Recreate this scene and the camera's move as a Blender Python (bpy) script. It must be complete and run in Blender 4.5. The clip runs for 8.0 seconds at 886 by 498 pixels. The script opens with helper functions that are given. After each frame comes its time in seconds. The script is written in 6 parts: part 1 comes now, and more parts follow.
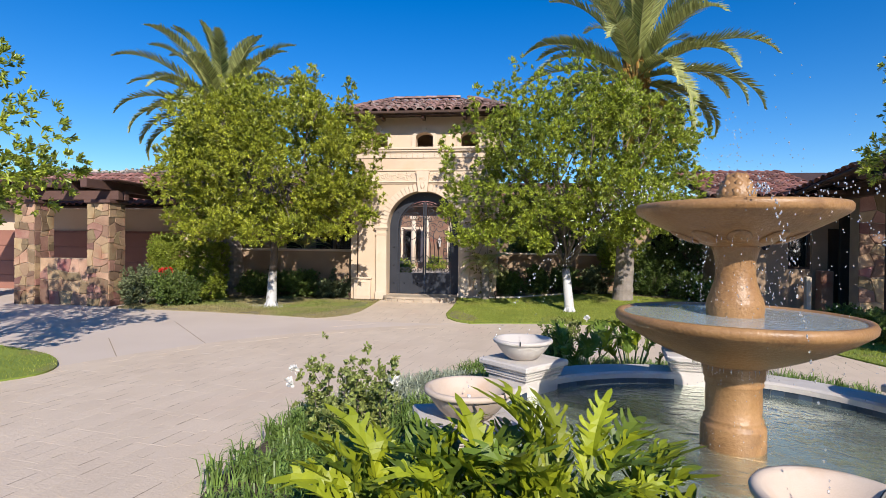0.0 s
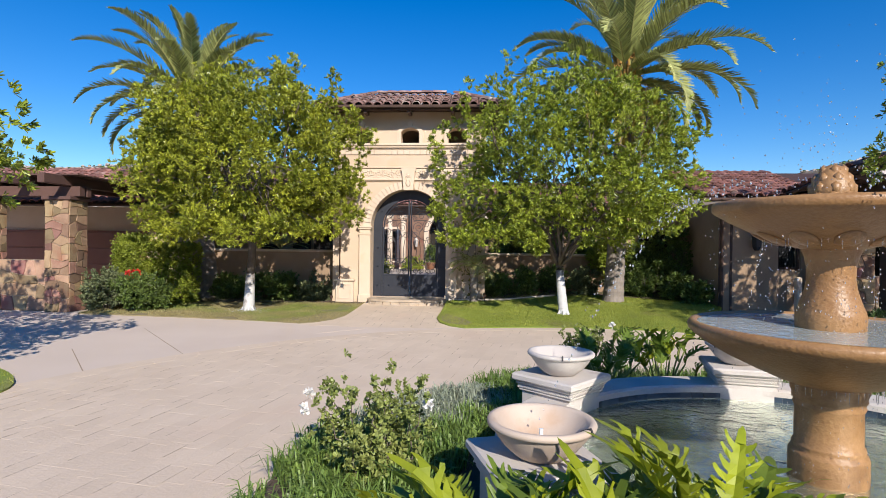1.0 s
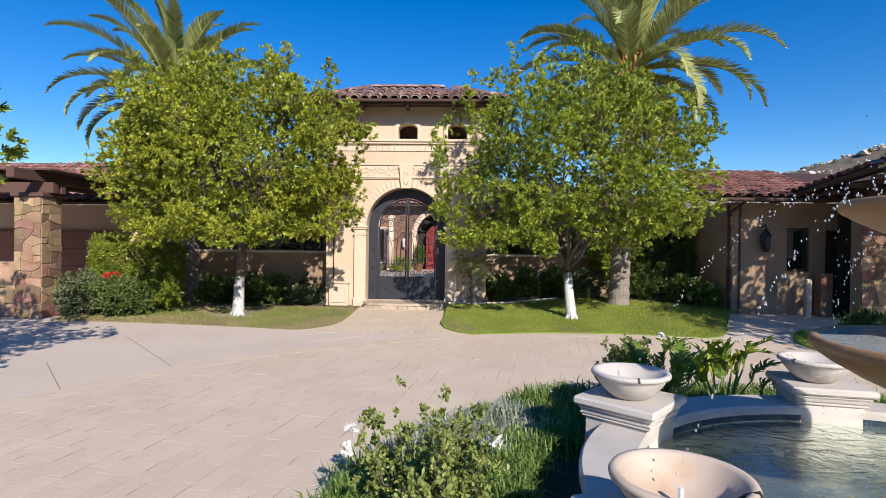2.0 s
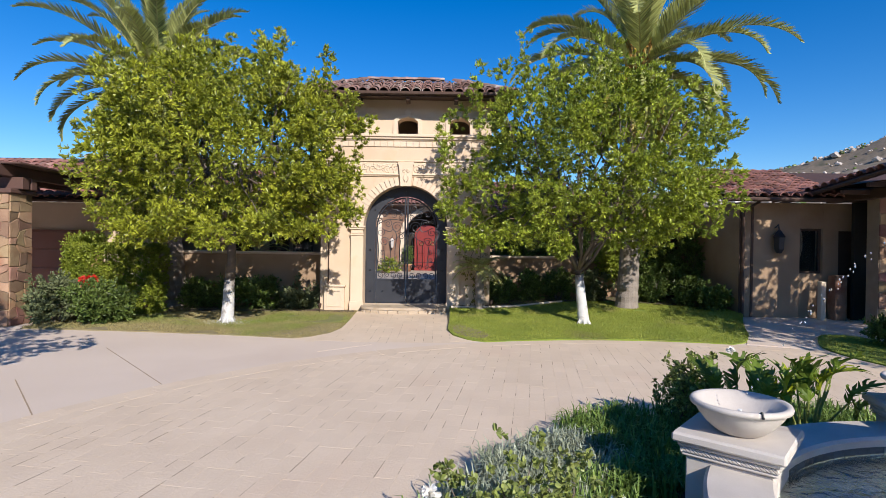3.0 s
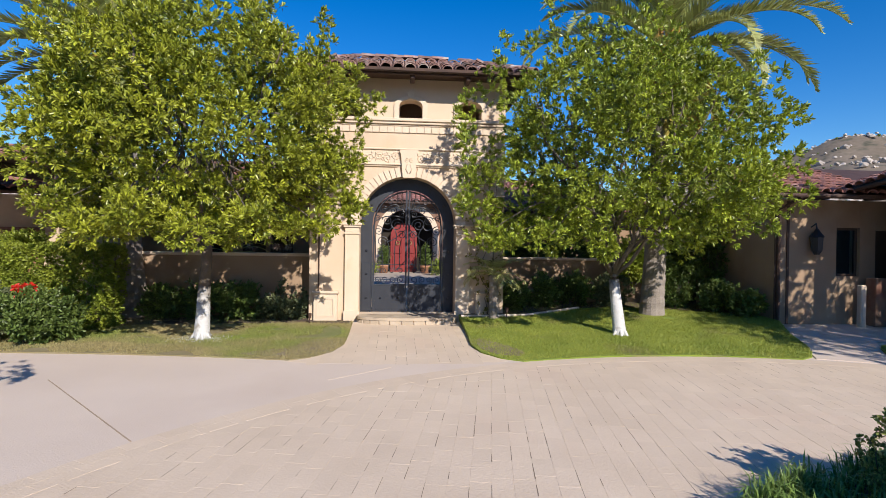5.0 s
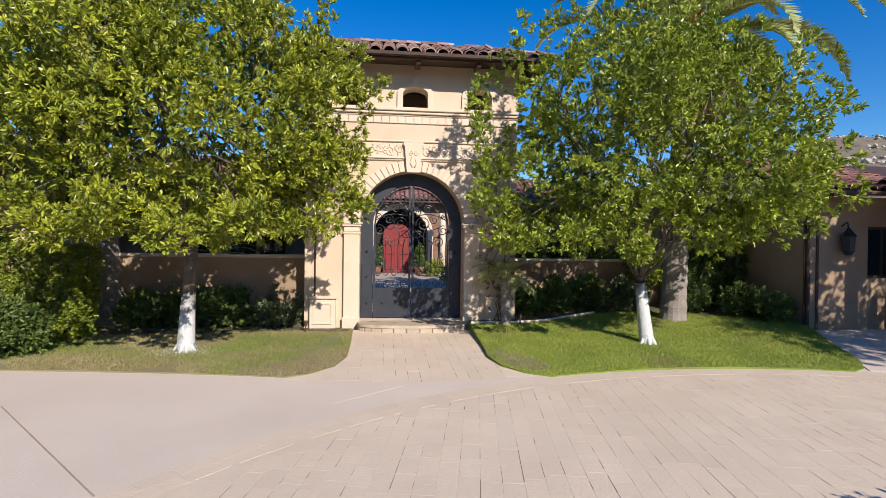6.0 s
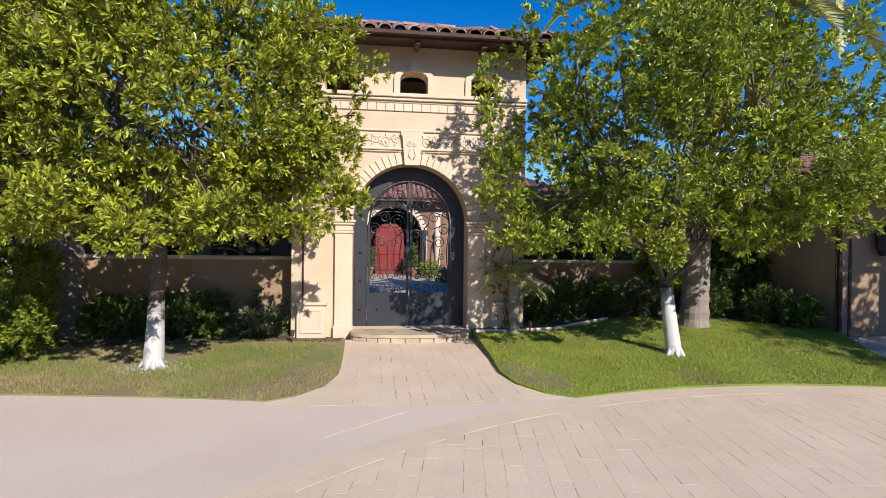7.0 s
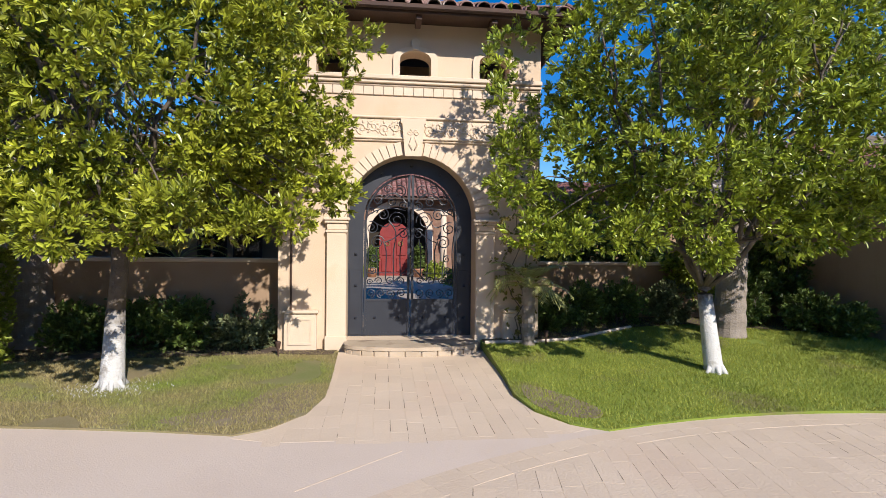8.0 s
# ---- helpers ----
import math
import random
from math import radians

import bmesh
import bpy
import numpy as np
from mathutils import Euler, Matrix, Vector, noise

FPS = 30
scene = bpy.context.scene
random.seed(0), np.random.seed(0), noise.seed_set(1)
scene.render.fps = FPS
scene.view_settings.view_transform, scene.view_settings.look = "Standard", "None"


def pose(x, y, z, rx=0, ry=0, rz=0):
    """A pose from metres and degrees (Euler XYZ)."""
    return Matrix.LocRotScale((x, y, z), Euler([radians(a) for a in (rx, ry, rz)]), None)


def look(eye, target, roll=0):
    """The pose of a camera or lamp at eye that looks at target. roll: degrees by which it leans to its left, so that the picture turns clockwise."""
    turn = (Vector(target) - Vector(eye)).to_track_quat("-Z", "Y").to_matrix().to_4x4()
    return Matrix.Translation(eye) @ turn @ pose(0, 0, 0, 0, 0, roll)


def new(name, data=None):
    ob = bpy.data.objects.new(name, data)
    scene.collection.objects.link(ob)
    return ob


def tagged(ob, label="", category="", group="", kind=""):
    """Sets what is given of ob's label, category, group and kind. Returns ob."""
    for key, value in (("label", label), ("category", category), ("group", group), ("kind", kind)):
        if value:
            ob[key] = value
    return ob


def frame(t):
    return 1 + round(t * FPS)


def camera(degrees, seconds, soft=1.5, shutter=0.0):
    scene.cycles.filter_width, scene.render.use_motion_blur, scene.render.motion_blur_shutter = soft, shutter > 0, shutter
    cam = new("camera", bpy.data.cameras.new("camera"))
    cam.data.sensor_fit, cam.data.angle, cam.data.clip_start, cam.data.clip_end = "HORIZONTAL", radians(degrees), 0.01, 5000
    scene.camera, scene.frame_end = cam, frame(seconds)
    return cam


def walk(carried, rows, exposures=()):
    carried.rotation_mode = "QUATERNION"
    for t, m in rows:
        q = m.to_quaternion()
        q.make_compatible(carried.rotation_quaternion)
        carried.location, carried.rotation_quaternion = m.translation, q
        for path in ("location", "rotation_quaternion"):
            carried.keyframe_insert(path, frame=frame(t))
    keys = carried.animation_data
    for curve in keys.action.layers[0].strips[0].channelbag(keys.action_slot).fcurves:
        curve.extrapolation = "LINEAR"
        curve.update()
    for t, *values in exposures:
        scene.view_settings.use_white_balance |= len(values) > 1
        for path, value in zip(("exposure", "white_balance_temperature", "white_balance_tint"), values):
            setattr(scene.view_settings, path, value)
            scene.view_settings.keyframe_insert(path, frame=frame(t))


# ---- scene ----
cam = camera(79.4, 8.0, soft=0.5)
METRES, EYE, TILT, LEAN, TURN = 8.05, 1.6, 0.0, 0.0, 7.2
ROWS = [
    (0.0, 0.0, 0.0, 0.0, 0.01, -0.48, -0.65),
    (0.5, -0.0333, 0.036, 0.0009, -1.9, -0.47, -0.68),
    (1.0, -0.0654, 0.0772, 0.0015, -3.35, -0.47, -0.67),
    (1.5, -0.0969, 0.1202, 0.0021, -4.51, -0.45, -0.7),
    (3.0, -0.1914, 0.2667, 0.006, -7.68, -0.42, -0.76),
    (3.5, -0.2218, 0.322, 0.0065, -9.03, -0.44, -0.78),
    (4.0, -0.2505, 0.3799, 0.0067, -10.19, -0.44, -0.8),
    (4.5, -0.2789, 0.4407, 0.0065, -11.18, -0.43, -0.81),
    (6.0, -0.3302, 0.6351, 0.0069, -13.46, -0.38, -0.73),
    (6.5, -0.3324, 0.7028, 0.0074, -14.01, -0.37, -0.69),
    (7.0, -0.3247, 0.7701, 0.0073, -14.44, -0.36, -0.67),
    (7.5, -0.3088, 0.8371, 0.0073, -14.3, -0.35, -0.63),
    (8.0, -0.2859, 0.9036, 0.009, -13.69, -0.37, -0.6),
]
walk(cam, [(t, pose(0, 0, EYE, TILT, LEAN, TURN) @ pose(METRES * x, METRES * y, METRES * z, 90 + pitch, roll, yaw)) for t, x, y, z, yaw, pitch, roll in ROWS])

# ---- light ----
SUN_ELEVATION, SUN_AZIMUTH = radians(31.5), radians(158)
SUN_WAY = Vector((math.sin(SUN_AZIMUTH) * math.cos(SUN_ELEVATION), math.cos(SUN_AZIMUTH) * math.cos(SUN_ELEVATION), math.sin(SUN_ELEVATION)))
world = bpy.data.worlds.new("sky")
scene.world = world
world.use_nodes = True
wn = world.node_tree.nodes
sky = wn.new("ShaderNodeTexSky")
sky.sky_type, sky.sun_disc = "NISHITA", False
sky.sun_elevation, sky.sun_rotation = SUN_ELEVATION, SUN_AZIMUTH
sky.air_density, sky.dust_density, sky.ozone_density = 1.0, 0.15, 4.0
deeper = wn.new("ShaderNodeHueSaturation")
deeper.inputs["Hue"].default_value, deeper.inputs["Saturation"].default_value = 0.51, 1.4
world.node_tree.links.new(sky.outputs[0], deeper.inputs["Color"])
world.node_tree.links.new(deeper.outputs[0], wn["Background"].inputs[0])
wn["Background"].inputs[1].default_value = 0.122
sun_lamp = bpy.data.lights.new("sun", "SUN")
sun_lamp.energy, sun_lamp.angle, sun_lamp.color = 4.9, radians(0.5), (1.0, 0.925, 0.835)
sun = new("sun", sun_lamp)
sun.matrix_world = look(SUN_WAY * 60, (0, 0, 0))
scene.view_settings.exposure = 0.3

# ---- materials ----


def material(name, one, two, scale=3.0, fine=40.0, rough=0.75, bump=0.15, metal=0.0, stain=None, stain_scale=0.8, stain_at=0.55,
             spread=0.0, islands=0.0, wave=None, through_light=0.0, sheen=None, grain=0.35, hues=0.0):
    """A surface with variation at two scales, relief, optional stains and piece-by-piece spread of tone."""
    m = bpy.data.materials.new(name)
    m.use_nodes = True
    n, link = m.node_tree.nodes, m.node_tree.links.new
    bsdf = n["Principled BSDF"]
    place = n.new("ShaderNodeNewGeometry")
    big = n.new("ShaderNodeTexNoise")
    big.inputs["Scale"].default_value, big.inputs["Detail"].default_value = scale, 5
    small = n.new("ShaderNodeTexNoise")
    small.inputs["Scale"].default_value, small.inputs["Detail"].default_value = fine, 4
    for t in (big, small):
        link(place.outputs["Position"], t.inputs["Vector"])
    blend = n.new("ShaderNodeMath")
    blend.operation, blend.use_clamp = "MULTIPLY_ADD", True
    link(small.outputs[0], blend.inputs[0])
    blend.inputs[1].default_value = grain
    shift = n.new("ShaderNodeMath")
    shift.operation = "MULTIPLY_ADD"
    link(big.outputs[0], shift.inputs[0])
    shift.inputs[1].default_value, shift.inputs[2].default_value = 1.6, -0.3 - grain / 2
    link(shift.outputs[0], blend.inputs[2])
    tone = n.new("ShaderNodeMix")
    tone.data_type = "RGBA"
    link(blend.outputs[0], tone.inputs[0])
    tone.inputs[6].default_value, tone.inputs[7].default_value = (*one, 1), (*two, 1)
    colour = tone.outputs[2]
    if stain:
        spots = n.new("ShaderNodeTexNoise")
        spots.inputs["Scale"].default_value, spots.inputs["Detail"].default_value = stain_scale, 6
        link(place.outputs["Position"], spots.inputs["Vector"])
        edge = n.new("ShaderNodeMapRange")
        edge.inputs[1].default_value, edge.inputs[2].default_value = stain_at, stain_at + 0.18
        link(spots.outputs[0], edge.inputs[0])
        mix = n.new("ShaderNodeMix")
        mix.data_type = "RGBA"
        link(edge.outputs[0], mix.inputs[0])
        link(colour, mix.inputs[6])
        mix.inputs[7].default_value = (*stain, 1)
        colour = mix.outputs[2]
    if spread or islands:
        hue = n.new("ShaderNodeHueSaturation")
        ramp = n.new("ShaderNodeMapRange")
        amount = spread or islands
        ramp.inputs[3].default_value, ramp.inputs[4].default_value = 1 - amount, 1 + amount
        if spread:
            link(n.new("ShaderNodeObjectInfo").outputs["Random"], ramp.inputs[0])
        else:
            link(place.outputs["Random Per Island"], ramp.inputs[0])
        if hues:
            turn = n.new("ShaderNodeMapRange")
            turn.inputs[3].default_value, turn.inputs[4].default_value = 0.5 - hues, 0.5 + hues
            shuffled = n.new("ShaderNodeMath")
            shuffled.operation = "PINGPONG"
            link(ramp.inputs[0].links[0].from_socket, shuffled.inputs[0])
            shuffled.inputs[1].default_value = 0.13
            turn.inputs[2].default_value = 0.13
            link(shuffled.outputs[0], turn.inputs[0])
            link(turn.outputs[0], hue.inputs["Hue"])
        link(ramp.outputs[0], hue.inputs["Value"])
        link(colour, hue.inputs["Color"])
        colour = hue.outputs[0]
    link(colour, bsdf.inputs["Base Color"])
    bsdf.inputs["Roughness"].default_value, bsdf.inputs["Metallic"].default_value = rough, metal
    if sheen is not None:
        bsdf.inputs["Specular IOR Level"].default_value = sheen
    if bump:
        relief = n.new("ShaderNodeBump")
        relief.inputs["Strength"].default_value, relief.inputs["Distance"].default_value = bump, 0.02
        link(small.outputs[0], relief.inputs["Height"])
        link(relief.outputs[0], bsdf.inputs["Normal"])
    if through_light:
        thin = n.new("ShaderNodeBsdfTranslucent")
        link(colour, thin.inputs[0])
        both = n.new("ShaderNodeMixShader")
        both.inputs[0].default_value = through_light
        link(bsdf.outputs[0], both.inputs[1])
        link(thin.outputs[0], both.inputs[2])
        link(both.outputs[0], n["Material Output"].inputs[0])
    return m


STUCCO = material("stucco", (0.56, 0.425, 0.30), (0.65, 0.51, 0.375), 1.2, 70, 0.9, 0.25, stain=(0.55, 0.37, 0.21), stain_scale=0.7, stain_at=0.6)
STEP_STONE = material("worn_step_stone", (0.40, 0.32, 0.235), (0.55, 0.45, 0.34), 2.5, 60, 0.85, 0.3, stain=(0.27, 0.20, 0.14), stain_scale=3, stain_at=0.56, spread=0.12)
# Tan stucco, its base colour also lowered to deepen the shade on these walls.
SHADE_TAN_STUCCO = material("shade_tan_stucco", (0.29, 0.195, 0.125), (0.39, 0.275, 0.18), 1.2, 70, 0.9, 0.3, stain=(0.27, 0.17, 0.10), stain_scale=0.8, stain_at=0.56)
STONE_TRIM = material("cast_stone", (0.60, 0.475, 0.35), (0.69, 0.56, 0.43), 2.0, 60, 0.8, 0.2, stain=(0.58, 0.42, 0.27), stain_scale=1.3, stain_at=0.62)
IRON = material("painted_iron", (0.018, 0.021, 0.030), (0.028, 0.032, 0.043), 4, 120, 0.45, 0.05)
ROOF_TILE = material("clay_tile", (0.17, 0.085, 0.072), (0.34, 0.215, 0.185), 6, 60, 0.85, 0.3, stain=(0.42, 0.36, 0.32), stain_scale=2.6, stain_at=0.52, spread=0.42)
ROOF_FIELD = material("clay_tile_field", (0.20, 0.08, 0.066), (0.34, 0.17, 0.14), 6, 60, 0.85, 0.3, stain=(0.38, 0.28, 0.24), stain_scale=2.2, stain_at=0.58, islands=0.38)
DARK_WOOD = material("stained_timber", (0.050, 0.026, 0.018), (0.085, 0.045, 0.03), 3, 50, 0.7, 0.2)
BROWN_PAINT = material("brown_painted_timber", (0.085, 0.045, 0.036), (0.13, 0.068, 0.054), 1.5, 40, 0.75, 0.15)
CONCRETE = material("concrete", (0.57, 0.465, 0.385), (0.65, 0.54, 0.455), 0.5, 55, 0.9, 0.2, grain=0.8, stain=(0.56, 0.45, 0.37), stain_scale=0.35, stain_at=0.55)
PAVER = material("stamped_paver", (0.565, 0.445, 0.335), (0.65, 0.525, 0.405), 1.1, 48, 0.9, 0.25, grain=0.8, stain=(0.60, 0.46, 0.35), stain_scale=0.6, stain_at=0.56, spread=0.03)
PAVER_FIELD = material("stamped_paver_field", (0.565, 0.445, 0.335), (0.65, 0.525, 0.405), 1.1, 48, 0.9, 0.25, grain=0.8, stain=(0.60, 0.46, 0.35), stain_scale=0.6, stain_at=0.56, islands=0.03)
JOINT = material("paver_joint", (0.13, 0.095, 0.07), (0.24, 0.18, 0.13), 1.5, 80, 0.95, 0.2)
# Courtyard paving, base colour lowered to deepen the shade behind the gate.
COURT_SHADE_STONE = material("courtyard_shade_stone", (0.34, 0.28, 0.22), (0.44, 0.37, 0.30), 1.2, 60, 0.9, 0.2)
BARE_SOIL = material("bare_soil", (0.16, 0.125, 0.08), (0.30, 0.24, 0.165), 2.5, 50, 1.0, 0.6, grain=0.8, stain=(0.17, 0.18, 0.06), stain_scale=2.5, stain_at=0.55)
SOIL = material("soil_mulch", (0.05, 0.035, 0.025), (0.13, 0.09, 0.065), 4, 60, 1.0, 0.8)
TURF = material("turf", (0.13, 0.19, 0.022), (0.25, 0.31, 0.045), 1.2, 60, 0.95, 0.6, stain=(0.22, 0.17, 0.085), stain_scale=0.9, stain_at=0.56)
DRY_TURF = material("dry_turf", (0.18, 0.155, 0.065), (0.33, 0.265, 0.16), 0.9, 60, 0.95, 0.6, stain=(0.12, 0.17, 0.025), stain_scale=0.45, stain_at=0.49)
BLADE = material("grass_blade", (0.20, 0.25, 0.032), (0.40, 0.42, 0.075), 1.1, 20, 0.6, 0, islands=0.3, through_light=0.3, stain=(0.25, 0.22, 0.09), stain_scale=0.9, stain_at=0.62)
DRY_BLADE = material("dry_grass_blade", (0.26, 0.24, 0.085), (0.44, 0.36, 0.18), 0.7, 20, 0.7, 0, islands=0.3, through_light=0.3, stain=(0.20, 0.28, 0.035), stain_scale=0.45, stain_at=0.49)
LEAF = material("tree_leaf", (0.09, 0.13, 0.015), (0.48, 0.50, 0.048), 1.8, 12, 0.34, 0, islands=0.55, through_light=0.16)
LEAF_DEEP = material("tree_leaf_deep", (0.085, 0.135, 0.018), (0.44, 0.50, 0.052), 1.8, 12, 0.34, 0, islands=0.55, through_light=0.18)
ROSE_LEAF = material("rose_leaf", (0.13, 0.18, 0.035), (0.34, 0.37, 0.11), 3, 12, 0.45, 0, islands=0.5, through_light=0.25)
SHRUB_LEAF = material("shrub_leaf", (0.065, 0.11, 0.025), (0.17, 0.23, 0.05), 3, 12, 0.45, 0, islands=0.5, through_light=0.25)
GREY_LEAF = material("grey_green_leaf", (0.10, 0.13, 0.055), (0.19, 0.21, 0.10), 3, 12, 0.6, 0, islands=0.4, through_light=0.2)
VINE_LEAF = material("vine_leaf", (0.14, 0.11, 0.03), (0.30, 0.27, 0.06), 4, 12, 0.55, 0, islands=0.4, through_light=0.25)
HEDGE_LEAF = material("hedge_leaf", (0.14, 0.20, 0.022), (0.36, 0.40, 0.05), 3, 12, 0.5, 0, islands=0.4, through_light=0.25)
RED_LEAF = material("red_bract", (0.45, 0.015, 0.01), (0.62, 0.04, 0.02), 3, 12, 0.5, 0, islands=0.3, through_light=0.2)
WHITE_PETAL = material("white_petal", (0.8, 0.78, 0.72), (0.9, 0.88, 0.84), 3, 12, 0.6, 0, islands=0.1, through_light=0.2)
LOBED_LEAF = material("lobed_leaf", (0.15, 0.20, 0.008), (0.38, 0.41, 0.02), 5, 25, 0.5, 0.05, spread=0.3, through_light=0.25)
LOBED_DEEP = material("lobed_leaf_deep", (0.07, 0.13, 0.015), (0.19, 0.26, 0.03), 5, 25, 0.5, 0.05, spread=0.3, through_light=0.3)
STALK = material("leaf_stalk", (0.20, 0.25, 0.06), (0.30, 0.33, 0.10), 5, 25, 0.5, 0)
STRAP_LEAF = material("strap_leaf", (0.10, 0.18, 0.03), (0.24, 0.33, 0.08), 3, 15, 0.45, 0, islands=0.4, through_light=0.25)
SILVER_STRAP = material("silver_strap_leaf", (0.26, 0.30, 0.20), (0.42, 0.45, 0.33), 3, 15, 0.5, 0, islands=0.35, through_light=0.2)
FROND = material("palm_leaflet", (0.24, 0.275, 0.085), (0.52, 0.53, 0.20), 0.8, 8, 0.45, 0, islands=0.4, through_light=0.25)
OLD_FROND = material("old_palm_leaflet", (0.42, 0.34, 0.06), (0.60, 0.49, 0.13), 0.8, 8, 0.5, 0, islands=0.35, through_light=0.25)
FROND_RIB = material("palm_rib", (0.30, 0.30, 0.09), (0.42, 0.38, 0.14), 2, 20, 0.5, 0)
PALM_FIBRE = material("palm_fibre", (0.30, 0.16, 0.035), (0.50, 0.29, 0.07), 4, 40, 0.9, 0.4)
BARK = material("bark", (0.09, 0.072, 0.058), (0.19, 0.155, 0.125), 5, 40, 0.95, 0.8)
PALM_BARK = material("palm_bark", (0.20, 0.165, 0.14), (0.33, 0.285, 0.25), 5, 40, 0.95, 0.8)
PAINTED_BARK = material("whitewashed_bark", (0.52, 0.51, 0.50), (0.66, 0.65, 0.64), 8, 50, 0.9, 0.7, stain=(0.30, 0.27, 0.24), stain_scale=8, stain_at=0.57)


def whitewash_fade(m, low, high, bare):
    """Lime wash that thins out raggedly up the trunk to bare bark."""
    n, link = m.node_tree.nodes, m.node_tree.links.new
    bsdf = n["Principled BSDF"]
    place, apart = n.new("ShaderNodeNewGeometry"), n.new("ShaderNodeSeparateXYZ")
    link(place.outputs["Position"], apart.inputs[0])
    rag = n.new("ShaderNodeTexNoise")
    rag.inputs["Scale"].default_value, rag.inputs["Detail"].default_value = 9, 5
    link(place.outputs["Position"], rag.inputs["Vector"])
    lift = n.new("ShaderNodeMath")
    lift.operation = "MULTIPLY_ADD"
    link(rag.outputs[0], lift.inputs[0])
    lift.inputs[1].default_value = 0.9
    link(apart.outputs[2], lift.inputs[2])
    edge = n.new("ShaderNodeMapRange")
    edge.inputs[1].default_value, edge.inputs[2].default_value = low + 0.45, high + 0.45
    link(lift.outputs[0], edge.inputs[0])
    mix = n.new("ShaderNodeMix")
    mix.data_type = "RGBA"
    link(edge.outputs[0], mix.inputs[0])
    link(bsdf.inputs["Base Color"].links[0].from_socket, mix.inputs[6])
    mix.inputs[7].default_value = (*bare, 1)
    link(mix.outputs[2], bsdf.inputs["Base Color"])


LIME = material("lime_splash", (0.40, 0.40, 0.37), (0.62, 0.62, 0.60), 8, 50, 0.9, 0, islands=0.2)
PAINTED_TALL = PAINTED_BARK.copy()
whitewash_fade(PAINTED_BARK, 0.3, 0.85, (0.14, 0.115, 0.092))
whitewash_fade(PAINTED_TALL, 0.7, 1.1, (0.14, 0.115, 0.092))
FOUNTAIN_STONE = material("wet_fountain_stone", (0.26, 0.132, 0.048), (0.43, 0.245, 0.105), 3, 45, 0.42, 0.25, grain=0.9, stain=(0.20, 0.105, 0.045), stain_scale=3.5, stain_at=0.56)
PALE_STONE = material("pale_cast_stone", (0.46, 0.415, 0.375), (0.60, 0.555, 0.515), 3, 140, 0.85, 0.1, grain=0.6, stain=(0.40, 0.325, 0.26), stain_scale=3, stain_at=0.57)
WARM_BOWL = material("warm_cast_stone", (0.50, 0.385, 0.29), (0.62, 0.51, 0.41), 4, 150, 0.8, 0.12, stain=(0.50, 0.33, 0.21), stain_scale=3, stain_at=0.52)
BLUE_TILE = material("blue_pool_tile", (0.028, 0.045, 0.07), (0.05, 0.075, 0.11), 6, 40, 0.25, 0.1, spread=0.3)
POOL_FLOOR = material("pool_plaster", (0.14, 0.16, 0.14), (0.25, 0.26, 0.22), 1.5, 20, 0.8, 0.2, stain=(0.22, 0.20, 0.10), stain_scale=1.0, stain_at=0.52)
FIELD_STONE = material("field_stone", (0.20, 0.11, 0.07), (0.40, 0.26, 0.17), 2.5, 40, 0.9, 0.6, stain=(0.27, 0.115, 0.075), stain_scale=2.4, stain_at=0.55, spread=0.45, hues=0.035)
MORTAR = material("mortar", (0.30, 0.22, 0.15), (0.40, 0.30, 0.21), 5, 50, 0.95, 0.4)
RED_DOOR = material("red_painted_door", (0.17, 0.012, 0.012), (0.24, 0.024, 0.02), 3, 40, 0.5, 0.1)
GARAGE = material("brown_garage_door", (0.27, 0.12, 0.085), (0.32, 0.15, 0.105), 2, 40, 0.7, 0.1)
# Near-black base colour that stands in for shade inside rooms and recesses.
INSIDE_SHADE = material("inside_shade", (0.02, 0.016, 0.012), (0.035, 0.028, 0.02), 2, 20, 0.95, 0)
OLIVE_PAINT = material("olive_painted_timber", (0.10, 0.085, 0.06), (0.14, 0.12, 0.085), 3, 40, 0.6, 0.1)
BRASS = material("aged_brass", (0.45, 0.32, 0.14), (0.6, 0.45, 0.2), 5, 60, 0.4, 0.1, metal=0.9)
TERRACOTTA = material("terracotta", (0.36, 0.17, 0.09), (0.46, 0.24, 0.14), 4, 50, 0.85, 0.2)
HILL = material("scrub_hill", (0.13, 0.10, 0.068), (0.25, 0.195, 0.14), 0.05, 0.6, 1.0, 0, stain=(0.085, 0.08, 0.05), stain_scale=0.2, stain_at=0.52, grain=0.9)
BOULDER = material("granite_boulder", (0.40, 0.34, 0.29), (0.56, 0.49, 0.43), 0.2, 2, 0.95, 0, islands=0.25)
DIRT = material("open_ground", (0.16, 0.125, 0.085), (0.24, 0.19, 0.135), 0.2, 8, 1.0, 0.3)
BLACK_RUBBER = material("black_hose", (0.012, 0.012, 0.012), (0.02, 0.02, 0.02), 4, 60, 0.5, 0)
WHITE_PLASTIC = material("white_nozzle", (0.75, 0.75, 0.72), (0.82, 0.82, 0.8), 4, 60, 0.4, 0)


def clear(name, tint, rough, ior, through_it=1.0):
    m = bpy.data.materials.new(name)
    m.use_nodes = True
    b = m.node_tree.nodes["Principled BSDF"]
    b.inputs["Base Color"].default_value = (*tint, 1)
    b.inputs["Roughness"].default_value, b.inputs["IOR"].default_value = rough, ior
    b.inputs["Transmission Weight"].default_value = through_it
    return m


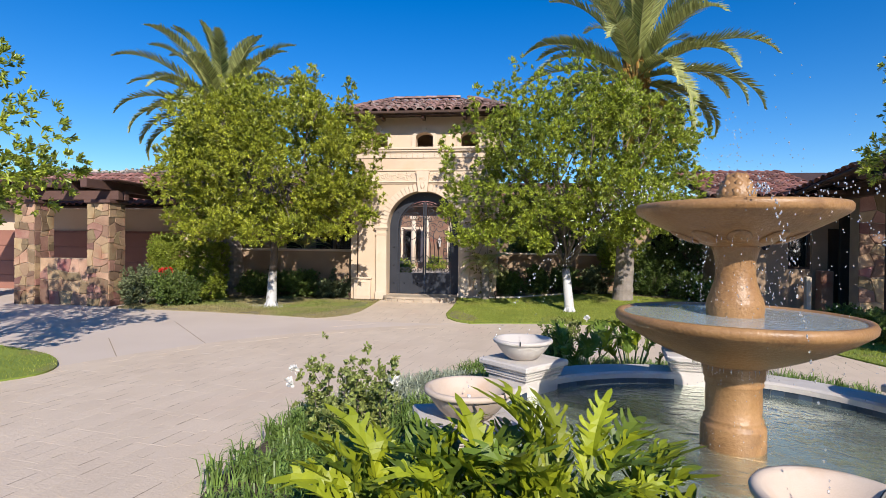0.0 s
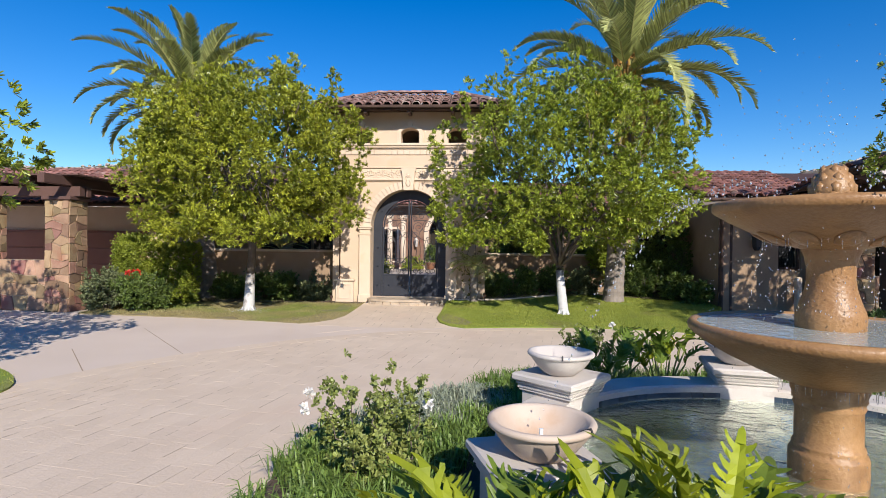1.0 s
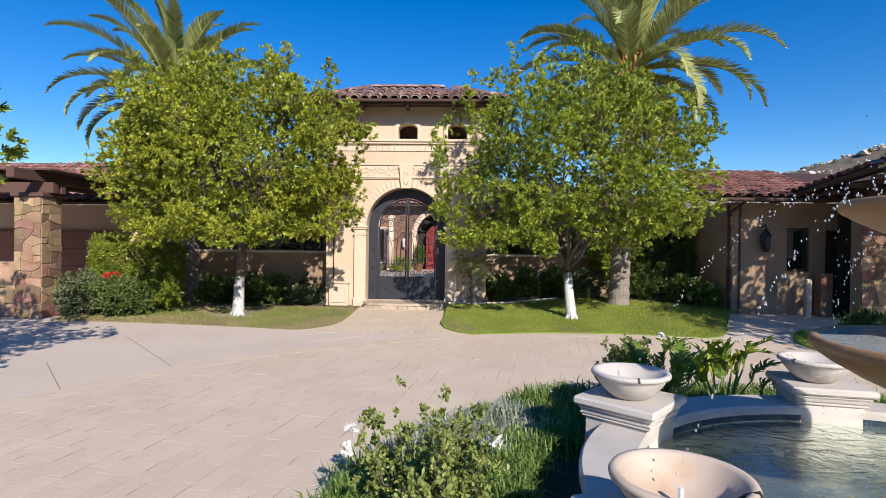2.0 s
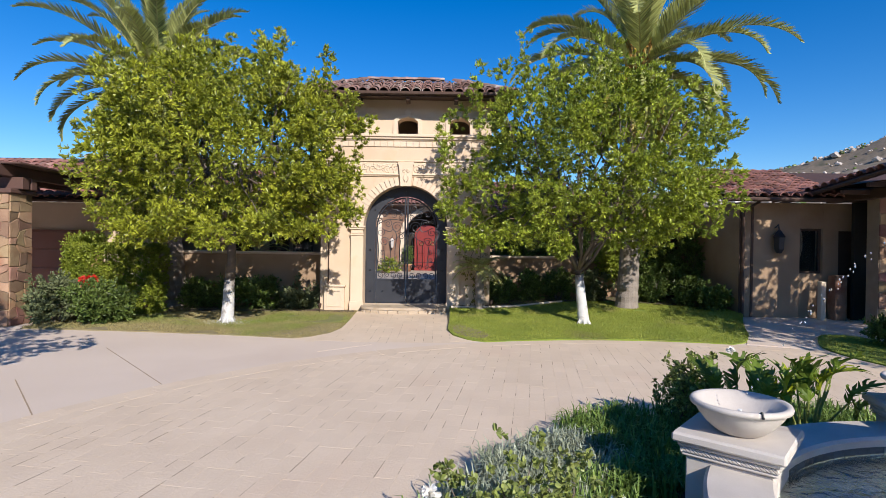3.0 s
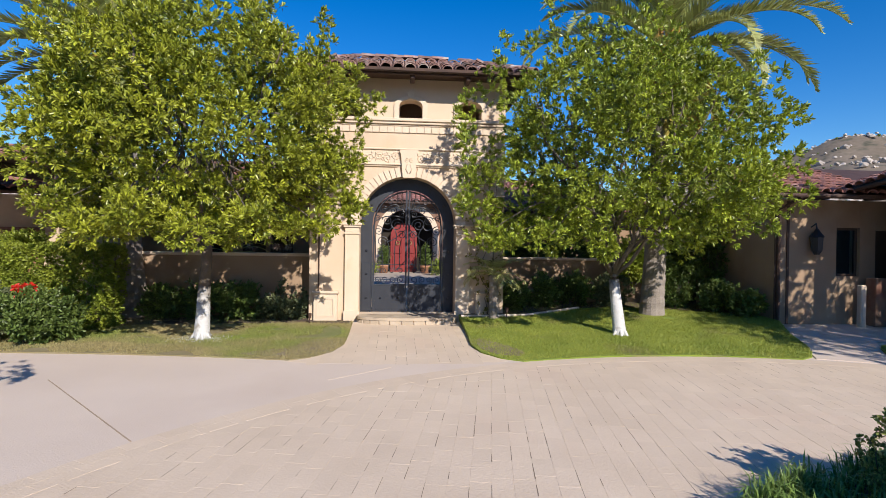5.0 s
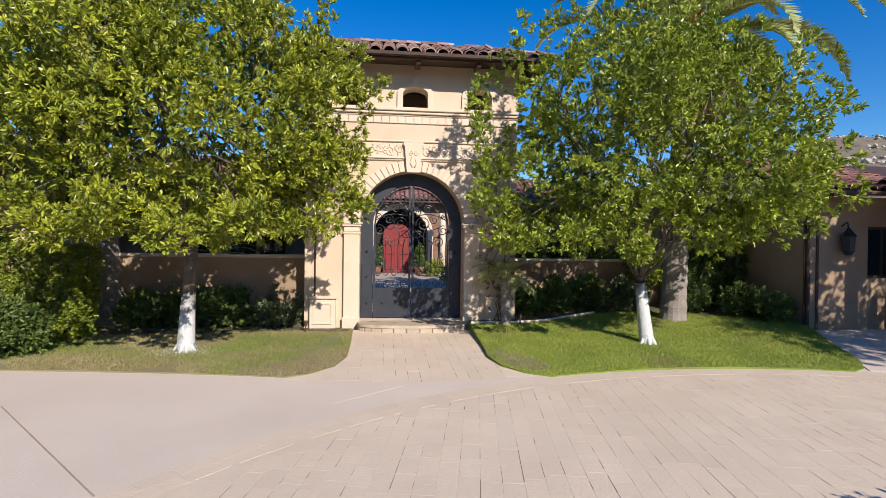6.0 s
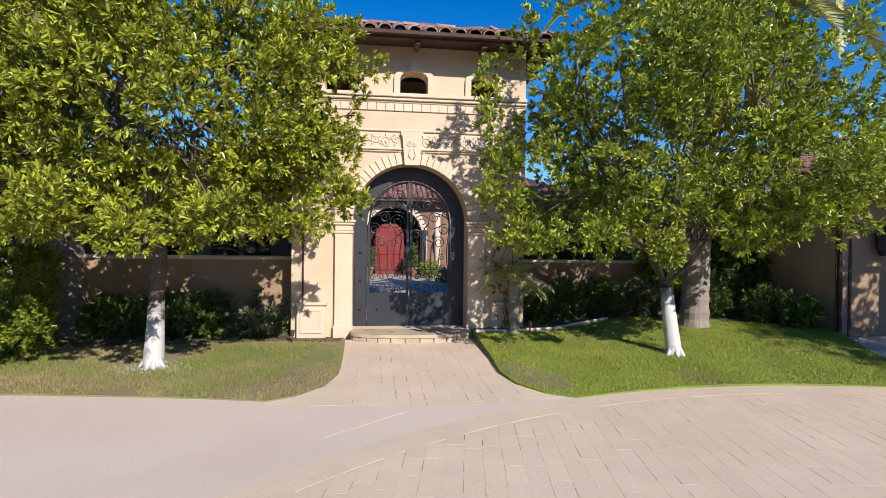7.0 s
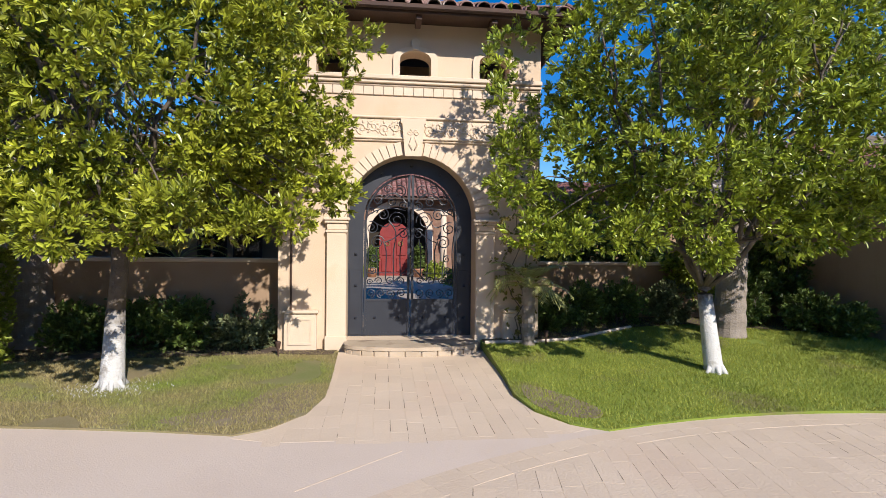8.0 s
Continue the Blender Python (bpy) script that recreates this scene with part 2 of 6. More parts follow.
GLASS = clear("window_glass", (0.85, 0.9, 0.92), 0.02, 1.45)
WATER = clear("water", (0.55, 0.62, 0.58), 0.03, 1.33, 0.93)
FOAM = clear("stirred_water", (0.42, 0.46, 0.46), 0.12, 1.33, 0.35)
DROPS = clear("water_drop", (0.95, 0.97, 1.0), 0.06, 1.33, 0.8)
for wt, size, strong in ((WATER.node_tree, 7, 0.35), (FOAM.node_tree, 15, 0.12)):
    ripple = wt.nodes.new("ShaderNodeTexNoise")
    ripple.inputs["Scale"].default_value, ripple.inputs["Detail"].default_value, ripple.inputs["Distortion"].default_value = size, 3, 0.6
    where = wt.nodes.new("ShaderNodeNewGeometry")
    wt.links.new(where.outputs["Position"], ripple.inputs["Vector"])
    swell = wt.nodes.new("ShaderNodeBump")
    swell.inputs["Strength"].default_value, swell.inputs["Distance"].default_value = strong, 0.03
    wt.links.new(ripple.outputs[0], swell.inputs["Height"])
    wt.links.new(swell.outputs[0], wt.nodes["Principled BSDF"].inputs["Normal"])

# ---- building helpers ----


def finish(bm, name, mat, smooth=False):
    me = bpy.data.meshes.new(name)
    bm.normal_update()
    bm.to_mesh(me)
    bm.free()
    me.materials.append(mat)
    if smooth:
        me.polygons.foreach_set("use_smooth", [True] * len(me.polygons))
    return me


def part(name, bm, mat, parent=None, label="", smooth=False):
    """ONE mesh object from a bmesh or a mesh, under a thing or a part; its geometry is in the world's metres."""
    ob = new(name, bm if isinstance(bm, bpy.types.Mesh) else finish(bm, name, mat, smooth))
    if parent is not None:
        ob.parent = parent
        ob.matrix_parent_inverse = base_of(parent).inverted()
    return tagged(ob, label)


def base_of(ob):
    m = ob.matrix_parent_inverse @ ob.matrix_basis if ob.parent else ob.matrix_basis.copy()
    return base_of(ob.parent) @ m if ob.parent else m


def thing(name, label, category, at=(0, 0, 0), group="", kind=""):
    ob = new(name)
    ob.location = at
    ob.empty_display_size = 0.2
    return tagged(ob, label, category, group, kind)


def single(name, bm, mat, label, category, kind="", group="", smooth=False):
    return tagged(part(name, bm, mat, smooth=smooth), label, category, group, kind)


def box(bm, x0, y0, z0, x1, y1, z1, bevel=0.0):
    made = bmesh.ops.create_cube(bm, size=1.0, matrix=Matrix.Translation(((x0 + x1) / 2, (y0 + y1) / 2, (z0 + z1) / 2)) @ Matrix.Diagonal((x1 - x0, y1 - y0, z1 - z0, 1)))
    if bevel:
        edges = list({e for v in made["verts"] for e in v.link_edges})
        bmesh.ops.bevel(bm, geom=edges, offset=bevel, segments=1, affect="EDGES")
    return bm


def new_box(*a, bevel=0.0):
    return box(bmesh.new(), *a, bevel=bevel)


def lathe(bm, profile, cx, cy, seg=40):
    rings = []
    for r, z in profile:
        rings.append([bm.verts.new((cx + r * math.cos(2 * math.pi * k / seg), cy + r * math.sin(2 * math.pi * k / seg), z)) for k in range(seg)])
    for a, b in zip(rings, rings[1:]):
        for k in range(seg):
            bm.faces.new((a[k], a[(k + 1) % seg], b[(k + 1) % seg], b[k]))
    bm.faces.new(rings[0][::-1])
    bm.faces.new(rings[-1])
    return bm


def sweep(bm, pts, radius, seg=6, taper=None):
    pts = [Vector(p) for p in pts]
    rings = []
    up = Vector((0.13, 0.21, 0.97))
    for i, p in enumerate(pts):
        d = (pts[min(i + 1, len(pts) - 1)] - pts[max(i - 1, 0)]).normalized()
        a = d.cross(up)
        if a.length < 0.05:
            a = d.cross(Vector((1, 0, 0)))
        a.normalize()
        b = d.cross(a)
        r = radius if taper is None else radius + (taper - radius) * i / max(1, len(pts) - 1)
        rings.append([bm.verts.new(p + r * (math.cos(2 * math.pi * k / seg) * a + math.sin(2 * math.pi * k / seg) * b)) for k in range(seg)])
    for a, b in zip(rings, rings[1:]):
        for k in range(seg):
            bm.faces.new((a[k], a[(k + 1) % seg], b[(k + 1) % seg], b[k]))
    bm.faces.new(rings[0][::-1])
    bm.faces.new(rings[-1])
    return bm


def arch_outline(cx, half, z0, spring, rise=None, n=20):
    rise = half if rise is None else rise
    pts = [(cx + half, z0)]
    pts += [(cx + half * math.cos(math.pi * k / n), spring + rise * math.sin(math.pi * k / n)) for k in range(n + 1)]
    return pts + [(cx - half, z0)]


def slab_xz(bm, outline, y0, y1):
    """A plate in the x-z plane from an outline, from y0 to y1."""
    a = [bm.verts.new((x, y0, z)) for x, z in outline]
    b = [bm.verts.new((x, y1, z)) for x, z in outline]
    bm.faces.new(a)
    bm.faces.new(b[::-1])
    for k in range(len(a)):
        j = (k + 1) % len(a)
        bm.faces.new((a[j], a[k], b[k], b[j]))
    bmesh.ops.recalc_face_normals(bm, faces=bm.faces)
    return bm


def band_xz(bm, outer, inner, y0, y1):
    """An open band between two outlines of the same count, from y0 to y1."""
    rows = [[bm.verts.new((x, y, z)) for x, z in o] for y in (y0, y1) for o in (outer, inner)]
    o0, i0, o1, i1 = rows
    for k in range(len(outer) - 1):
        bm.faces.new((o0[k], o0[k + 1], i0[k + 1], i0[k]))
        bm.faces.new((o1[k], i1[k], i1[k + 1], o1[k + 1]))
        bm.faces.new((o0[k], o1[k], o1[k + 1], o0[k + 1]))
        bm.faces.new((i0[k], i0[k + 1], i1[k + 1], i1[k]))
    bm.faces.new((o0[0], i0[0], i1[0], o1[0]))
    bm.faces.new((o0[-1], o1[-1], i1[-1], i0[-1]))
    bmesh.ops.recalc_face_normals(bm, faces=bm.faces)
    return bm


def smooth_loop(points, n=6, closed=True):
    out, m = [], len(points)
    for i in range(m if closed else m - 1):
        p = [Vector(points[(i + k - 1) % m if closed else max(0, min(m - 1, i + k - 1))]) for k in range(4)]
        for s in range(n):
            t = s / n
            out.append(0.5 * (2 * p[1] + (p[2] - p[0]) * t + (2 * p[0] - 5 * p[1] + 4 * p[2] - p[3]) * t * t + (3 * p[1] - p[0] - 3 * p[2] + p[3]) * t ** 3))
    return out if closed else out + [Vector(points[-1])]


def inside(poly, x, y):
    hit, j = False, len(poly) - 1
    for i in range(len(poly)):
        if (poly[i][1] > y) != (poly[j][1] > y) and x < (poly[j][0] - poly[i][0]) * (y - poly[i][1]) / (poly[j][1] - poly[i][1]) + poly[i][0]:
            hit = not hit
        j = i
    return hit


def raw(name, verts, faces, mat, smooth=False):
    me = bpy.data.meshes.new(name)
    me.from_pydata(verts, [], faces)
    me.materials.append(mat)
    if smooth:
        me.polygons.foreach_set("use_smooth", [True] * len(me.polygons))
    return me

# ---- the ground ----
FOUNTAIN = Vector((1.59, 4.03, 0))
DRIVE_Z, BED_R, CIRCLE_R = -0.2, 3.75, 8.42


def sheet(name, loop, height, mat, label, category, kind="structure", thick=0.12):
    """A slab whose top follows height(x, y), from a loop in plan."""
    bm = bmesh.new()
    top = [bm.verts.new((p[0], p[1], height(p[0], p[1]))) for p in loop]
    low = [bm.verts.new((p[0], p[1], height(p[0], p[1]) - thick)) for p in loop]
    bm.faces.new(top)
    for k in range(len(top)):
        j = (k + 1) % len(top)
        bm.faces.new((top[k], low[k], low[j], top[j]))
    bmesh.ops.recalc_face_normals(bm, faces=bm.faces)
    bmesh.ops.triangulate(bm, faces=[f for f in bm.faces if len(f.verts) > 4])
    return single(name, bm, mat, label, category, kind)


bm = bmesh.new()
lathe(bm, [(1800, -0.36), (900, -0.36), (120, -0.36), (30, -0.36), (0.01, -0.36)], 0, 10, 48)
single("ground", bm, DIRT, "bare brown earth reaching out to the hills", "ground", "structure")
sheet("driveway", [(-26, -14), (22, -14), (22, 14.0), (-10.42, 14.0), (-10.42, 17.59), (-26, 17.59)], lambda x, y: DRIVE_Z, CONCRETE, "smooth grey-pink concrete drive in full sun", "driveway")
ring = [(FOUNTAIN.x + CIRCLE_R * math.cos(a), FOUNTAIN.y + CIRCLE_R * math.sin(a)) for a in np.linspace(0, 2 * math.pi, 97)[:-1]]
sheet("paved_circle", ring, lambda x, y: DRIVE_Z + 0.003, PAVER_FIELD, "round beige stamped paving about the fountain", "paving", thick=0.05)


def lawn_left_z(x, y):
    return -0.185 + 0.014 * (y - 12.2)


def lawn_right_z(x, y):
    return -0.185 + 0.055 * max(0.0, y - 12.2)


def walk_z(x, y):
    return -0.2045 + 0.0245 * (y - 11.98)


arc_right = [(FOUNTAIN.x + 8.45 * math.cos(a), FOUNTAIN.y + 8.45 * math.sin(a)) for a in np.linspace(radians(74), radians(107), 10)]
lawn_right = [(5.95, 17.9), (5.95, 15.4), (5.2, 14.1), (4.75, 13.1), (4.45, 12.6), (4.22, 12.32)] + arc_right + [(-1.22, 12.33), (-1.48, 12.75), (-1.58, 13.3), (-1.52, 14.2), (-1.48, 16.1), (-0.4, 16.1), (-0.4, 17.9)]
lawn_left = [(-3.9, 16.1), (-3.86, 14.3), (-3.86, 13.45), (-4.0, 12.85), (-4.3, 12.45), (-4.62, 12.28), (-5.4, 12.46), (-6.6, 12.66), (-8.0, 12.84), (-9.4, 12.95), (-10.4, 13.0), (-10.4, 16.85), (-4.9, 16.85), (-4.9, 16.1)]
near_lawn = [tuple(p) for p in smooth_loop([(-6.2, 6.3), (-6.75, 7.2), (-7.9, 7.75), (-9.6, 8.0), (-11.5, 6.6), (-11.2, 4.6), (-9.0, 4.3), (-7.2, 5.2)])]
side_lawn = [tuple(p) for p in smooth_loop([(5.35, 10.6), (5.4, 11.7), (5.8, 12.5), (6.5, 13.3), (7.1, 13.0), (7.2, 11.0), (7.1, 8.0), (6.6, 7.4), (5.8, 8.6)])]
sheet("lawn_1", lawn_left, lawn_left_z, DRY_TURF, "thin half-dry lawn with bare brown patches", "lawn")
sheet("lawn_2", lawn_right, lawn_right_z, TURF, "bright green mown lawn sloping to the drive", "lawn")
sheet("lawn_3", near_lawn, lambda x, y: -0.17, TURF, "small rounded island of mown lawn", "lawn")
sheet("lawn_4", side_lawn, lambda x, y: -0.17, TURF, "strip of mown lawn beside the porch", "lawn")
gate_walk = [(-3.9, 15.85), (-3.86, 14.3), (-3.86, 13.45), (-4.0, 12.85), (-4.3, 12.45), (-4.62, 12.22), (-3.2, 11.75), (-2.0, 11.8), (-1.05, 12.2), (-1.22, 12.33), (-1.48, 12.75), (-1.58, 13.3), (-1.52, 14.2), (-1.48, 15.85)]
sheet("gate_path", gate_walk, lambda x, y: walk_z(x, y) + 0.002, PAVER_FIELD, "beige stamped path widening towards the drive", "path", thick=0.2)
side_path = [(4.6, 12.9), (5.25, 14.1), (6.0, 15.5), (9.5, 15.5), (9.5, 12.0), (7.15, 13.2), (6.5, 13.4), (5.75, 12.6), (5.3, 11.7), (4.2, 12.2)]
sheet("porch_path", side_path, lambda x, y: -0.19 + 0.03 * max(0, y - 12.3), CONCRETE, "pale concrete path to the shaded porch", "path", thick=0.2)
bed_ring = [(FOUNTAIN.x + BED_R * math.cos(a), FOUNTAIN.y + BED_R * math.sin(a)) for a in np.linspace(0, 2 * math.pi, 65)[:-1]]
sheet("flower_bed", bed_ring, lambda x, y: -0.165, SOIL, "round planted bed of dark soil about the fountain", "flower bed", thick=0.1)
for name, loop in (("planting_bed_1", [(-10.3, 15.0), (-8.2, 15.6), (-5.0, 15.9), (-4.0, 15.75), (-3.93, 16.18), (-4.95, 16.18), (-4.95, 16.88), (-10.3, 16.88)]),
                   ("planting_bed_2", [(-1.46, 15.85), (-0.2, 15.95), (1.6, 17.0), (3.0, 17.3), (5.9, 16.2), (5.93, 17.98), (-0.4, 17.98), (-0.4, 16.18), (-1.46, 16.18)])):
    height = lawn_left_z if name.endswith("1") else lawn_right_z
    sheet(name, loop, lambda x, y, h=height: h(x, y) + 0.02, SOIL, "narrow mulched bed along the wall", "flower bed", thick=0.15)

# ---- the gatehouse ----
GX, HALF, SPRING, WALL_Y = -2.685, 1.115, 2.12, 16.2
TX0, TX1 = -4.94, -0.42
gatehouse = thing("gatehouse", "cream stucco gatehouse with arched entry and clay tile roof", "gatehouse", (GX, WALL_Y, 0))
opening = arch_outline(GX, HALF, -0.35, SPRING, n=32)
part("front_wall", slab_xz(bmesh.new(), [(TX1, -0.35), (TX1, 4.55), (TX0, 4.55), (TX0, -0.35)] + opening[::-1], WALL_Y, WALL_Y + 0.55), STUCCO, gatehouse)
WINDOW_X = (GX - 1.385, GX + 0.03, GX + 1.42)
cuts = (TX0, GX - 0.7, GX + 0.72, TX1)
for k, wx in enumerate(WINDOW_X):
    notched = [(cuts[k + 1], 4.55), (cuts[k + 1], 5.5), (cuts[k], 5.5), (cuts[k], 4.55)] + arch_outline(wx, 0.272, 4.55, 4.88, 0.15, 10)[::-1]
    part("upper_wall", slab_xz(bmesh.new(), notched, WALL_Y, WALL_Y + 0.35), STUCCO, gatehouse)
for x0, x1 in ((TX0, TX0 + 0.4), (TX1 - 0.4, TX1)):
    part("side_wall", new_box(x0, WALL_Y + 0.553, -0.35, x1, 19.0, 5.5), STUCCO, gatehouse)
part("loft_floor", new_box(TX0 + 0.4, WALL_Y + 0.553, 4.2, TX1 - 0.4, 19.0, 4.4), STUCCO, gatehouse)
back = arch_outline(GX, 1.3, -0.35, 2.2, n=20)
part("back_wall", slab_xz(bmesh.new(), [(TX1 - 0.403, -0.35), (TX1 - 0.403, 4.197), (TX0 + 0.403, 4.197), (TX0 + 0.403, -0.35)] + back[::-1], 18.6, 18.997), STUCCO, gatehouse)
part("loft_back", new_box(TX0 + 0.4, 18.4, 4.403, TX1 - 0.4, 18.99, 5.5), STUCCO, gatehouse)
# surrounds of the three small windows
for wx in WINDOW_X:
    window = part("window_surround", band_xz(bmesh.new(), arch_outline(wx, 0.385, 4.575, 4.9, 0.2, 10), arch_outline(wx, 0.269, 4.575, 4.88, 0.148, 10), WALL_Y - 0.05, WALL_Y + 0.05), STONE_TRIM, gatehouse)
    part("window_keystone", slab_xz(bmesh.new(), [(wx - 0.05, 5.04), (wx - 0.075, 5.18), (wx, 5.24), (wx + 0.075, 5.18), (wx + 0.05, 5.04)], WALL_Y - 0.085, WALL_Y - 0.003), STONE_TRIM, window)
# mouldings
for z0, z1, out in ((4.50, 4.575, 0.13), (4.44, 4.498, 0.09), (4.40, 4.438, 0.045), (3.845, 3.885, 0.07), (3.49, 3.53, 0.07), (3.455, 3.488, 0.04)):
    part("moulding", new_box(TX0 + 0.003, WALL_Y - out, z0, TX1 - 0.003, WALL_Y - 0.002, z1, bevel=0.012), STONE_TRIM, gatehouse)
for k in range(26):
    x0 = TX0 + 0.02 + k * 0.1722
    part("dentil_block", new_box(x0, WALL_Y - 0.03, 4.25, x0 + 0.166, WALL_Y - 0.002, 4.395, bevel=0.006), STONE_TRIM, gatehouse)
frieze = part("carved_frieze", new_box(TX0 + 0.01, WALL_Y - 0.03, 3.533, TX1 - 0.01, WALL_Y - 0.002, 3.842), STONE_TRIM, gatehouse, "band of carved leaf scrolls")


def spiral(cx, cz, r, start, turns, y, inner=0.12, n=18):
    return [(cx + r * (1 - (1 - inner) * k / n) * math.cos(start + turns * 2 * math.pi * k / n), y, cz + r * (1 - (1 - inner) * k / n) * math.sin(start + turns * 2 * math.pi * k / n)) for k in range(n + 1)]


for k in range(22):
    bm = bmesh.new()
    cx, s = TX0 + 0.2 + k * 0.196, 1 if k % 2 else -1
    if abs(cx - GX) < 0.22:
        bm.free()
        continue
    sweep(bm, spiral(cx, 3.687 + 0.02 * s, 0.105, s * math.pi / 2, s * 1.4, WALL_Y - 0.032, 0.1, 14), 0.017, 5)
    for j in range(4):
        a = j * 1.6 + k
        p = Vector((cx + 0.1 * math.cos(a), WALL_Y - 0.032, 3.687 + 0.1 * math.sin(a)))
        bmesh.ops.create_icosphere(bm, subdivisions=1, radius=1, matrix=Matrix.Translation(p) @ Matrix.Rotation(-a, 4, "Y") @ Matrix.Diagonal((0.045, 0.02, 0.02, 1)))
    part("carved_scroll", bm, STONE_TRIM, frieze, smooth=True)
# arch ring in separate stones and the keystone
COUNT = 31
for k in range(COUNT):
    a0, a1 = math.pi * k / COUNT + 0.006, math.pi * (k + 1) / COUNT - 0.006
    if abs((a0 + a1) / 2 - math.pi / 2) < 0.12:
        continue
    o = [(GX + 1.345 * math.cos(a), SPRING + 1.345 * math.sin(a)) for a in (a0, a1)]
    i = [(GX + 1.118 * math.cos(a), SPRING + 1.118 * math.sin(a)) for a in (a0, a1)]
    part("voussoir", slab_xz(bmesh.new(), [o[0], o[1], i[1], i[0]], WALL_Y - 0.045, WALL_Y - 0.002), STONE_TRIM, gatehouse)
keystone = part("keystone", slab_xz(bmesh.new(), [(GX - 0.14, 3.2), (GX - 0.19, 3.76), (GX - 0.215, 3.765), (GX - 0.215, 3.84), (GX + 0.215, 3.84), (GX + 0.215, 3.765), (GX + 0.19, 3.76), (GX + 0.14, 3.2)], WALL_Y - 0.12, WALL_Y - 0.002), STONE_TRIM, gatehouse)
for s in (-1, 1):
    bm = bmesh.new()
    sweep(bm, spiral(GX + s * 0.06, 3.6, 0.055, math.pi / 2, s * 1.3, WALL_Y - 0.122), 0.012, 5)
    sweep(bm, [(GX + s * 0.02, WALL_Y - 0.122, 3.3), (GX + s * 0.07, WALL_Y - 0.13, 3.4), (GX + s * 0.03, WALL_Y - 0.125, 3.52)], 0.014, 5)
    part("carved_scroll", bm, STONE_TRIM, keystone, smooth=True)
for s in (-1, 1):
    x0, x1 = sorted((GX + s * (HALF + 0.002), GX + s * (HALF + 0.33)))
    post = part("jamb", new_box(x0, WALL_Y - 0.09, -0.3, x1, WALL_Y - 0.002, 1.87, bevel=0.008), STONE_TRIM, gatehouse)
    for z0, z1, out in ((1.872, 1.92, 0.02), (1.922, 2.03, 0.0), (2.032, 2.08, 0.035), (2.082, 2.13, 0.06)):
        part("capital", new_box(x0 - out, WALL_Y - 0.09 - out, z0, x1 + out, WALL_Y - 0.002, z1, bevel=0.01), STONE_TRIM, post)
    part("plinth", new_box(x0 - 0.02, WALL_Y - 0.12, -0.3, x1 + 0.02, WALL_Y - 0.093, 0.12, bevel=0.008), STONE_TRIM, post)
    p0, p1 = sorted((GX + s * 2.14, GX + s * 1.6))
    base = part("plinth_block", new_box(p0, WALL_Y - 0.11, -0.3, p1, WALL_Y - 0.002, 0.5, bevel=0.012), STONE_TRIM, gatehouse)
    part("cap_moulding", new_box(p0 - 0.03, WALL_Y - 0.15, 0.503, p1 + 0.03, WALL_Y - 0.002, 0.56, bevel=0.015), STONE_TRIM, base)
    part("raised_panel", band_xz(bmesh.new(), [(p1 - 0.07, -0.02), (p1 - 0.07, 0.42), (p0 + 0.07, 0.42), (p0 + 0.07, -0.02), (p1 - 0.07, -0.02)], [(p1 - 0.1, 0.01), (p1 - 0.1, 0.39), (p0 + 0.1, 0.39), (p0 + 0.1, 0.01), (p1 - 0.1, 0.01)], WALL_Y - 0.128, WALL_Y - 0.11), STONE_TRIM, base)
part("downpipe", sweep(bmesh.new(), [(TX0 + 0.22, WALL_Y - 0.03, -0.1), (TX0 + 0.22, WALL_Y - 0.03, 2.0)], 0.018), DARK_WOOD, gatehouse)
# rounded step
step = [(GX - 1.13, 16.19)] + [(GX + 1.13 * math.cos(a), 15.86 + 0.42 * math.sin(a)) for a in np.linspace(math.pi, 2 * math.pi, 25)] + [(GX + 1.13, 16.19)]
doorstep = sheet("doorstep", step, lambda x, y: 0.035, STEP_STONE, "pale stone step with a rounded front edge", "step", thick=0.06)
riser = [(GX + (x - GX) * 0.965, 16.19 - (16.19 - y) * 0.94) for x, y in step]
part("riser", sheet("riser_slab", riser, lambda x, y: -0.026, STONE_TRIM, "", "", thick=0.17).data, STEP_STONE, doorstep)
bpy.data.objects.remove(bpy.data.objects["riser_slab"])
for k in range(13):
    a = math.pi + math.pi * (k + 0.5) / 13
    c, e = Vector((GX + 1.09 * math.cos(a), 15.88 + 0.40 * math.sin(a), 0)), Vector((-1.09 * math.sin(a), 0.40 * math.cos(a), 0))
    turn, half = math.atan2(e.y, e.x), e.length * math.pi / 13 / 2 - 0.006
    bm = new_box(-half, -0.028, -0.135, half, 0.02, -0.03, bevel=0.008)
    bm.transform(Matrix.Translation(c) @ Matrix.Rotation(turn, 4, "Z"))
    part("brick", bm, STEP_STONE, doorstep)
single("threshold", new_box(GX - HALF + 0.003, WALL_Y + 0.002, -0.3, GX + HALF - 0.003, 18.6, 0.03), STONE_TRIM, "pale stone floor of the entry passage", "floor", "structure")

# ---- clay tile roofs ----


def tile_mesh(mat, length=0.42, wide=0.125, seg=6):
    verts, faces = [], []
    for y, r in ((0.0, wide), (length, wide * 0.8)):
        for k in range(seg + 1):
            a = math.pi * k / seg
            verts.append((r * math.cos(a), y, r * 0.75 * math.sin(a)))
        for k in range(seg + 1):
            a = math.pi * (seg - k) / seg
            verts.append(((r - 0.022) * math.cos(a), y, (r - 0.022) * 0.75 * math.sin(a)))
    n = 2 * (seg + 1)
    faces += [(k, (k + 1) % n, n + (k + 1) % n, n + k) for k in range(n)]
    for k in range(seg):
        faces.append((k + 1, k, n - 1 - k, n - 2 - k))
    return raw("tile", verts, faces, mat, smooth=False)


TILE, TILE_FIELD = tile_mesh(ROOF_TILE), tile_mesh(ROOF_FIELD)
spin = random.Random(4)


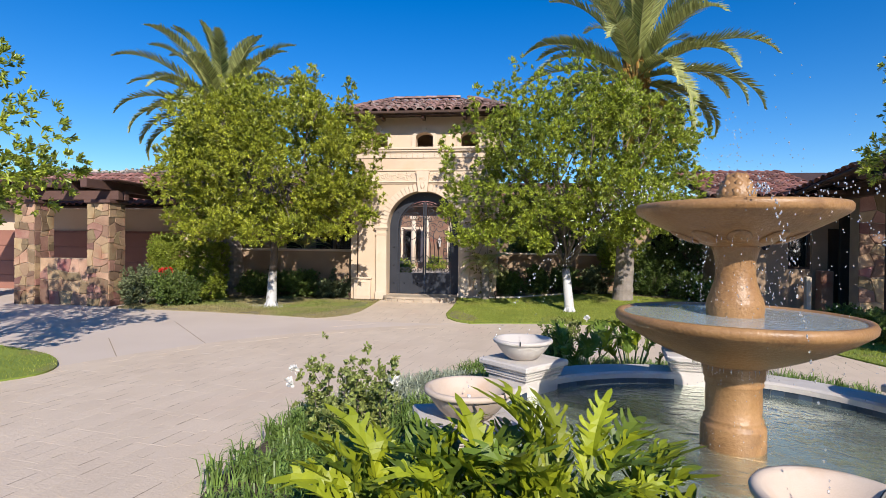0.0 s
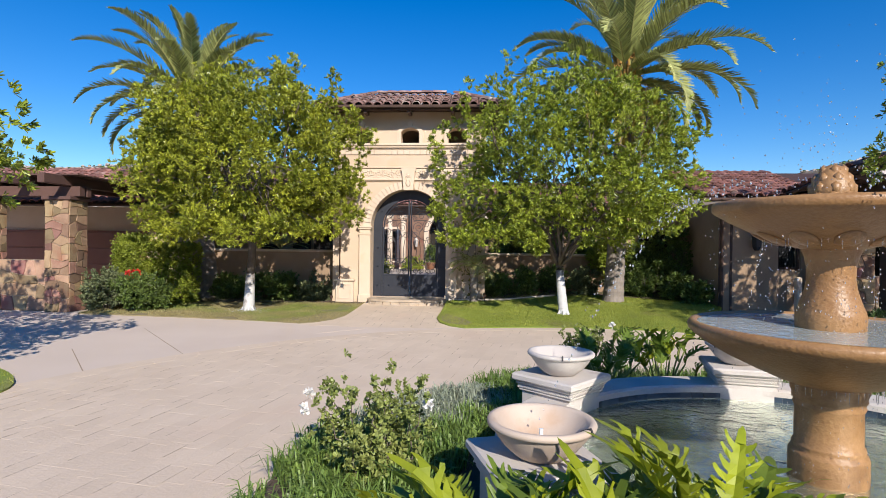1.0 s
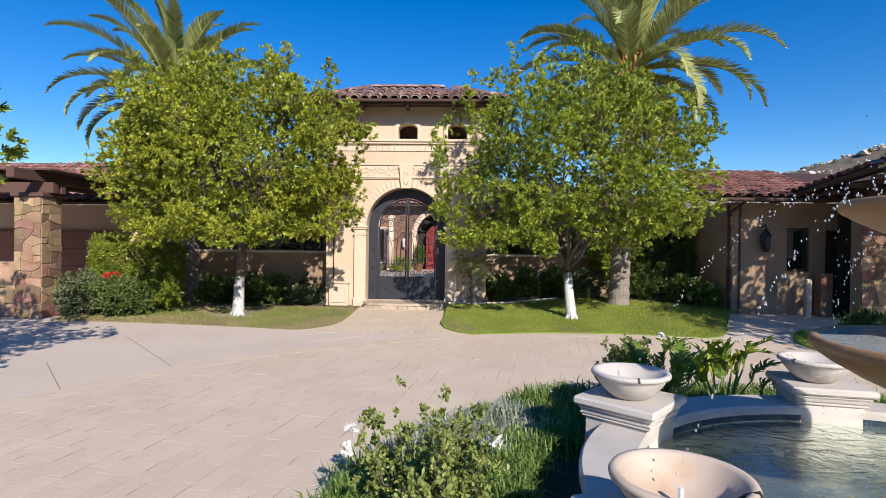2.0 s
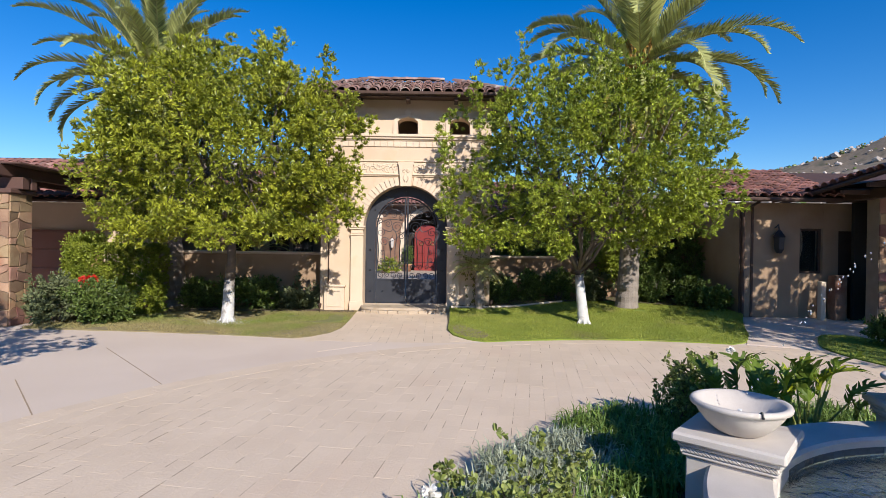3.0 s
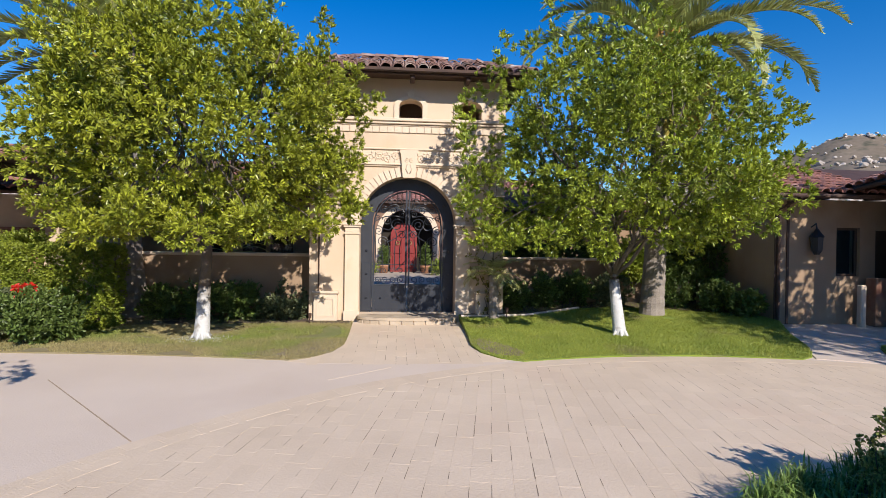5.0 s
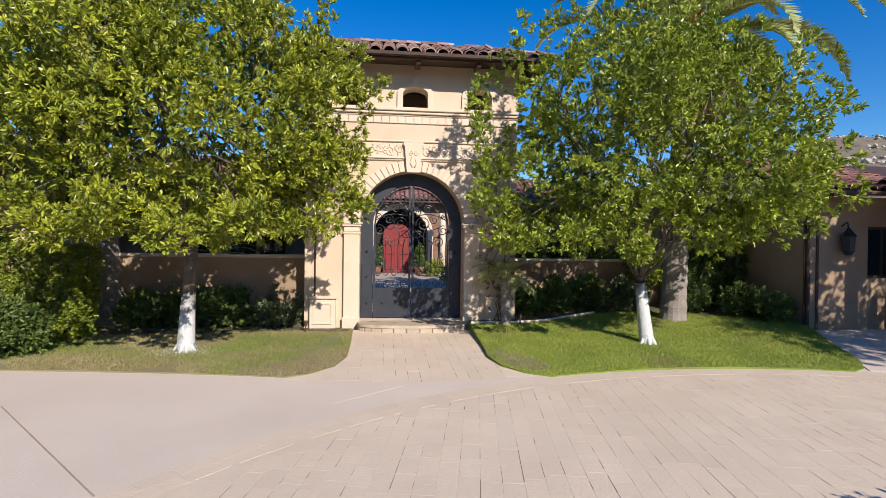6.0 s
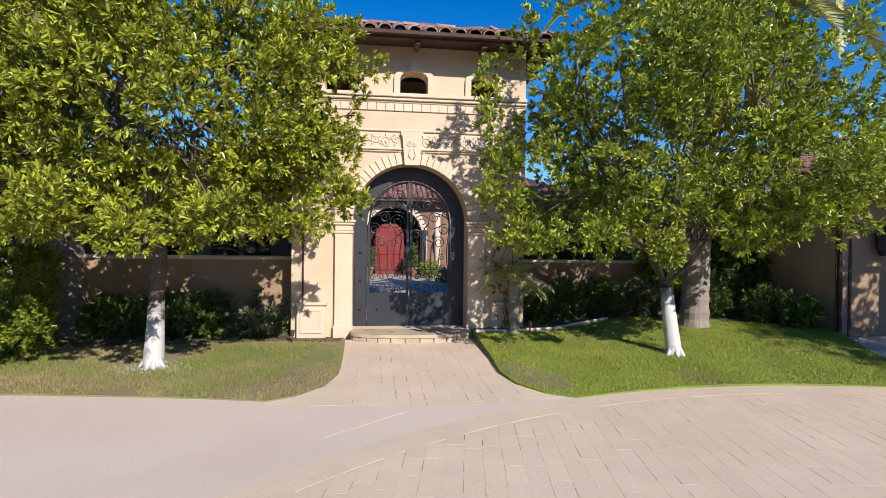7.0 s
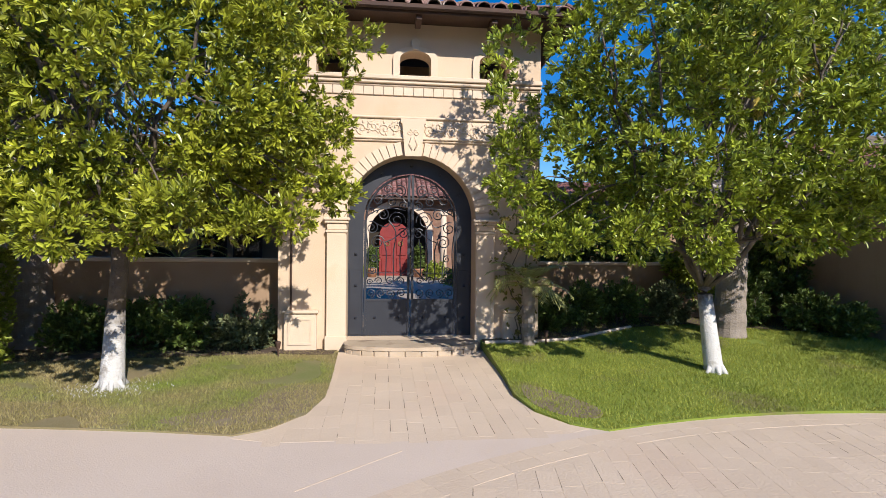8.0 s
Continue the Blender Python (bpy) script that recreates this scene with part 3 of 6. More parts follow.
def tile_places(corner, along, up, width, length, keep=None, pitch=0.27, course=0.33):
    along, up = Vector(along).normalized(), Vector(up).normalized()
    out = along.cross(up)
    basis = Matrix((along, up, out)).transposed().to_4x4()
    for i in range(int(width / pitch)):
        for j in range(int(length / course)):
            s, t = (i + 0.5) * pitch + spin.uniform(-0.012, 0.012), j * course - 0.06 + spin.uniform(-0.015, 0.015)
            if keep and not keep(s, t + 0.15):
                continue
            m = Matrix.Translation(Vector(corner) + along * s + up * t + out * (0.02 + 0.012 * spin.random())) @ basis
            yield m @ Matrix.Rotation(spin.uniform(-0.05, 0.05), 4, "Z") @ Matrix.Rotation(-0.06, 4, "X")


def tile_field(name, parent, places):
    base = np.array([v.co for v in TILE_FIELD.vertices])
    polys = [tuple(p.vertices) for p in TILE_FIELD.polygons]
    verts, faces = [], []
    for m in places:
        k, a = len(verts), np.array(m)
        verts += (base @ a[:3, :3].T + a[:3, 3]).tolist()
        faces += [tuple(i + k for i in f) for f in polys]
    return tagged(part(name, raw(name, verts, faces, ROOF_FIELD), ROOF_FIELD, parent), kind="stuff")


def tiles(parent, places):
    for m in places:
        ob = part("tile", TILE, ROOF_TILE, parent)
        ob.matrix_basis = m


def plate(corners, thick=0.05):
    bm = bmesh.new()
    top = [bm.verts.new(c) for c in corners]
    low = [bm.verts.new(Vector(c) - Vector((0, 0, thick))) for c in corners]
    bm.faces.new(top)
    bm.faces.new(low[::-1])
    for k in range(len(top)):
        j = (k + 1) % len(top)
        bm.faces.new((top[j], top[k], low[k], low[j]))
    bmesh.ops.recalc_face_normals(bm, faces=bm.faces)
    return bm


EX0, EX1, EY0, EY1, EZ, RZ, RY = -5.25, 0.12, 15.52, 19.6, 5.53, 6.38, 17.5
R0, R1 = -3.9, -1.45
roof = part("roof", plate([(EX0, EY0, EZ), (EX1, EY0, EZ), (R1, RY, RZ), (R0, RY, RZ)]), DARK_WOOD, gatehouse, "low hipped roof of weathered clay tiles")
for name, c in (("roof_slope", [(EX1, EY0, EZ), (EX1, EY1, EZ), (R1, RY, RZ)]), ("roof_slope", [(EX1, EY1, EZ), (EX0, EY1, EZ), (R0, RY, RZ), (R1, RY, RZ)]), ("roof_slope", [(EX0, EY1, EZ), (EX0, EY0, EZ), (R0, RY, RZ)])):
    part(name, plate(c), DARK_WOOD, roof)
front_up = Vector((0, RY - EY0, RZ - EZ))
fl = front_up.length
hip = (R0 - EX0) / fl
tiles(roof, tile_places((EX0, EY0, EZ), (1, 0, 0), front_up, EX1 - EX0, fl, lambda s, t: hip * t - 0.1 < s < (EX1 - EX0) - (EX1 - R1) / fl * t + 0.1))
east_up = Vector((R1 - EX1, 0, RZ - EZ))
tiles(roof, tile_places((EX1, EY0, EZ), (0, 1, 0), east_up, EY1 - EY0, east_up.length, lambda s, t: s > (RY - EY0) / east_up.length * t and s < (EY1 - EY0) - (EY1 - RY) / east_up.length * t))
west_up = Vector((R0 - EX0, 0, RZ - EZ))
tiles(roof, tile_places((EX0, EY1, EZ), (0, -1, 0), west_up, EY1 - EY0, west_up.length, lambda s, t: s > (EY1 - RY) / west_up.length * t and s < (EY1 - EY0) - (RY - EY0) / west_up.length * t))
for a, b in (((EX0, EY0, EZ), (R0, RY, RZ)), ((EX1, EY0, EZ), (R1, RY, RZ)), ((R0, RY, RZ), (R1, RY, RZ))):
    a, b = Vector(a), Vector(b)
    d = (b - a).normalized()
    side = d.cross(Vector((0, 0, 1))).normalized()
    basis = Matrix((side, d, side.cross(d))).transposed().to_4x4()
    for k in range(int((b - a).length / 0.36)):
        ob = part("ridge_tile", TILE, ROOF_TILE, roof)
        ob.matrix_basis = Matrix.Translation(a + d * 0.36 * k + Vector((0, 0, 0.05))) @ basis @ Matrix.Diagonal((1.0, 1, 1.0, 1))
part("eave_board", new_box(EX0 + 0.03, EY0 + 0.02, EZ - 0.12, EX1 - 0.03, EY0 + 0.06, EZ - 0.055), DARK_WOOD, roof)
part("gutter", sweep(bmesh.new(), [(EX0, EY0 - 0.03, EZ - 0.04), (EX1, EY0 - 0.03, EZ - 0.04)], 0.05, 8), DARK_WOOD, roof)
part("soffit", plate([(EX0 + 0.05, EY0 + 0.063, EZ - 0.07), (EX1 - 0.05, EY0 + 0.063, EZ - 0.07), (EX1 - 0.05, WALL_Y - 0.003, EZ - 0.005), (EX0 + 0.05, WALL_Y - 0.003, EZ - 0.005)], 0.02), DARK_WOOD, roof)
for k in range(5):
    x = GX - 2.45 + 1.25 * k
    part("rafter_tail", new_box(x - 0.05, EY0 + 0.08, EZ - 0.19, x + 0.05, WALL_Y - 0.2, EZ - 0.075, bevel=0.01), DARK_WOOD, roof)

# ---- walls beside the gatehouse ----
garden_wall = single("wall_west", new_box(-9.4, 16.9, -0.35, TX0 - 0.003, 17.15, 1.33), SHADE_TAN_STUCCO, "low stucco garden wall dappled with shade", "wall", "structure")
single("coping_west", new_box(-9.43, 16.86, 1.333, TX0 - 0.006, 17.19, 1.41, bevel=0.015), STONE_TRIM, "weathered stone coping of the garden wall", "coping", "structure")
single("wall_east", new_box(TX1 + 0.003, 18.0, -0.35, 3.9, 18.25, 1.28), SHADE_TAN_STUCCO, "low cream garden wall in sun and shade", "wall", "structure")
single("coping_east", new_box(TX1 + 0.006, 17.96, 1.283, 3.93, 18.29, 1.35, bevel=0.015), STONE_TRIM, "weathered stone coping of the garden wall", "coping", "structure")

# ---- trees ----


def scatter_leaves(name, spots, mat, length, width, per, rng, spread=0.75, droop=0.0, along=0.6):
    """Rosettes of folded oval leaves, one rosette a spot (place, way)."""
    n = len(spots)
    place = np.repeat(np.array([s[0] for s in spots]), per, 0)
    way = np.repeat(np.array([s[1] for s in spots]), per, 0)
    d = way + rng.normal(0, spread, (n * per, 3))
    d[:, 2] -= droop
    d /= np.linalg.norm(d, axis=1)[:, None]
    side = np.cross(d, way + rng.normal(0, 0.45, (n * per, 3)))
    side /= np.linalg.norm(side, axis=1)[:, None] + 1e-9
    ln = length * rng.uniform(0.65, 1.25, (n * per, 1))
    wd = width * rng.uniform(0.75, 1.2, (n * per, 1))
    start = place + way * rng.uniform(-along, along, (n * per, 1)) * length + d * 0.15 * ln
    lift = np.cross(side, d) * wd * rng.uniform(0.1, 0.6, (n * per, 1))
    near, far = start + d * ln * 0.4 + lift, start + d * ln * 0.8 + lift * 0.8
    tip = start + d * ln - lift * rng.uniform(0, 1.0, (n * per, 1))
    verts = np.stack([start, near + side * wd * 0.85, far + side * wd * 0.85, tip, far - side * wd * 0.85, near - side * wd * 0.85], 1).reshape(-1, 3)
    k = np.arange(n * per)[:, None] * 6
    faces = np.concatenate([k + np.array([[0, 1, 2, 3]]), k + np.array([[0, 3, 4, 5]])], 1).reshape(-1, 4)
    return raw(name, verts.tolist(), faces.tolist(), mat)


def crown_spots(centre, radii, count, rng, hollow=0.5, floor=-0.8, lumps=0.22, seed=0.0, clump=1, clump_size=0.3, square=2.0, gaps=-0.33):
    """Places and ways of twig tips in a lumpy crown; square above 2 makes its shoulders and skirt fuller."""
    spots = []
    while len(spots) < count:
        d = Vector(rng.normal(0, 1, 3)).normalized()
        if d.z < floor:
            continue
        bulge = 1 + lumps * noise.noise(d * 2.3 + Vector((seed, 0, 0))) * 2 + 0.5 * lumps * noise.noise(d * 6 + Vector((0, seed, 0))) * 2
        full = (math.hypot(d.x, d.y) ** square + abs(d.z) ** square) ** (-1 / square)
        r = (hollow + (1 - hollow) * rng.random() ** 0.6) * bulge * full
        p = Vector((centre[0] + radii[0] * d.x * r, centre[1] + radii[1] * d.y * r, centre[2] + radii[2] * d.z * r))
        if noise.noise(p * 1.1 + Vector((0, 0, seed))) < gaps:
            continue
        w = (d + Vector((0, 0, 0.55))).normalized()
        if clump < 2:
            spots.append((tuple(p), tuple(w)))
            continue
        size = rng.uniform(0.55, 1.3) * clump_size
        for k in range(clump):
            q = Vector(rng.normal(0, 1, 3)).normalized() * size * rng.random() ** 0.3
            q -= w * max(0.0, -q.dot(w)) * 0.7
            spots.append((tuple(p + q), tuple((w * 0.6 + q / size).normalized())))
    return spots


def wander(a, b, bend, rng, n=6):
    a, b = Vector(a), Vector(b)
    out = []
    for k in range(n + 1):
        t = k / n
        out.append(a.lerp(b, t) + Vector(rng.normal(0, bend, 3)) * math.sin(math.pi * t))
    return out


def leafy_tree(label, base, fork, centre, radii, count, seed, mat, group, painted=0.95, thick=0.13, limbs=9, per=17, leaf=0.09, lumps=0.16, hollow=0.6, shoots=(), square=2.0, floor=-0.75, gaps=-0.33, clump_size=0.38, wash=None, boughs=()):
    rng = np.random.default_rng(seed)
    tree = thing("tree", label, "tree", base, group)
    base, fork = Vector(base), Vector(fork)
    bm = bmesh.new()
    t = painted / (fork.z - base.z)
    mid = base.lerp(fork, t)
    sweep(bm, [mid, mid.lerp(fork, 0.5) + Vector((0.02, 0.01, 0)), fork], thick * 0.82, 12, thick * 0.72)
    for k in range(limbs):
        a = 2 * math.pi * (k + rng.random() * 0.6) / limbs
        lift = rng.uniform(-0.1, 0.75)
        end = Vector((centre[0] + radii[0] * 0.72 * math.cos(a), centre[1] + radii[1] * 0.72 * math.sin(a), centre[2] + radii[2] * lift))
        path = wander(fork - Vector((0, 0, 0.08)), end, 0.12, rng, 8)
        sweep(bm, path, thick * 0.34, 7, 0.012)
        for j in range(7):
            s = path[2 + j % 6]
            tip = s + Vector(rng.normal(0, 0.42, 3)) + Vector((0, 0, 0.45))
            sweep(bm, wander(s, tip, 0.06, rng, 4), 0.022, 5, 0.006)
    part("trunk", bm, BARK, tree, "grey-brown trunk and limbs", smooth=True)
    bm = bmesh.new()
    sweep(bm, [base - Vector((0, 0, 0.1)), base + Vector((0, 0, 0.06)), base.lerp(fork, t * 0.5), mid], thick * 1.25, 12, thick * 0.84)
    for k in range(7):
        a = k * 0.9 + rng.random()
        sweep(bm, [base + Vector((0.07 * math.cos(a), 0.07 * math.sin(a), 0.12)), base + Vector((0.14 * math.cos(a), 0.14 * math.sin(a), 0.02)), base + Vector((0.21 * math.cos(a), 0.21 * math.sin(a), -0.05))], 0.05, 6, 0.02)
    part("painted_base", bm, wash or PAINTED_BARK, tree, "whitewashed foot of the trunk", smooth=True)
    spots = crown_spots(centre, radii, count, rng, hollow, floor, lumps, seed * 3.1, 20, clump_size, square, gaps)
    for bx, by, bz, size in boughs:
        for k in range(int(60 * size / 0.35)):
            q = Vector(rng.normal(0, 1, 3)).normalized() * size * rng.random() ** 0.35
            spots.append(((bx + q.x, by + q.y, bz + q.z * 0.75), tuple((q / size + Vector((0, -0.3, 0.4))).normalized())))
        bough = bmesh.new()
        sweep(bough, wander(Vector((bx, by, bz)).lerp(Vector(centre), 0.75), (bx, by, bz), 0.08, rng, 6), 0.022, 5, 0.006)
        part("bough", bough, BARK, tree)
    for sx, sy, z0, z1 in shoots:
        for k in range(34):
            u = rng.random()
            spots.append(((sx + rng.normal(0, 0.09), sy + rng.normal(0, 0.09), z0 + (z1 - z0) * u), (rng.normal(0, 0.5), rng.normal(0, 0.5), 0.8)))
    part("crown", scatter_leaves("crown", spots, mat, leaf, leaf * 0.165, per, rng, 0.55, 0, 0.3), mat, tree, "dense crown of small glossy leaves")
    return tree


leafy_tree("round-headed evergreen tree with whitewashed trunk on the dry lawn", (-6.56, 14.07, -0.12), (-6.5, 14.1, 1.75), (-6.7, 14.05, 3.72), (2.85, 2.5, 2.25), 9200, 3, LEAF, "trees flanking the gate", square=2.15, floor=-0.84, clump_size=0.34, gaps=-0.24,
           boughs=((-3.75, 13.6, 2.3, 0.32), (-4.1, 13.5, 2.5, 0.35), (-4.3, 13.3, 1.98, 0.34), (-4.75, 13.1, 1.95, 0.34), (-5.65, 12.6, 1.82, 0.32), (-6.35, 12.4, 2.05, 0.36), (-7.3, 12.5, 1.9, 0.32), (-3.85, 13.9, 3.15, 0.3), (-4.05, 14.0, 4.35, 0.3),
                   (-5.2, 12.2, 2.02, 0.38), (-6.05, 11.95, 1.78, 0.34), (-6.8, 11.85, 2.1, 0.4), (-7.55, 12.0, 1.84, 0.34), (-8.3, 12.5, 2.2, 0.36), (-5.9, 13.0, 1.95, 0.38), (-7.2, 13.0, 2.1, 0.4), (-7.9, 13.6, 1.95, 0.36), (-5.2, 14.6, 2.05, 0.4)),
           shoots=((-4.35, 14.0, 4.9, 6.0), (-5.4, 14.0, 5.3, 6.4), (-5.75, 14, 5.3, 6.3)))
leafy_tree("airy evergreen tree with whitewashed trunk on green lawn", (1.53, 14.06, -0.09), (1.42, 14.15, 1.15), (1.72, 14.05, 3.5), (2.9, 2.45, 2.28), 6600, 8, LEAF_DEEP, "trees flanking the gate", painted=1.1, limbs=12, hollow=0.5, thick=0.115, square=2.1, floor=-0.86, gaps=-0.2, wash=PAINTED_TALL,
           boughs=((-1.4, 14.1, 3.0, 0.34), (-1.5, 13.8, 2.45, 0.34), (-1.3, 13.6, 1.85, 0.34), (-0.95, 13.2, 1.75, 0.34), (-0.3, 12.9, 1.8, 0.38), (-0.7, 14.6, 2.0, 0.4), (2.6, 13.2, 1.9, 0.34), (3.5, 13.5, 2.5, 0.34)),
           shoots=((-0.95, 14, 4.6, 5.9), (0.1, 14.0, 4.9, 6.5), (0.7, 14, 5.2, 6.3), (2.6, 14, 5.0, 6.0), (-1.6, 13.8, 2.4, 4.2), (-1.75, 13.9, 3.5, 4.4)))
leafy_tree("evergreen tree on the small lawn island by the drive", (-8.6, 6.0, -0.2), (-8.55, 6.05, 1.5), (-8.7, 6.0, 3.1), (2.15, 2.2, 1.9), 2300, 21, LEAF_DEEP, "trees about the drive", lumps=0.3, gaps=-0.12)
# This tree stays out of view, added to block sun and sky from the porch.
leafy_tree("unseen evergreen tree added to shade the path to the porch", (10.0, 6.6, -0.2), (10.0, 6.65, 1.8), (10.0, 6.7, 4.2), (2.7, 2.6, 2.4), 3300, 35, LEAF_DEEP, "trees about the drive", lumps=0.25)
leafy_tree("evergreen tree shading the porch front", (8.75, 9.9, -0.2), (8.75, 9.95, 1.8), (8.75, 10.0, 4.0), (2.2, 2.1, 2.1), 2300, 33, LEAF_DEEP, "trees about the drive", lumps=0.25, gaps=-0.05, hollow=0.35)


def palm(label, base, top, fronds, reach, seed, thick=0.27):
    rng = np.random.default_rng(seed)
    tree = thing("palm_tree", label, "palm tree", base, "tall palms")
    base, top = Vector(base), Vector(top)
    bm = bmesh.new()
    pts, n = [], 46
    for k in range(n + 1):
        t = k / n
        r = thick * (1.12 - 0.2 * t + 0.25 * math.exp(-t * 14)) * (1 + (0.035 if k % 2 else -0.02))
        pts.append((r, base.z - 0.1 + (top.z - base.z + 0.1) * t))
    lathe(bm, pts, 0, 0, 18)
    for v in bm.verts:
        t = (v.co.z - base.z) / (top.z - base.z)
        v.co.x += base.x + (top.x - base.x) * t + 0.012 * noise.noise(v.co * 5)
        v.co.y += base.y + (top.y - base.y) * t
    part("trunk", bm, PALM_BARK, tree, "grey ringed trunk")
    bm = bmesh.new()
    for k in range(130):
        a, z = rng.uniform(0, 2 * math.pi), rng.uniform(-0.6, 1.05)
        r = thick * (1.35 - 0.45 * max(0, z))
        p = top + Vector((r * math.cos(a), r * math.sin(a), z))
        sweep(bm, [p - Vector((0, 0, 0.2)), p, p + Vector((0.12 * math.cos(a), 0.12 * math.sin(a), 0.28))], 0.045, 5, 0.02)
    part("fibre_boss", bm, PALM_FIBRE, tree, "orange-brown fibre and cut frond stubs")
    for k in range(fronds):
        u = (k + 0.5) / fronds
        a = k * 2.39996 + rng.uniform(-0.2, 0.2)
        rise = 1.5 - 2.45 * u + rng.uniform(-0.12, 0.12)
        ln = reach * (0.82 + 0.3 * math.sin(math.pi * min(1, u + 0.2))) * rng.uniform(0.9, 1.08)
        flat = Vector((math.cos(a), math.sin(a), 0))
        pts, p, ang = [], top + Vector((0, 0, 0.35 - 0.5 * u)) + flat * thick * 0.5, rise
        steps = 26
        for s in range(steps + 1):
            pts.append(p.copy())
            p = p + (flat * math.cos(ang) + Vector((0, 0, math.sin(ang)))) * ln / steps
            ang -= (1.15 + 1.2 * u) / steps * (0.2 + 1.9 * (s / steps) ** 1.6)
        rib = bmesh.new()
        sweep(rib, pts, 0.026, 5, 0.006)
        old = u > 0.8
        frond = part("frond", rib, FROND_RIB, tree, "yellowing drooping frond" if old else "")
        verts, faces = [], []
        side = flat.cross(Vector((0, 0, 1)))
        for s in range(3, steps):
            for h in (0.0, 0.25, 0.5, 0.75):
                q = pts[s].lerp(pts[s + 1], h)
                d = (pts[s + 1] - pts[s]).normalized()
                up = side.cross(d)
                w = (s + h) / steps
                size = ln * 0.145 * (math.sin(math.pi * min(0.97, 0.13 + 0.87 * w)) ** 0.6) * rng.uniform(0.85, 1.1)
                for sg in (-1, 1):
                    v = (side * sg * 0.75 + d * 0.8 + up * rng.uniform(0.25, 0.6)).normalized()
                    tip = q + v * size + Vector((0, 0, -0.1 * size))
                    half = d * 0.014
                    i = len(verts)
                    verts += [tuple(q - half), tuple(q + half), tuple(q.lerp(tip, 0.45) + d * 0.03), tuple(tip), tuple(q.lerp(tip, 0.45) - d * 0.03)]
                    faces.append((i, i + 1, i + 2, i + 3, i + 4))
        part("leaf_blade", raw("leaf_blade", verts, faces, OLD_FROND if old else FROND), FROND, frond)
    return tree


palm("tall date palm with grey trunk and arching fronds", (3.3, 16.3, 0.0), (3.6, 16.35, 6.45), 66, 3.3, 5, 0.235)
palm("tall date palm with arching fronds rising behind the garden wall", (-9.05, 16.75, -0.1), (-9.7, 17.0, 5.8), 70, 2.95, 6, 0.28)

# ---- hills ----
verts, faces = [], []
# Ring carried on behind the view, unseen, to block low sky light.
AZ = [-180, -120, -75, -60, -45, -37, -31, -25, -18, -8, 0, 10, 18, 26, 31, 36, 40, 45, 55, 75, 120, 180]
EL = [7.0, 6.0, 4.5, 5.0, 5.8, 6.8, 7.8, 8.4, 7.6, 5.0, 4.0, 4.2, 5.0, 6.0, 6.8, 8.4, 9.6, 9.3, 8.0, 6.5, 6.0, 7.0]
NA, ND = 360, 26
for i in range(NA + 1):
    az = -180 + 360 * i / NA
    el = np.interp(az, AZ, EL)
    for j in range(ND + 1):
        d = 90 + 260 * j / ND
        h = (d * math.tan(radians(el)) + 1.8) * min(1, max(0, (d - 100) / 170)) ** 0.9
        x, y = d * math.sin(radians(az)), d * math.cos(radians(az))
        h += (noise.noise(Vector((x, y, 0)) * 0.03) * 5 + noise.noise(Vector((x, y, 9)) * 0.1) * 1.6) * min(1, (d - 90) / 60) * (0.1 if j == ND else 0.7) - 2
        verts.append((x, y, max(h, -2)))
for i in range(NA):
    for j in range(ND):
        k = i * (ND + 1) + j
        faces.append((k, k + ND + 1, k + ND + 2, k + 1))
tagged(part("hillside", raw("hillside", verts, faces, HILL, True), HILL), "dry scrubby hills strewn with pale boulders", "hill", kind="structure")
rng = np.random.default_rng(12)
bv, bf = [], []
ball = bmesh.new()
bmesh.ops.create_icosphere(ball, subdivisions=1, radius=1)
ico_v, ico_f = np.array([v.co for v in ball.verts]), [tuple(v.index for v in f.verts) for f in ball.faces]
ball.free()
bush_v, bush_f = [], []
for k in range(14000):
    i, j = rng.integers(100, 260), rng.integers(6, ND)
    p = np.array(verts[i * (ND + 1) + j]) + rng.normal(0, 2.0, 3) * (1, 1, 0.15)
    rocky = k % 3 != 0
    s = rng.uniform(0.3, 1.0) * (2.3 if rng.random() < 0.1 else 1) * (1 if rocky else 0.8)
    shape = ico_v * (1 + rng.normal(0, 0.16, (len(ico_v), 1))) * s * (1, 1, 0.75)
    tv, tf = (bv, bf) if rocky else (bush_v, bush_f)
    n0 = len(tv)
    tv += (shape + p).tolist()
    tf += [tuple(q + n0 for q in f) for f in ico_f]
tagged(part("boulders", raw("boulders", bv, bf, BOULDER), BOULDER), "pale granite boulders scattered over the hills", "boulder", kind="stuff")
tagged(part("hill_scrub", raw("hill_scrub", bush_v, bush_f, SHRUB_LEAF), SHRUB_LEAF), "low dark chaparral bushes on the hills", "shrub", kind="stuff")

# ---- fountain ----
FX, FY = FOUNTAIN.x, FOUNTAIN.y
POOL_IN, POOL_OUT = 1.72, 2.06
fountain = thing("fountain", "two-tiered ochre stone fountain running with water", "fountain", (FX, FY, -0.16))
part("basin_floor", lathe(bmesh.new(), [(POOL_IN + 0.1, -0.3), (POOL_IN + 0.1, -0.13), (0.01, -0.13)], FX, FY, 64), POOL_FLOOR, fountain)


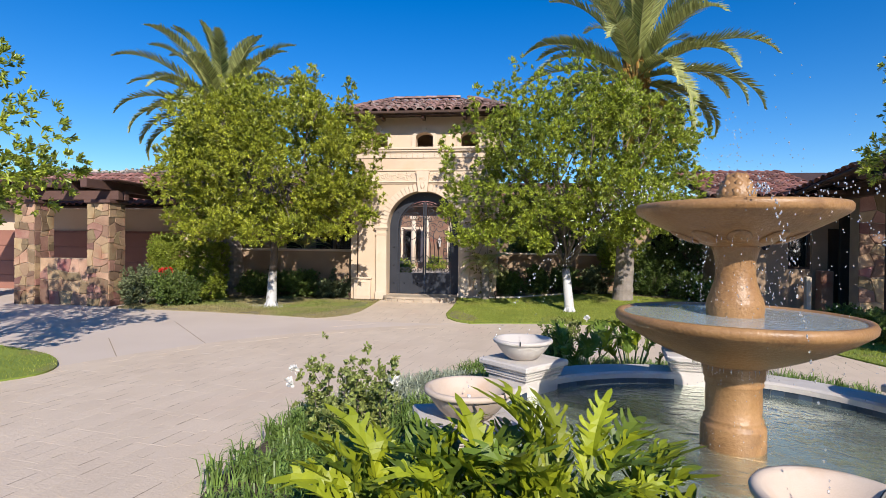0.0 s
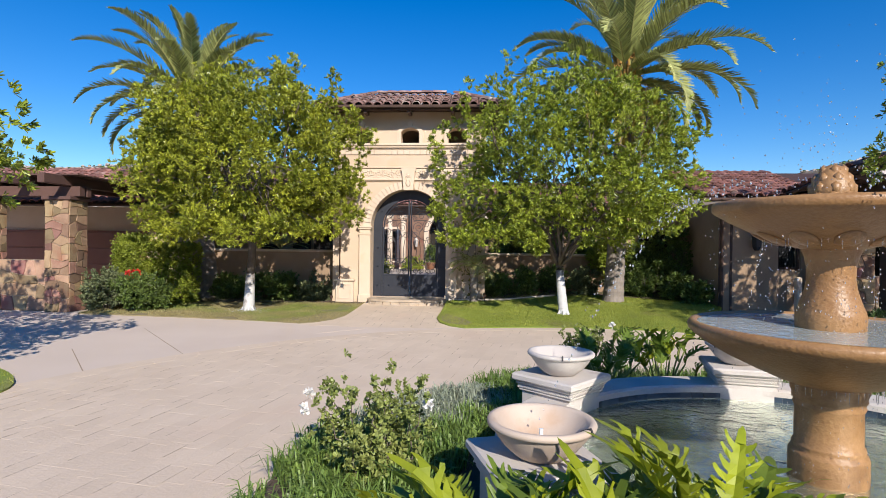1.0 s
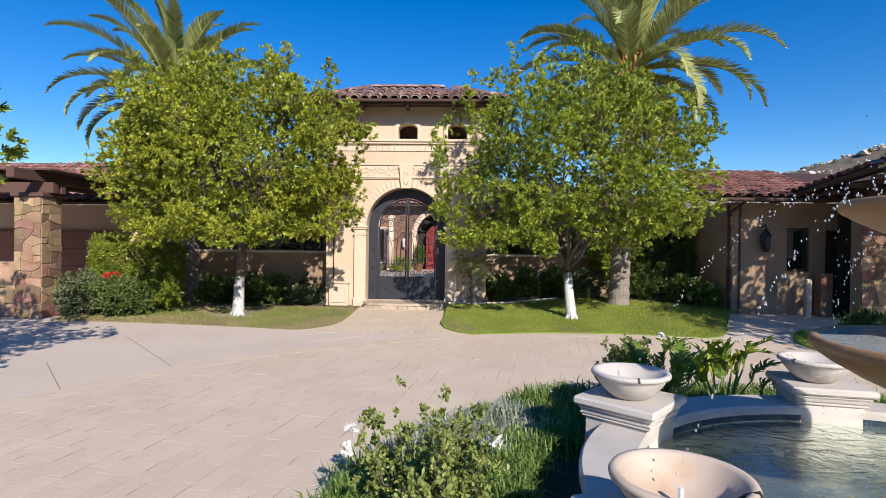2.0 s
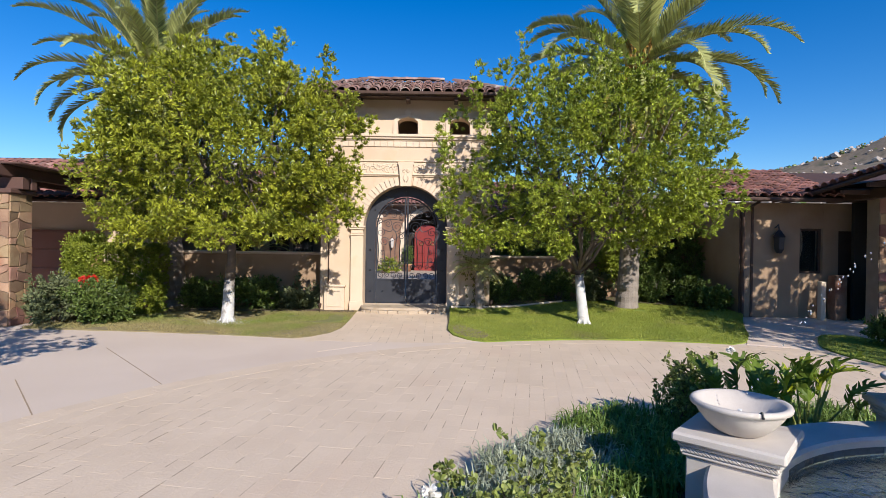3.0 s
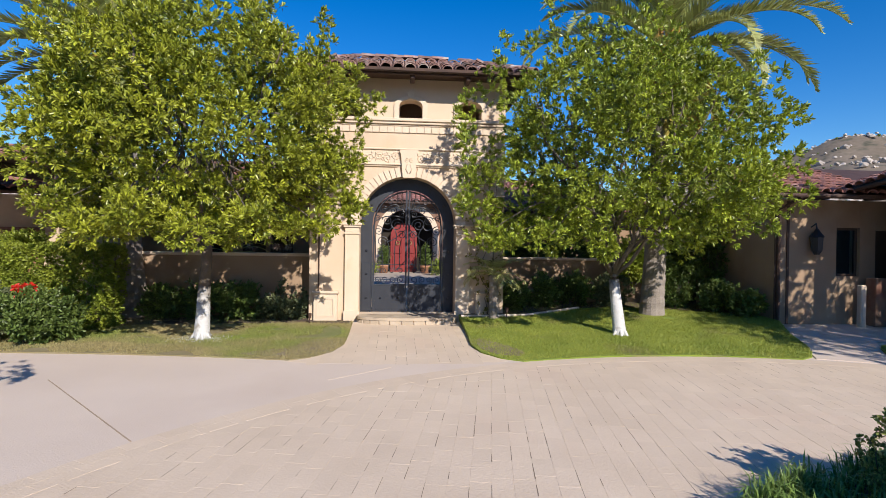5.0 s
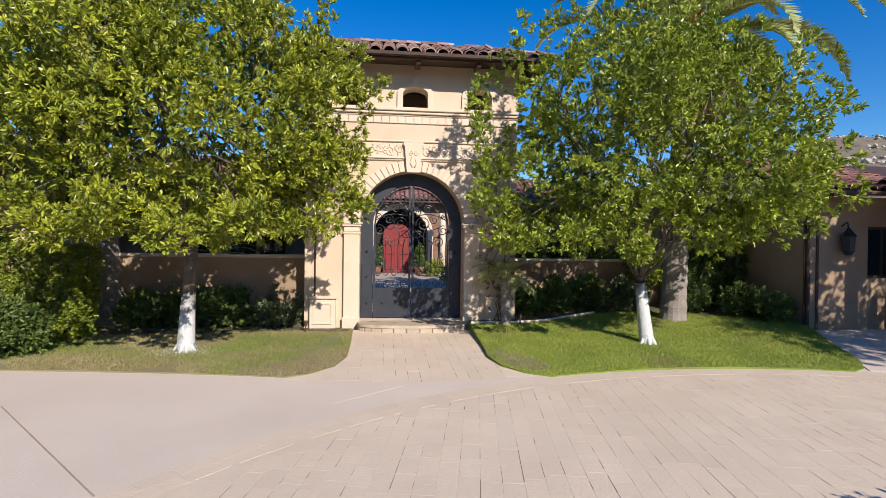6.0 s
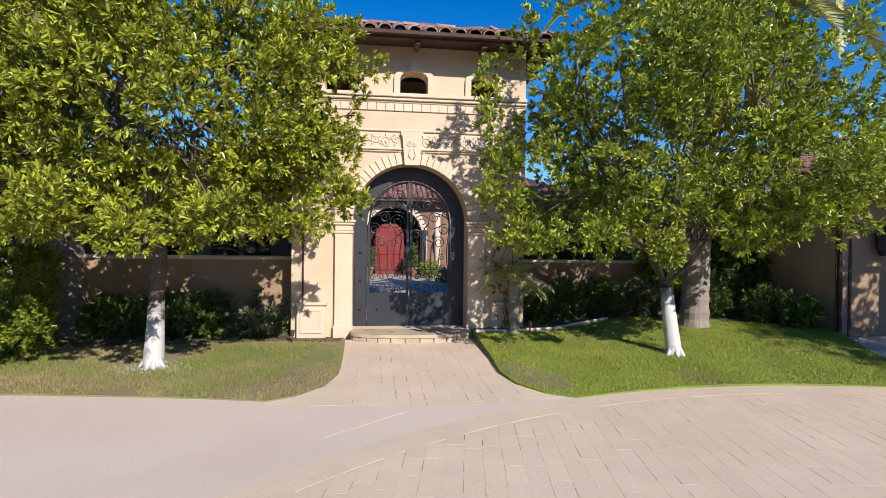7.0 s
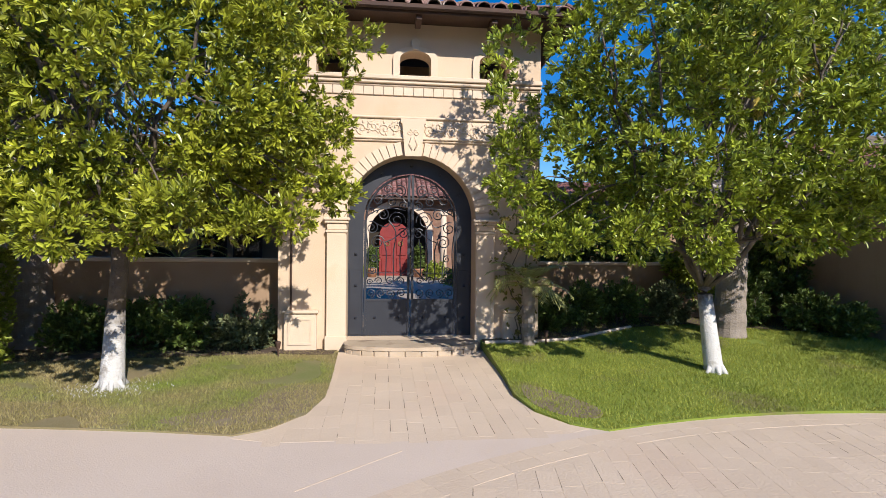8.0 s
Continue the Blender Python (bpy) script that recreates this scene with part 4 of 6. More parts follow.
def ring_wall(r0, r1, z0, z1, seg=96, round_top=0.0):
    bm = bmesh.new()
    prof = [(r0, z0), (r1, z0), (r1, z1 - round_top), (r1 - round_top, z1), (r0 + round_top, z1), (r0, z1 - round_top)] if round_top else [(r0, z0), (r1, z0), (r1, z1), (r0, z1)]
    rings = [[bm.verts.new((FX + r * math.cos(2 * math.pi * k / seg), FY + r * math.sin(2 * math.pi * k / seg), z)) for r, z in prof] for k in range(seg)]
    m = len(prof)
    for k in range(seg):
        a, b = rings[k], rings[(k + 1) % seg]
        for i in range(m):
            bm.faces.new((a[i], b[i], b[(i + 1) % m], a[(i + 1) % m]))
    bmesh.ops.recalc_face_normals(bm, faces=bm.faces)
    return bm


part("basin_wall", ring_wall(POOL_IN + 0.02, POOL_OUT - 0.03, -0.3, 0.24), PALE_STONE, fountain)
part("basin_coping", ring_wall(POOL_IN - 0.01, POOL_OUT + 0.02, 0.243, 0.31, round_top=0.02), PALE_STONE, fountain, smooth=False)
for k in range(96):
    a = 2 * math.pi * k / 96
    bm = new_box(POOL_IN, -0.061, 0.1, POOL_IN + 0.018, 0.049, 0.24)
    bm.transform(Matrix.Translation((FX, FY, 0)) @ Matrix.Rotation(a, 4, "Z"))
    part("tile", bm, BLUE_TILE, fountain)
part("pool_water", lathe(bmesh.new(), [(POOL_IN - 0.002, 0.165), (POOL_IN - 0.002, 0.19), (0.18, 0.19)], FX, FY, 64), WATER, fountain, "rippling greenish water").visible_shadow = False
col = [(0.205, -0.12), (0.212, 0.2), (0.212, 0.335), (0.205, 0.355), (0.19, 0.365), (0.196, 0.385), (0.192, 0.40), (0.18, 0.415), (0.182, 0.5), (0.18, 0.62), (0.186, 0.63), (0.192, 0.645), (0.186, 0.66), (0.192, 0.675), (0.2, 0.69), (0.196, 0.705), (0.205, 0.73), (0.215, 0.77), (0.2, 0.83)]
part("pedestal_column", lathe(bmesh.new(), col, FX, FY, 40), FOUNTAIN_STONE, fountain, smooth=True)
low = [(0.17, 0.75), (0.24, 0.785), (0.30, 0.80), (0.43, 0.855), (0.58, 0.925), (0.71, 1.0), (0.785, 1.055), (0.805, 1.075), (0.81, 1.105), (0.796, 1.13), (0.77, 1.134), (0.75, 1.12), (0.68, 1.065), (0.43, 0.975), (0.05, 0.945)]
part("lower_bowl", lathe(bmesh.new(), low, FX, FY, 72), FOUNTAIN_STONE, fountain, "wide ochre stone bowl with a rounded rim", smooth=True)
part("bowl_water", lathe(bmesh.new(), [(0.763, 1.112), (0.75, 1.119), (0.1, 1.121)], FX, FY, 64), FOAM, fountain).visible_shadow = False
stem = [(0.185, 1.05), (0.185, 1.13), (0.188, 1.19), (0.18, 1.23), (0.158, 1.29), (0.137, 1.36), (0.127, 1.43), (0.13, 1.5), (0.142, 1.56), (0.156, 1.6), (0.15, 1.625), (0.19, 1.64), (0.1, 1.67)]
part("upper_stem", lathe(bmesh.new(), stem, FX, FY, 32), FOUNTAIN_STONE, fountain, smooth=True)
up = [(0.16, 1.61), (0.23, 1.63), (0.31, 1.66), (0.45, 1.72), (0.575, 1.785), (0.655, 1.835), (0.67, 1.85), (0.675, 1.885), (0.662, 1.905), (0.635, 1.90), (0.58, 1.865), (0.36, 1.80), (0.05, 1.78)]
part("upper_bowl", lathe(bmesh.new(), up, FX, FY, 72), FOUNTAIN_STONE, fountain, "ochre stone upper bowl", smooth=True)
part("bowl_water", lathe(bmesh.new(), [(0.638, 1.88), (0.625, 1.885), (0.08, 1.887)], FX, FY, 64), FOAM, fountain).visible_shadow = False
finial = part("finial", lathe(bmesh.new(), [(0.10, 1.80), (0.105, 1.90), (0.12, 1.93), (0.125, 1.98), (0.105, 2.04), (0.075, 2.09), (0.06, 2.12), (0.02, 2.135)], FX, FY, 20), FOUNTAIN_STONE, fountain, smooth=True)
for row, (n, r, z) in enumerate(((9, 0.112, 1.93), (8, 0.105, 1.985), (7, 0.085, 2.04), (5, 0.055, 2.09))):
    for k in range(n):
        a = 2 * math.pi * (k + 0.5 * (row % 2)) / n
        bm = bmesh.new()
        bmesh.ops.create_icosphere(bm, subdivisions=1, radius=1, matrix=Matrix.Translation((FX + r * math.cos(a), FY + r * math.sin(a), z)) @ Matrix.Rotation(a, 4, "Z") @ Matrix.Diagonal((0.028, 0.034, 0.045, 1)))
        part("carved_leaf", bm, FOUNTAIN_STONE, finial, smooth=True)
for k in range(10):
    a = 2 * math.pi * k / 10
    for z, r, s in ((1.672, 0.345, 0.07),):
        bm = bmesh.new()
        bmesh.ops.create_icosphere(bm, subdivisions=2, radius=1, matrix=Matrix.Translation((FX + r * math.cos(a), FY + r * math.sin(a), z)) @ Matrix.Rotation(a, 4, "Z") @ Matrix.Rotation(-0.4, 4, "Y") @ Matrix.Diagonal((0.11, 0.075, 0.02, 1)))
        part("carved_petal", bm, FOUNTAIN_STONE, fountain, smooth=True)

# side pedestals with bowls


def side_pedestal(angle, warm):
    a = radians(angle)
    m = Matrix.Translation((FX + 1.95 * math.cos(a), FY + 1.95 * math.sin(a), 0)) @ Matrix.Rotation(a, 4, "Z")
    ped = thing("pedestal", "pale cast-stone pedestal with rope moulding on the basin wall", "pedestal", m.translation, "pedestals round the fountain")
    for name, (w, z0, z1, bev) in (("base", (0.27, -0.25, 0.0, 0.01)), ("shaft", (0.245, 0.003, 0.33, 0.008)), ("neck_moulding", (0.265, 0.333, 0.355, 0.008)), ("cornice", (0.285, 0.395, 0.42, 0.008)), ("cap", (0.315, 0.423, 0.485, 0.014))):
        bm = new_box(-w, -w, z0, w, w, z1, bevel=bev)
        bm.transform(m)
        part(name, bm, PALE_STONE, ped)
    bm = new_box(-0.255, -0.255, 0.357, 0.255, 0.255, 0.393)
    for s in range(4):
        for k in range(22):
            p = Matrix.Rotation(s * math.pi / 2, 4, "Z") @ Matrix.Translation((0.262, -0.255 + 0.0243 * k, 0.375)) @ Matrix.Rotation(0.95, 4, "X") @ Matrix.Diagonal((0.014, 0.011, 0.032, 1))
            bmesh.ops.create_icosphere(bm, subdivisions=1, radius=1, matrix=p)
    bm.transform(m)
    part("rope_moulding", bm, PALE_STONE, ped)
    bowl = thing("stone_bowl", "warm weathered stone bowl with a water spout" if warm else "pale cast-stone bowl with a water spout", "bowl", m.translation + Vector((0, 0, 0.486)), "bowls round the fountain")
    x, y = m.translation.x + 0.03 * math.cos(a + 2), m.translation.y + 0.03 * math.sin(a + 2)
    prof = [(0.12, 0.488), (0.135, 0.495), (0.15, 0.505), (0.2, 0.55), (0.245, 0.61), (0.262, 0.64), (0.268, 0.65), (0.288, 0.655), (0.292, 0.672), (0.284, 0.686), (0.262, 0.688), (0.245, 0.675), (0.21, 0.62), (0.13, 0.56), (0.01, 0.545)]
    part("bowl_body", lathe(bmesh.new(), prof, x, y, 48), WARM_BOWL if warm else PALE_STONE, bowl, smooth=True)
    part("nozzle", sweep(bmesh.new(), [(x, y, 0.545), (x, y, 0.63)], 0.012, 8), WHITE_PLASTIC, bowl, "short white spout")
    d = Vector((math.cos(a + 2.2), math.sin(a + 2.2), 0))
    c = Vector((x, y, 0))
    part("hose", sweep(bmesh.new(), [c + d * 0.03 + Vector((0, 0, 0.552)), c + d * 0.15 + Vector((0, 0, 0.585)), c + d * 0.24 + Vector((0, 0, 0.672)), c + d * 0.285 + Vector((0, 0, 0.694)), c + d * 0.3 + Vector((0, 0, 0.66))], 0.007, 6), BLACK_RUBBER, bowl, "thin black hose")


for angle, warm in ((79, False), (138, False), (197, True), (258, True), (318, False), (18, False)):
    side_pedestal(angle, warm)

# ---- iron gate ----
gate = thing("iron_gate", "tall dark iron double gate with scrollwork, closed", "gate", (GX, 16.63, 0.03))
GY = 16.6
part("fixed_frame", band_xz(bmesh.new(), arch_outline(GX, HALF - 0.004, 0.036, SPRING, HALF - 0.004, 32), arch_outline(GX, 0.845, 0.036, SPRING, 0.845, 32), GY, GY + 0.06), IRON, gate)
for s in (-1, 1):
    part("hinge_panel", new_box(GX + s * 0.98 - 0.11, GY - 0.012, 0.06, GX + s * 0.98 + 0.11, GY - 0.001, 1.22, bevel=0.006), IRON, gate)
    for z in (0.36, 0.94, 1.5):
        stud = bmesh.new()
        bmesh.ops.create_cone(stud, segments=4, radius1=0.034, radius2=0.002, depth=0.03, cap_ends=True, matrix=Matrix.Translation((GX + s * 0.98, GY - 0.028, z)) @ Matrix.Rotation(math.pi / 2, 4, "X") @ Matrix.Rotation(math.pi / 4, 4, "Z"))
        part("stud", stud, IRON, gate)
for a in (0.5, 1.0, 1.571, 2.14, 2.64):
    stud = bmesh.new()
    bmesh.ops.create_cone(stud, segments=4, radius1=0.03, radius2=0.002, depth=0.03, cap_ends=True, matrix=Matrix.Translation((GX + 0.98 * math.cos(a), GY - 0.016, SPRING + 0.98 * math.sin(a))) @ Matrix.Rotation(math.pi / 2, 4, "X"))
    part("stud", stud, IRON, gate)


def scroll(bm, x, z, r, start, turns, y, thick=0.011):
    sweep(bm, spiral(x, z, r, start, turns, y, 0.2, 22), thick, 5, thick * 0.8)


for s in (-1, 1):
    leaf = part("gate_leaf", bmesh.new(), IRON, gate)
    edge = lambda x: SPRING + math.sqrt(max(0.0, 0.84 ** 2 - (x - GX) ** 2))
    bm = bmesh.new()
    x_in, x_out = GX + s * 0.012, GX + s * 0.835
    a, b = sorted((x_in, x_in + s * 0.045))
    box(bm, a, GY + 0.002, 0.05, b, GY + 0.05, 2.94)
    a, b = sorted((x_out, x_out - s * 0.045))
    box(bm, a, GY + 0.002, 0.05, b, GY + 0.05, SPRING)
    part("stile", bm, IRON, leaf)
    a, b = sorted((x_in + s * 0.047, x_out - s * 0.047))
    panel = part("kick_panel", new_box(a, GY + 0.015, 0.06, b, GY + 0.035, 0.66), IRON, leaf)
    part("rail", new_box(a, GY + 0.004, 0.66, b, GY + 0.048, 0.70), IRON, leaf)
    part("rail", new_box(a, GY + 0.004, 0.05, b, GY + 0.048, 0.085), IRON, leaf)
    for k in range(2):
        stud = bmesh.new()
        bmesh.ops.create_cone(stud, segments=4, radius1=0.034, radius2=0.002, depth=0.03, cap_ends=True, matrix=Matrix.Translation((GX + s * (0.22 + 0.42 * k), GY, 0.36)) @ Matrix.Rotation(math.pi / 2, 4, "X") @ Matrix.Rotation(math.pi / 4, 4, "Z"))
        part("stud", stud, IRON, panel)
    y = GY + 0.025
    X = lambda v: GX + s * v
    H = math.pi
    start = lambda ang: ang if s > 0 else H - ang
    # bar list: paired scrolls from the foot upwards, mirrored on the other leaf
    for x, z, r, ang, turns in ((0.16, 0.80, 0.085, -1.57, 1.5), (0.36, 0.80, 0.085, -1.57, -1.5), (0.53, 0.80, 0.085, -1.57, 1.5), (0.71, 0.80, 0.085, -1.57, -1.5),
                                (0.17, 1.02, 0.07, 0.0, 1.4), (0.37, 1.02, 0.08, 3.1, -1.4), (0.57, 1.02, 0.07, 0.0, 1.4), (0.73, 1.0, 0.06, 3.1, -1.4),
                                (0.14, 1.88, 0.10, 0.6, 1.6), (0.60, 1.72, 0.13, 2.8, -1.7), (0.70, 1.98, 0.12, 1.2, 1.6), (0.26, 2.12, 0.17, 3.4, -1.8), (0.50, 2.22, 0.12, 0.2, 1.7), (0.14, 2.38, 0.085, 2.6, -1.5),
                                (0.35, 2.46, 0.10, 0.5, 1.6), (0.58, 2.48, 0.10, 2.3, -1.5), (0.2, 2.64, 0.12, 1.2, 1.7), (0.42, 2.68, 0.08, 2.7, -1.5), (0.72, 2.28, 0.07, 0.4, 1.4), (0.66, 1.42, 0.07, 1.0, 1.5), (0.68, 1.22, 0.07, -1.0, -1.5)):
        bm = bmesh.new()
        scroll(bm, X(x), z, r, start(ang), turns * s, y)
        part("iron_scroll", bm, IRON, leaf)
    for pts in ([(0.06, 1.25), (0.2, 1.1), (0.3, 1.02)], [(0.3, 1.05), (0.31, 1.5), (0.27, 1.9), (0.4, 2.12)], [(0.45, 1.03), (0.44, 1.55), (0.5, 1.75)], [(0.06, 2.0), (0.3, 1.8), (0.47, 1.72)], [(0.79, 1.05), (0.76, 1.5), (0.80, 1.9)],
                [(0.58, 1.1), (0.6, 1.35), (0.62, 1.6)], [(0.18, 1.1), (0.19, 1.5), (0.15, 1.78)], [(0.62, 2.05), (0.45, 2.0), (0.36, 2.1)], [(0.09, 2.45), (0.25, 2.6), (0.42, 2.58), (0.6, 2.42)], [(0.1, 2.3), (0.35, 2.34), (0.6, 2.3), (0.78, 2.2)]):
        line = smooth_loop([(X(x), y, z) for x, z in pts], 6, False)
        bm = bmesh.new()
        sweep(bm, line, 0.011, 5)
        part("iron_bar", bm, IRON, leaf)
    bm = bmesh.new()
    arc = [(GX + s * 0.80 * math.cos(t), y, SPRING + 0.80 * math.sin(t)) for t in np.linspace(0, 1.5, 16)]
    sweep(bm, arc, 0.02, 6)
    part("top_rail", bm, IRON, leaf)
    leaf.data = finish(new_box(min(X(0.06), X(0.79)), GY + 0.018, 1.16, max(X(0.06), X(0.79)), GY + 0.032, 1.175), "gate_leaf", IRON)

# ---- main house across the courtyard ----
single("courtyard", new_box(-16, 18.603, -0.3, 9, 38.5, -0.02), COURT_SHADE_STONE, "courtyard paving behind the gate, stone darkened to look shaded", "courtyard", "structure")
house = thing("main_house", "stone-faced house with arched portal across the courtyard", "house", (-2.5, 35.5, -0.02))
HX = -2.35
part("wall", slab_xz(bmesh.new(), [(9, -0.1), (9, 4.25), (-16, 4.25), (-16, -0.1)] + arch_outline(HX, 1.55, -0.1, 2.25, 1.5, 20)[::-1], 35.5, 36.1), FIELD_STONE, house, "tan rubble stone wall")
part("portal_surround", band_xz(bmesh.new(), arch_outline(HX, 1.85, -0.018, 2.25, 1.8, 20), arch_outline(HX, 1.55, -0.018, 2.25, 1.5, 20), 35.4, 35.497), STONE_TRIM, house)
part("portal_back", new_box(HX - 2.2, 37.2, -0.1, HX + 2.2, 37.5, 4.2), INSIDE_SHADE, house)
for s in (-1, 1):
    part("portal_side", new_box(HX + s * 1.9 - 0.3, 36.103, -0.1, HX + s * 1.9 + 0.3, 37.197, 4.2), STUCCO, house)
door = part("front_door", slab_xz(bmesh.new(), arch_outline(HX - 0.2, 0.8, -0.015, 2.2, 0.75, 16), 36.5, 36.62), RED_DOOR, house, "red arched double door")
for s in (-1, 1):
    for z0, z1 in ((0.2, 0.95), (1.1, 2.1)):
        part("door_panel", new_box(HX - 0.2 + s * 0.4 - 0.27, 36.46, z0, HX - 0.2 + s * 0.4 + 0.27, 36.497, z1, bevel=0.02), RED_DOOR, door)
    bm = bmesh.new()
    sweep(bm, spiral(HX - 0.2 + s * 0.36, 1.75, 0.12, 0, 1, 36.43, 0.9, 14), 0.025, 6)
    part("door_knocker", bm, BRASS, door, "round brass knocker")
    lamp = thing("wall_lantern", "dark iron wall lantern with pale glass", "lantern", (HX + s * 2.35, 35.4, 1.9), "lanterns by the portal")
    x = HX + s * 2.35
    part("lantern_body", lathe(bmesh.new(), [(0.08, 1.45), (0.13, 1.85), (0.16, 1.87), (0.03, 2.05)], x, 35.27, 6), PALE_STONE, lamp)
    part("bracket", sweep(bmesh.new(), [(x, 35.27, 2.05), (x, 35.3, 2.2), (x, 35.497, 2.1)], 0.02, 6), IRON, lamp)
    pot = thing("potted_cypress", "clipped dark cypress in a terracotta pot", "potted plant", (HX + s * 1.15 - 0.1, 35.1, 0), "pots by the door")
    px_ = HX + s * 1.2 - 0.15
    part("pot", lathe(bmesh.new(), [(0.2, -0.02), (0.27, 0.36), (0.3, 0.38), (0.3, 0.44), (0.25, 0.44), (0.23, 0.4)], px_, 35.1, 20), TERRACOTTA, pot, smooth=True)
    rng = np.random.default_rng(40 + s)
    part("foliage", scatter_leaves("foliage", crown_spots((px_, 35.1, 1.0), (0.27, 0.27, 0.7), 160, rng, 0.3, -0.95, 0.1), SHRUB_LEAF, 0.12, 0.03, 8, rng), SHRUB_LEAF, pot)
for x in (-13.2, -10.2, -6.6, 2.4, 6.0):
    win = part("window", new_box(x - 0.6, 35.44, 0.5, x + 0.6, 35.497, 2.6), DARK_WOOD, house)
    for s in (-1, 1):
        part("pane", new_box(x + s * 0.29 - 0.23, 35.425, 0.62, x + s * 0.29 + 0.23, 35.437, 2.48), GLASS, win)
    part("window_trim", band_xz(bmesh.new(), [(x + 0.75, 0.4), (x + 0.75, 2.75), (x - 0.75, 2.75), (x - 0.75, 0.4), (x + 0.75, 0.4)], [(x + 0.602, 0.5), (x + 0.602, 2.6), (x - 0.602, 2.6), (x - 0.602, 0.5), (x + 0.602, 0.5)], 35.4, 35.497), STONE_TRIM, win)
roof = part("roof", plate([(-16.8, 34.7, 4.15), (9.8, 34.7, 4.15), (6, 39, 6.1), (-13, 39, 6.1)], 0.1), DARK_WOOD, house, "clay tile roof")
tile_field("tile_field", roof, tile_places((-10, 34.7, 4.17), (1, 0, 0), (0, 4.3, 1.95), 16, 4.6))
for x in (-6.2, -5.35, -0.1, 0.7):
    column = thing("porch_column", "pale stone column before the house", "column", (x, 33.9, -0.02), "courtyard columns")
    part("shaft", lathe(bmesh.new(), [(0.17, 0.15), (0.165, 1.5), (0.14, 3.2)], x, 33.9, 16), STONE_TRIM, column, smooth=True)
    part("base", new_box(x - 0.22, 33.68, -0.02, x + 0.22, 34.12, 0.15, bevel=0.02), STONE_TRIM, column)
    part("capital", new_box(x - 0.21, 33.69, 3.2, x + 0.21, 34.11, 3.4, bevel=0.03), STONE_TRIM, column)
for x, y, seed in ((-0.6, 33.2, 50), (-4.6, 33.0, 51), (-0.2, 27.5, 52), (-5.6, 27.2, 53)):
    shrub = thing("courtyard_shrub", "low rounded green shrub in the courtyard", "shrub", (x, y, -0.02), "courtyard shrubs")
    rng = np.random.default_rng(seed)
    part("foliage", scatter_leaves("foliage", crown_spots((x, y, 0.35), (0.6, 0.5, 0.45), 220, rng, 0.3, -0.7, 0.2), HEDGE_LEAF, 0.11, 0.03, 8, rng), HEDGE_LEAF, shrub)

# ---- west wing, seen over the garden wall ----
west = thing("west_wing", "cream stucco house wing with dark-framed windows", "house", (-7.5, 20, 0))
part("wall", new_box(-10.6, 20.0, -0.3, TX0 - 0.01, 20.3, 3.1), SHADE_TAN_STUCCO, west)
for x in (-8.35, -7.15, -6.35):
    win = part("window", new_box(x - 0.33, 19.93, 0.95, x + 0.33, 19.997, 2.45), DARK_WOOD, west)
    for s in (-1, 1):
        for z in (0.98, 1.99):
            part("pane", new_box(x + s * 0.155 - 0.125, 19.915, z, x + s * 0.155 + 0.125, 19.928, z + (0.97 if z < 1.5 else 0.42)), GLASS, win)
    part("sill", new_box(x - 0.42, 19.86, 0.87, x + 0.42, 19.997, 0.947, bevel=0.01), STONE_TRIM, win)
roof = part("roof", plate([(-11.0, 19.3, 2.98), (TX0 - 0.02, 19.3, 2.98), (TX0 - 0.02, 23, 4.5), (-11.0, 23, 4.5)], 0.1), DARK_WOOD, west)
tile_field("tile_field", roof, tile_places((-11, 19.3, 3.0), (1, 0, 0), (0, 3.7, 1.52), 6.0, 3.9))

garage = thing("garage_wing", "low stucco garage wing with hipped clay tile roof", "house", (-15, 17.6, -0.2))
part("wall", new_box(-24, 17.6, -0.4, -10.62, 17.9, 2.75), STUCCO, garage)
part("side_wall", new_box(-10.92, 17.903, -0.4, -10.62, 24, 2.75), STUCCO, garage)
gdoor = part("garage_door", new_box(-20.6, 17.52, -0.25, -17.4, 17.597, 1.95), GARAGE, garage, "reddish-brown panelled garage door")
for k in range(4):
    part("door_panel", new_box(-20.55, 17.49, -0.2 + 0.53 * k, -17.45, 17.517, 0.3 + 0.53 * k, bevel=0.012), GARAGE, gdoor)
gdoor = part("garage_door", new_box(-16.6, 17.52, -0.25, -11.6, 17.597, 1.95), GARAGE, garage, "reddish-brown panelled garage door")
for k in range(4):
    part("door_panel", new_box(-16.55, 17.49, -0.2 + 0.53 * k, -11.65, 17.517, 0.3 + 0.53 * k, bevel=0.012), GARAGE, gdoor)
roof = part("roof", plate([(-24.6, 16.95, 2.82), (-10.1, 16.95, 2.82), (-13.2, 20.2, 4.42), (-24.6, 20.2, 4.42)], 0.1), DARK_WOOD, garage, "hipped roof of reddish clay tiles")
part("roof_slope", plate([(-10.1, 16.95, 2.82), (-10.1, 24.3, 2.82), (-13.2, 20.2, 4.42)], 0.1), DARK_WOOD, roof)
up = Vector((0, 3.25, 1.6))
tile_field("tile_field", roof, list(tile_places((-24.6, 16.95, 2.84), (1, 0, 0), up, 14.5, up.length, lambda s, t: s < 14.5 - 3.1 / up.length * t)) + list(tile_places((-10.1, 16.95, 2.84), (0, 1, 0), (-3.1, 0, 1.6), 7.3, 3.6, lambda s, t: s > 1.07 * t and s < 7.3 - 1.07 * t)))
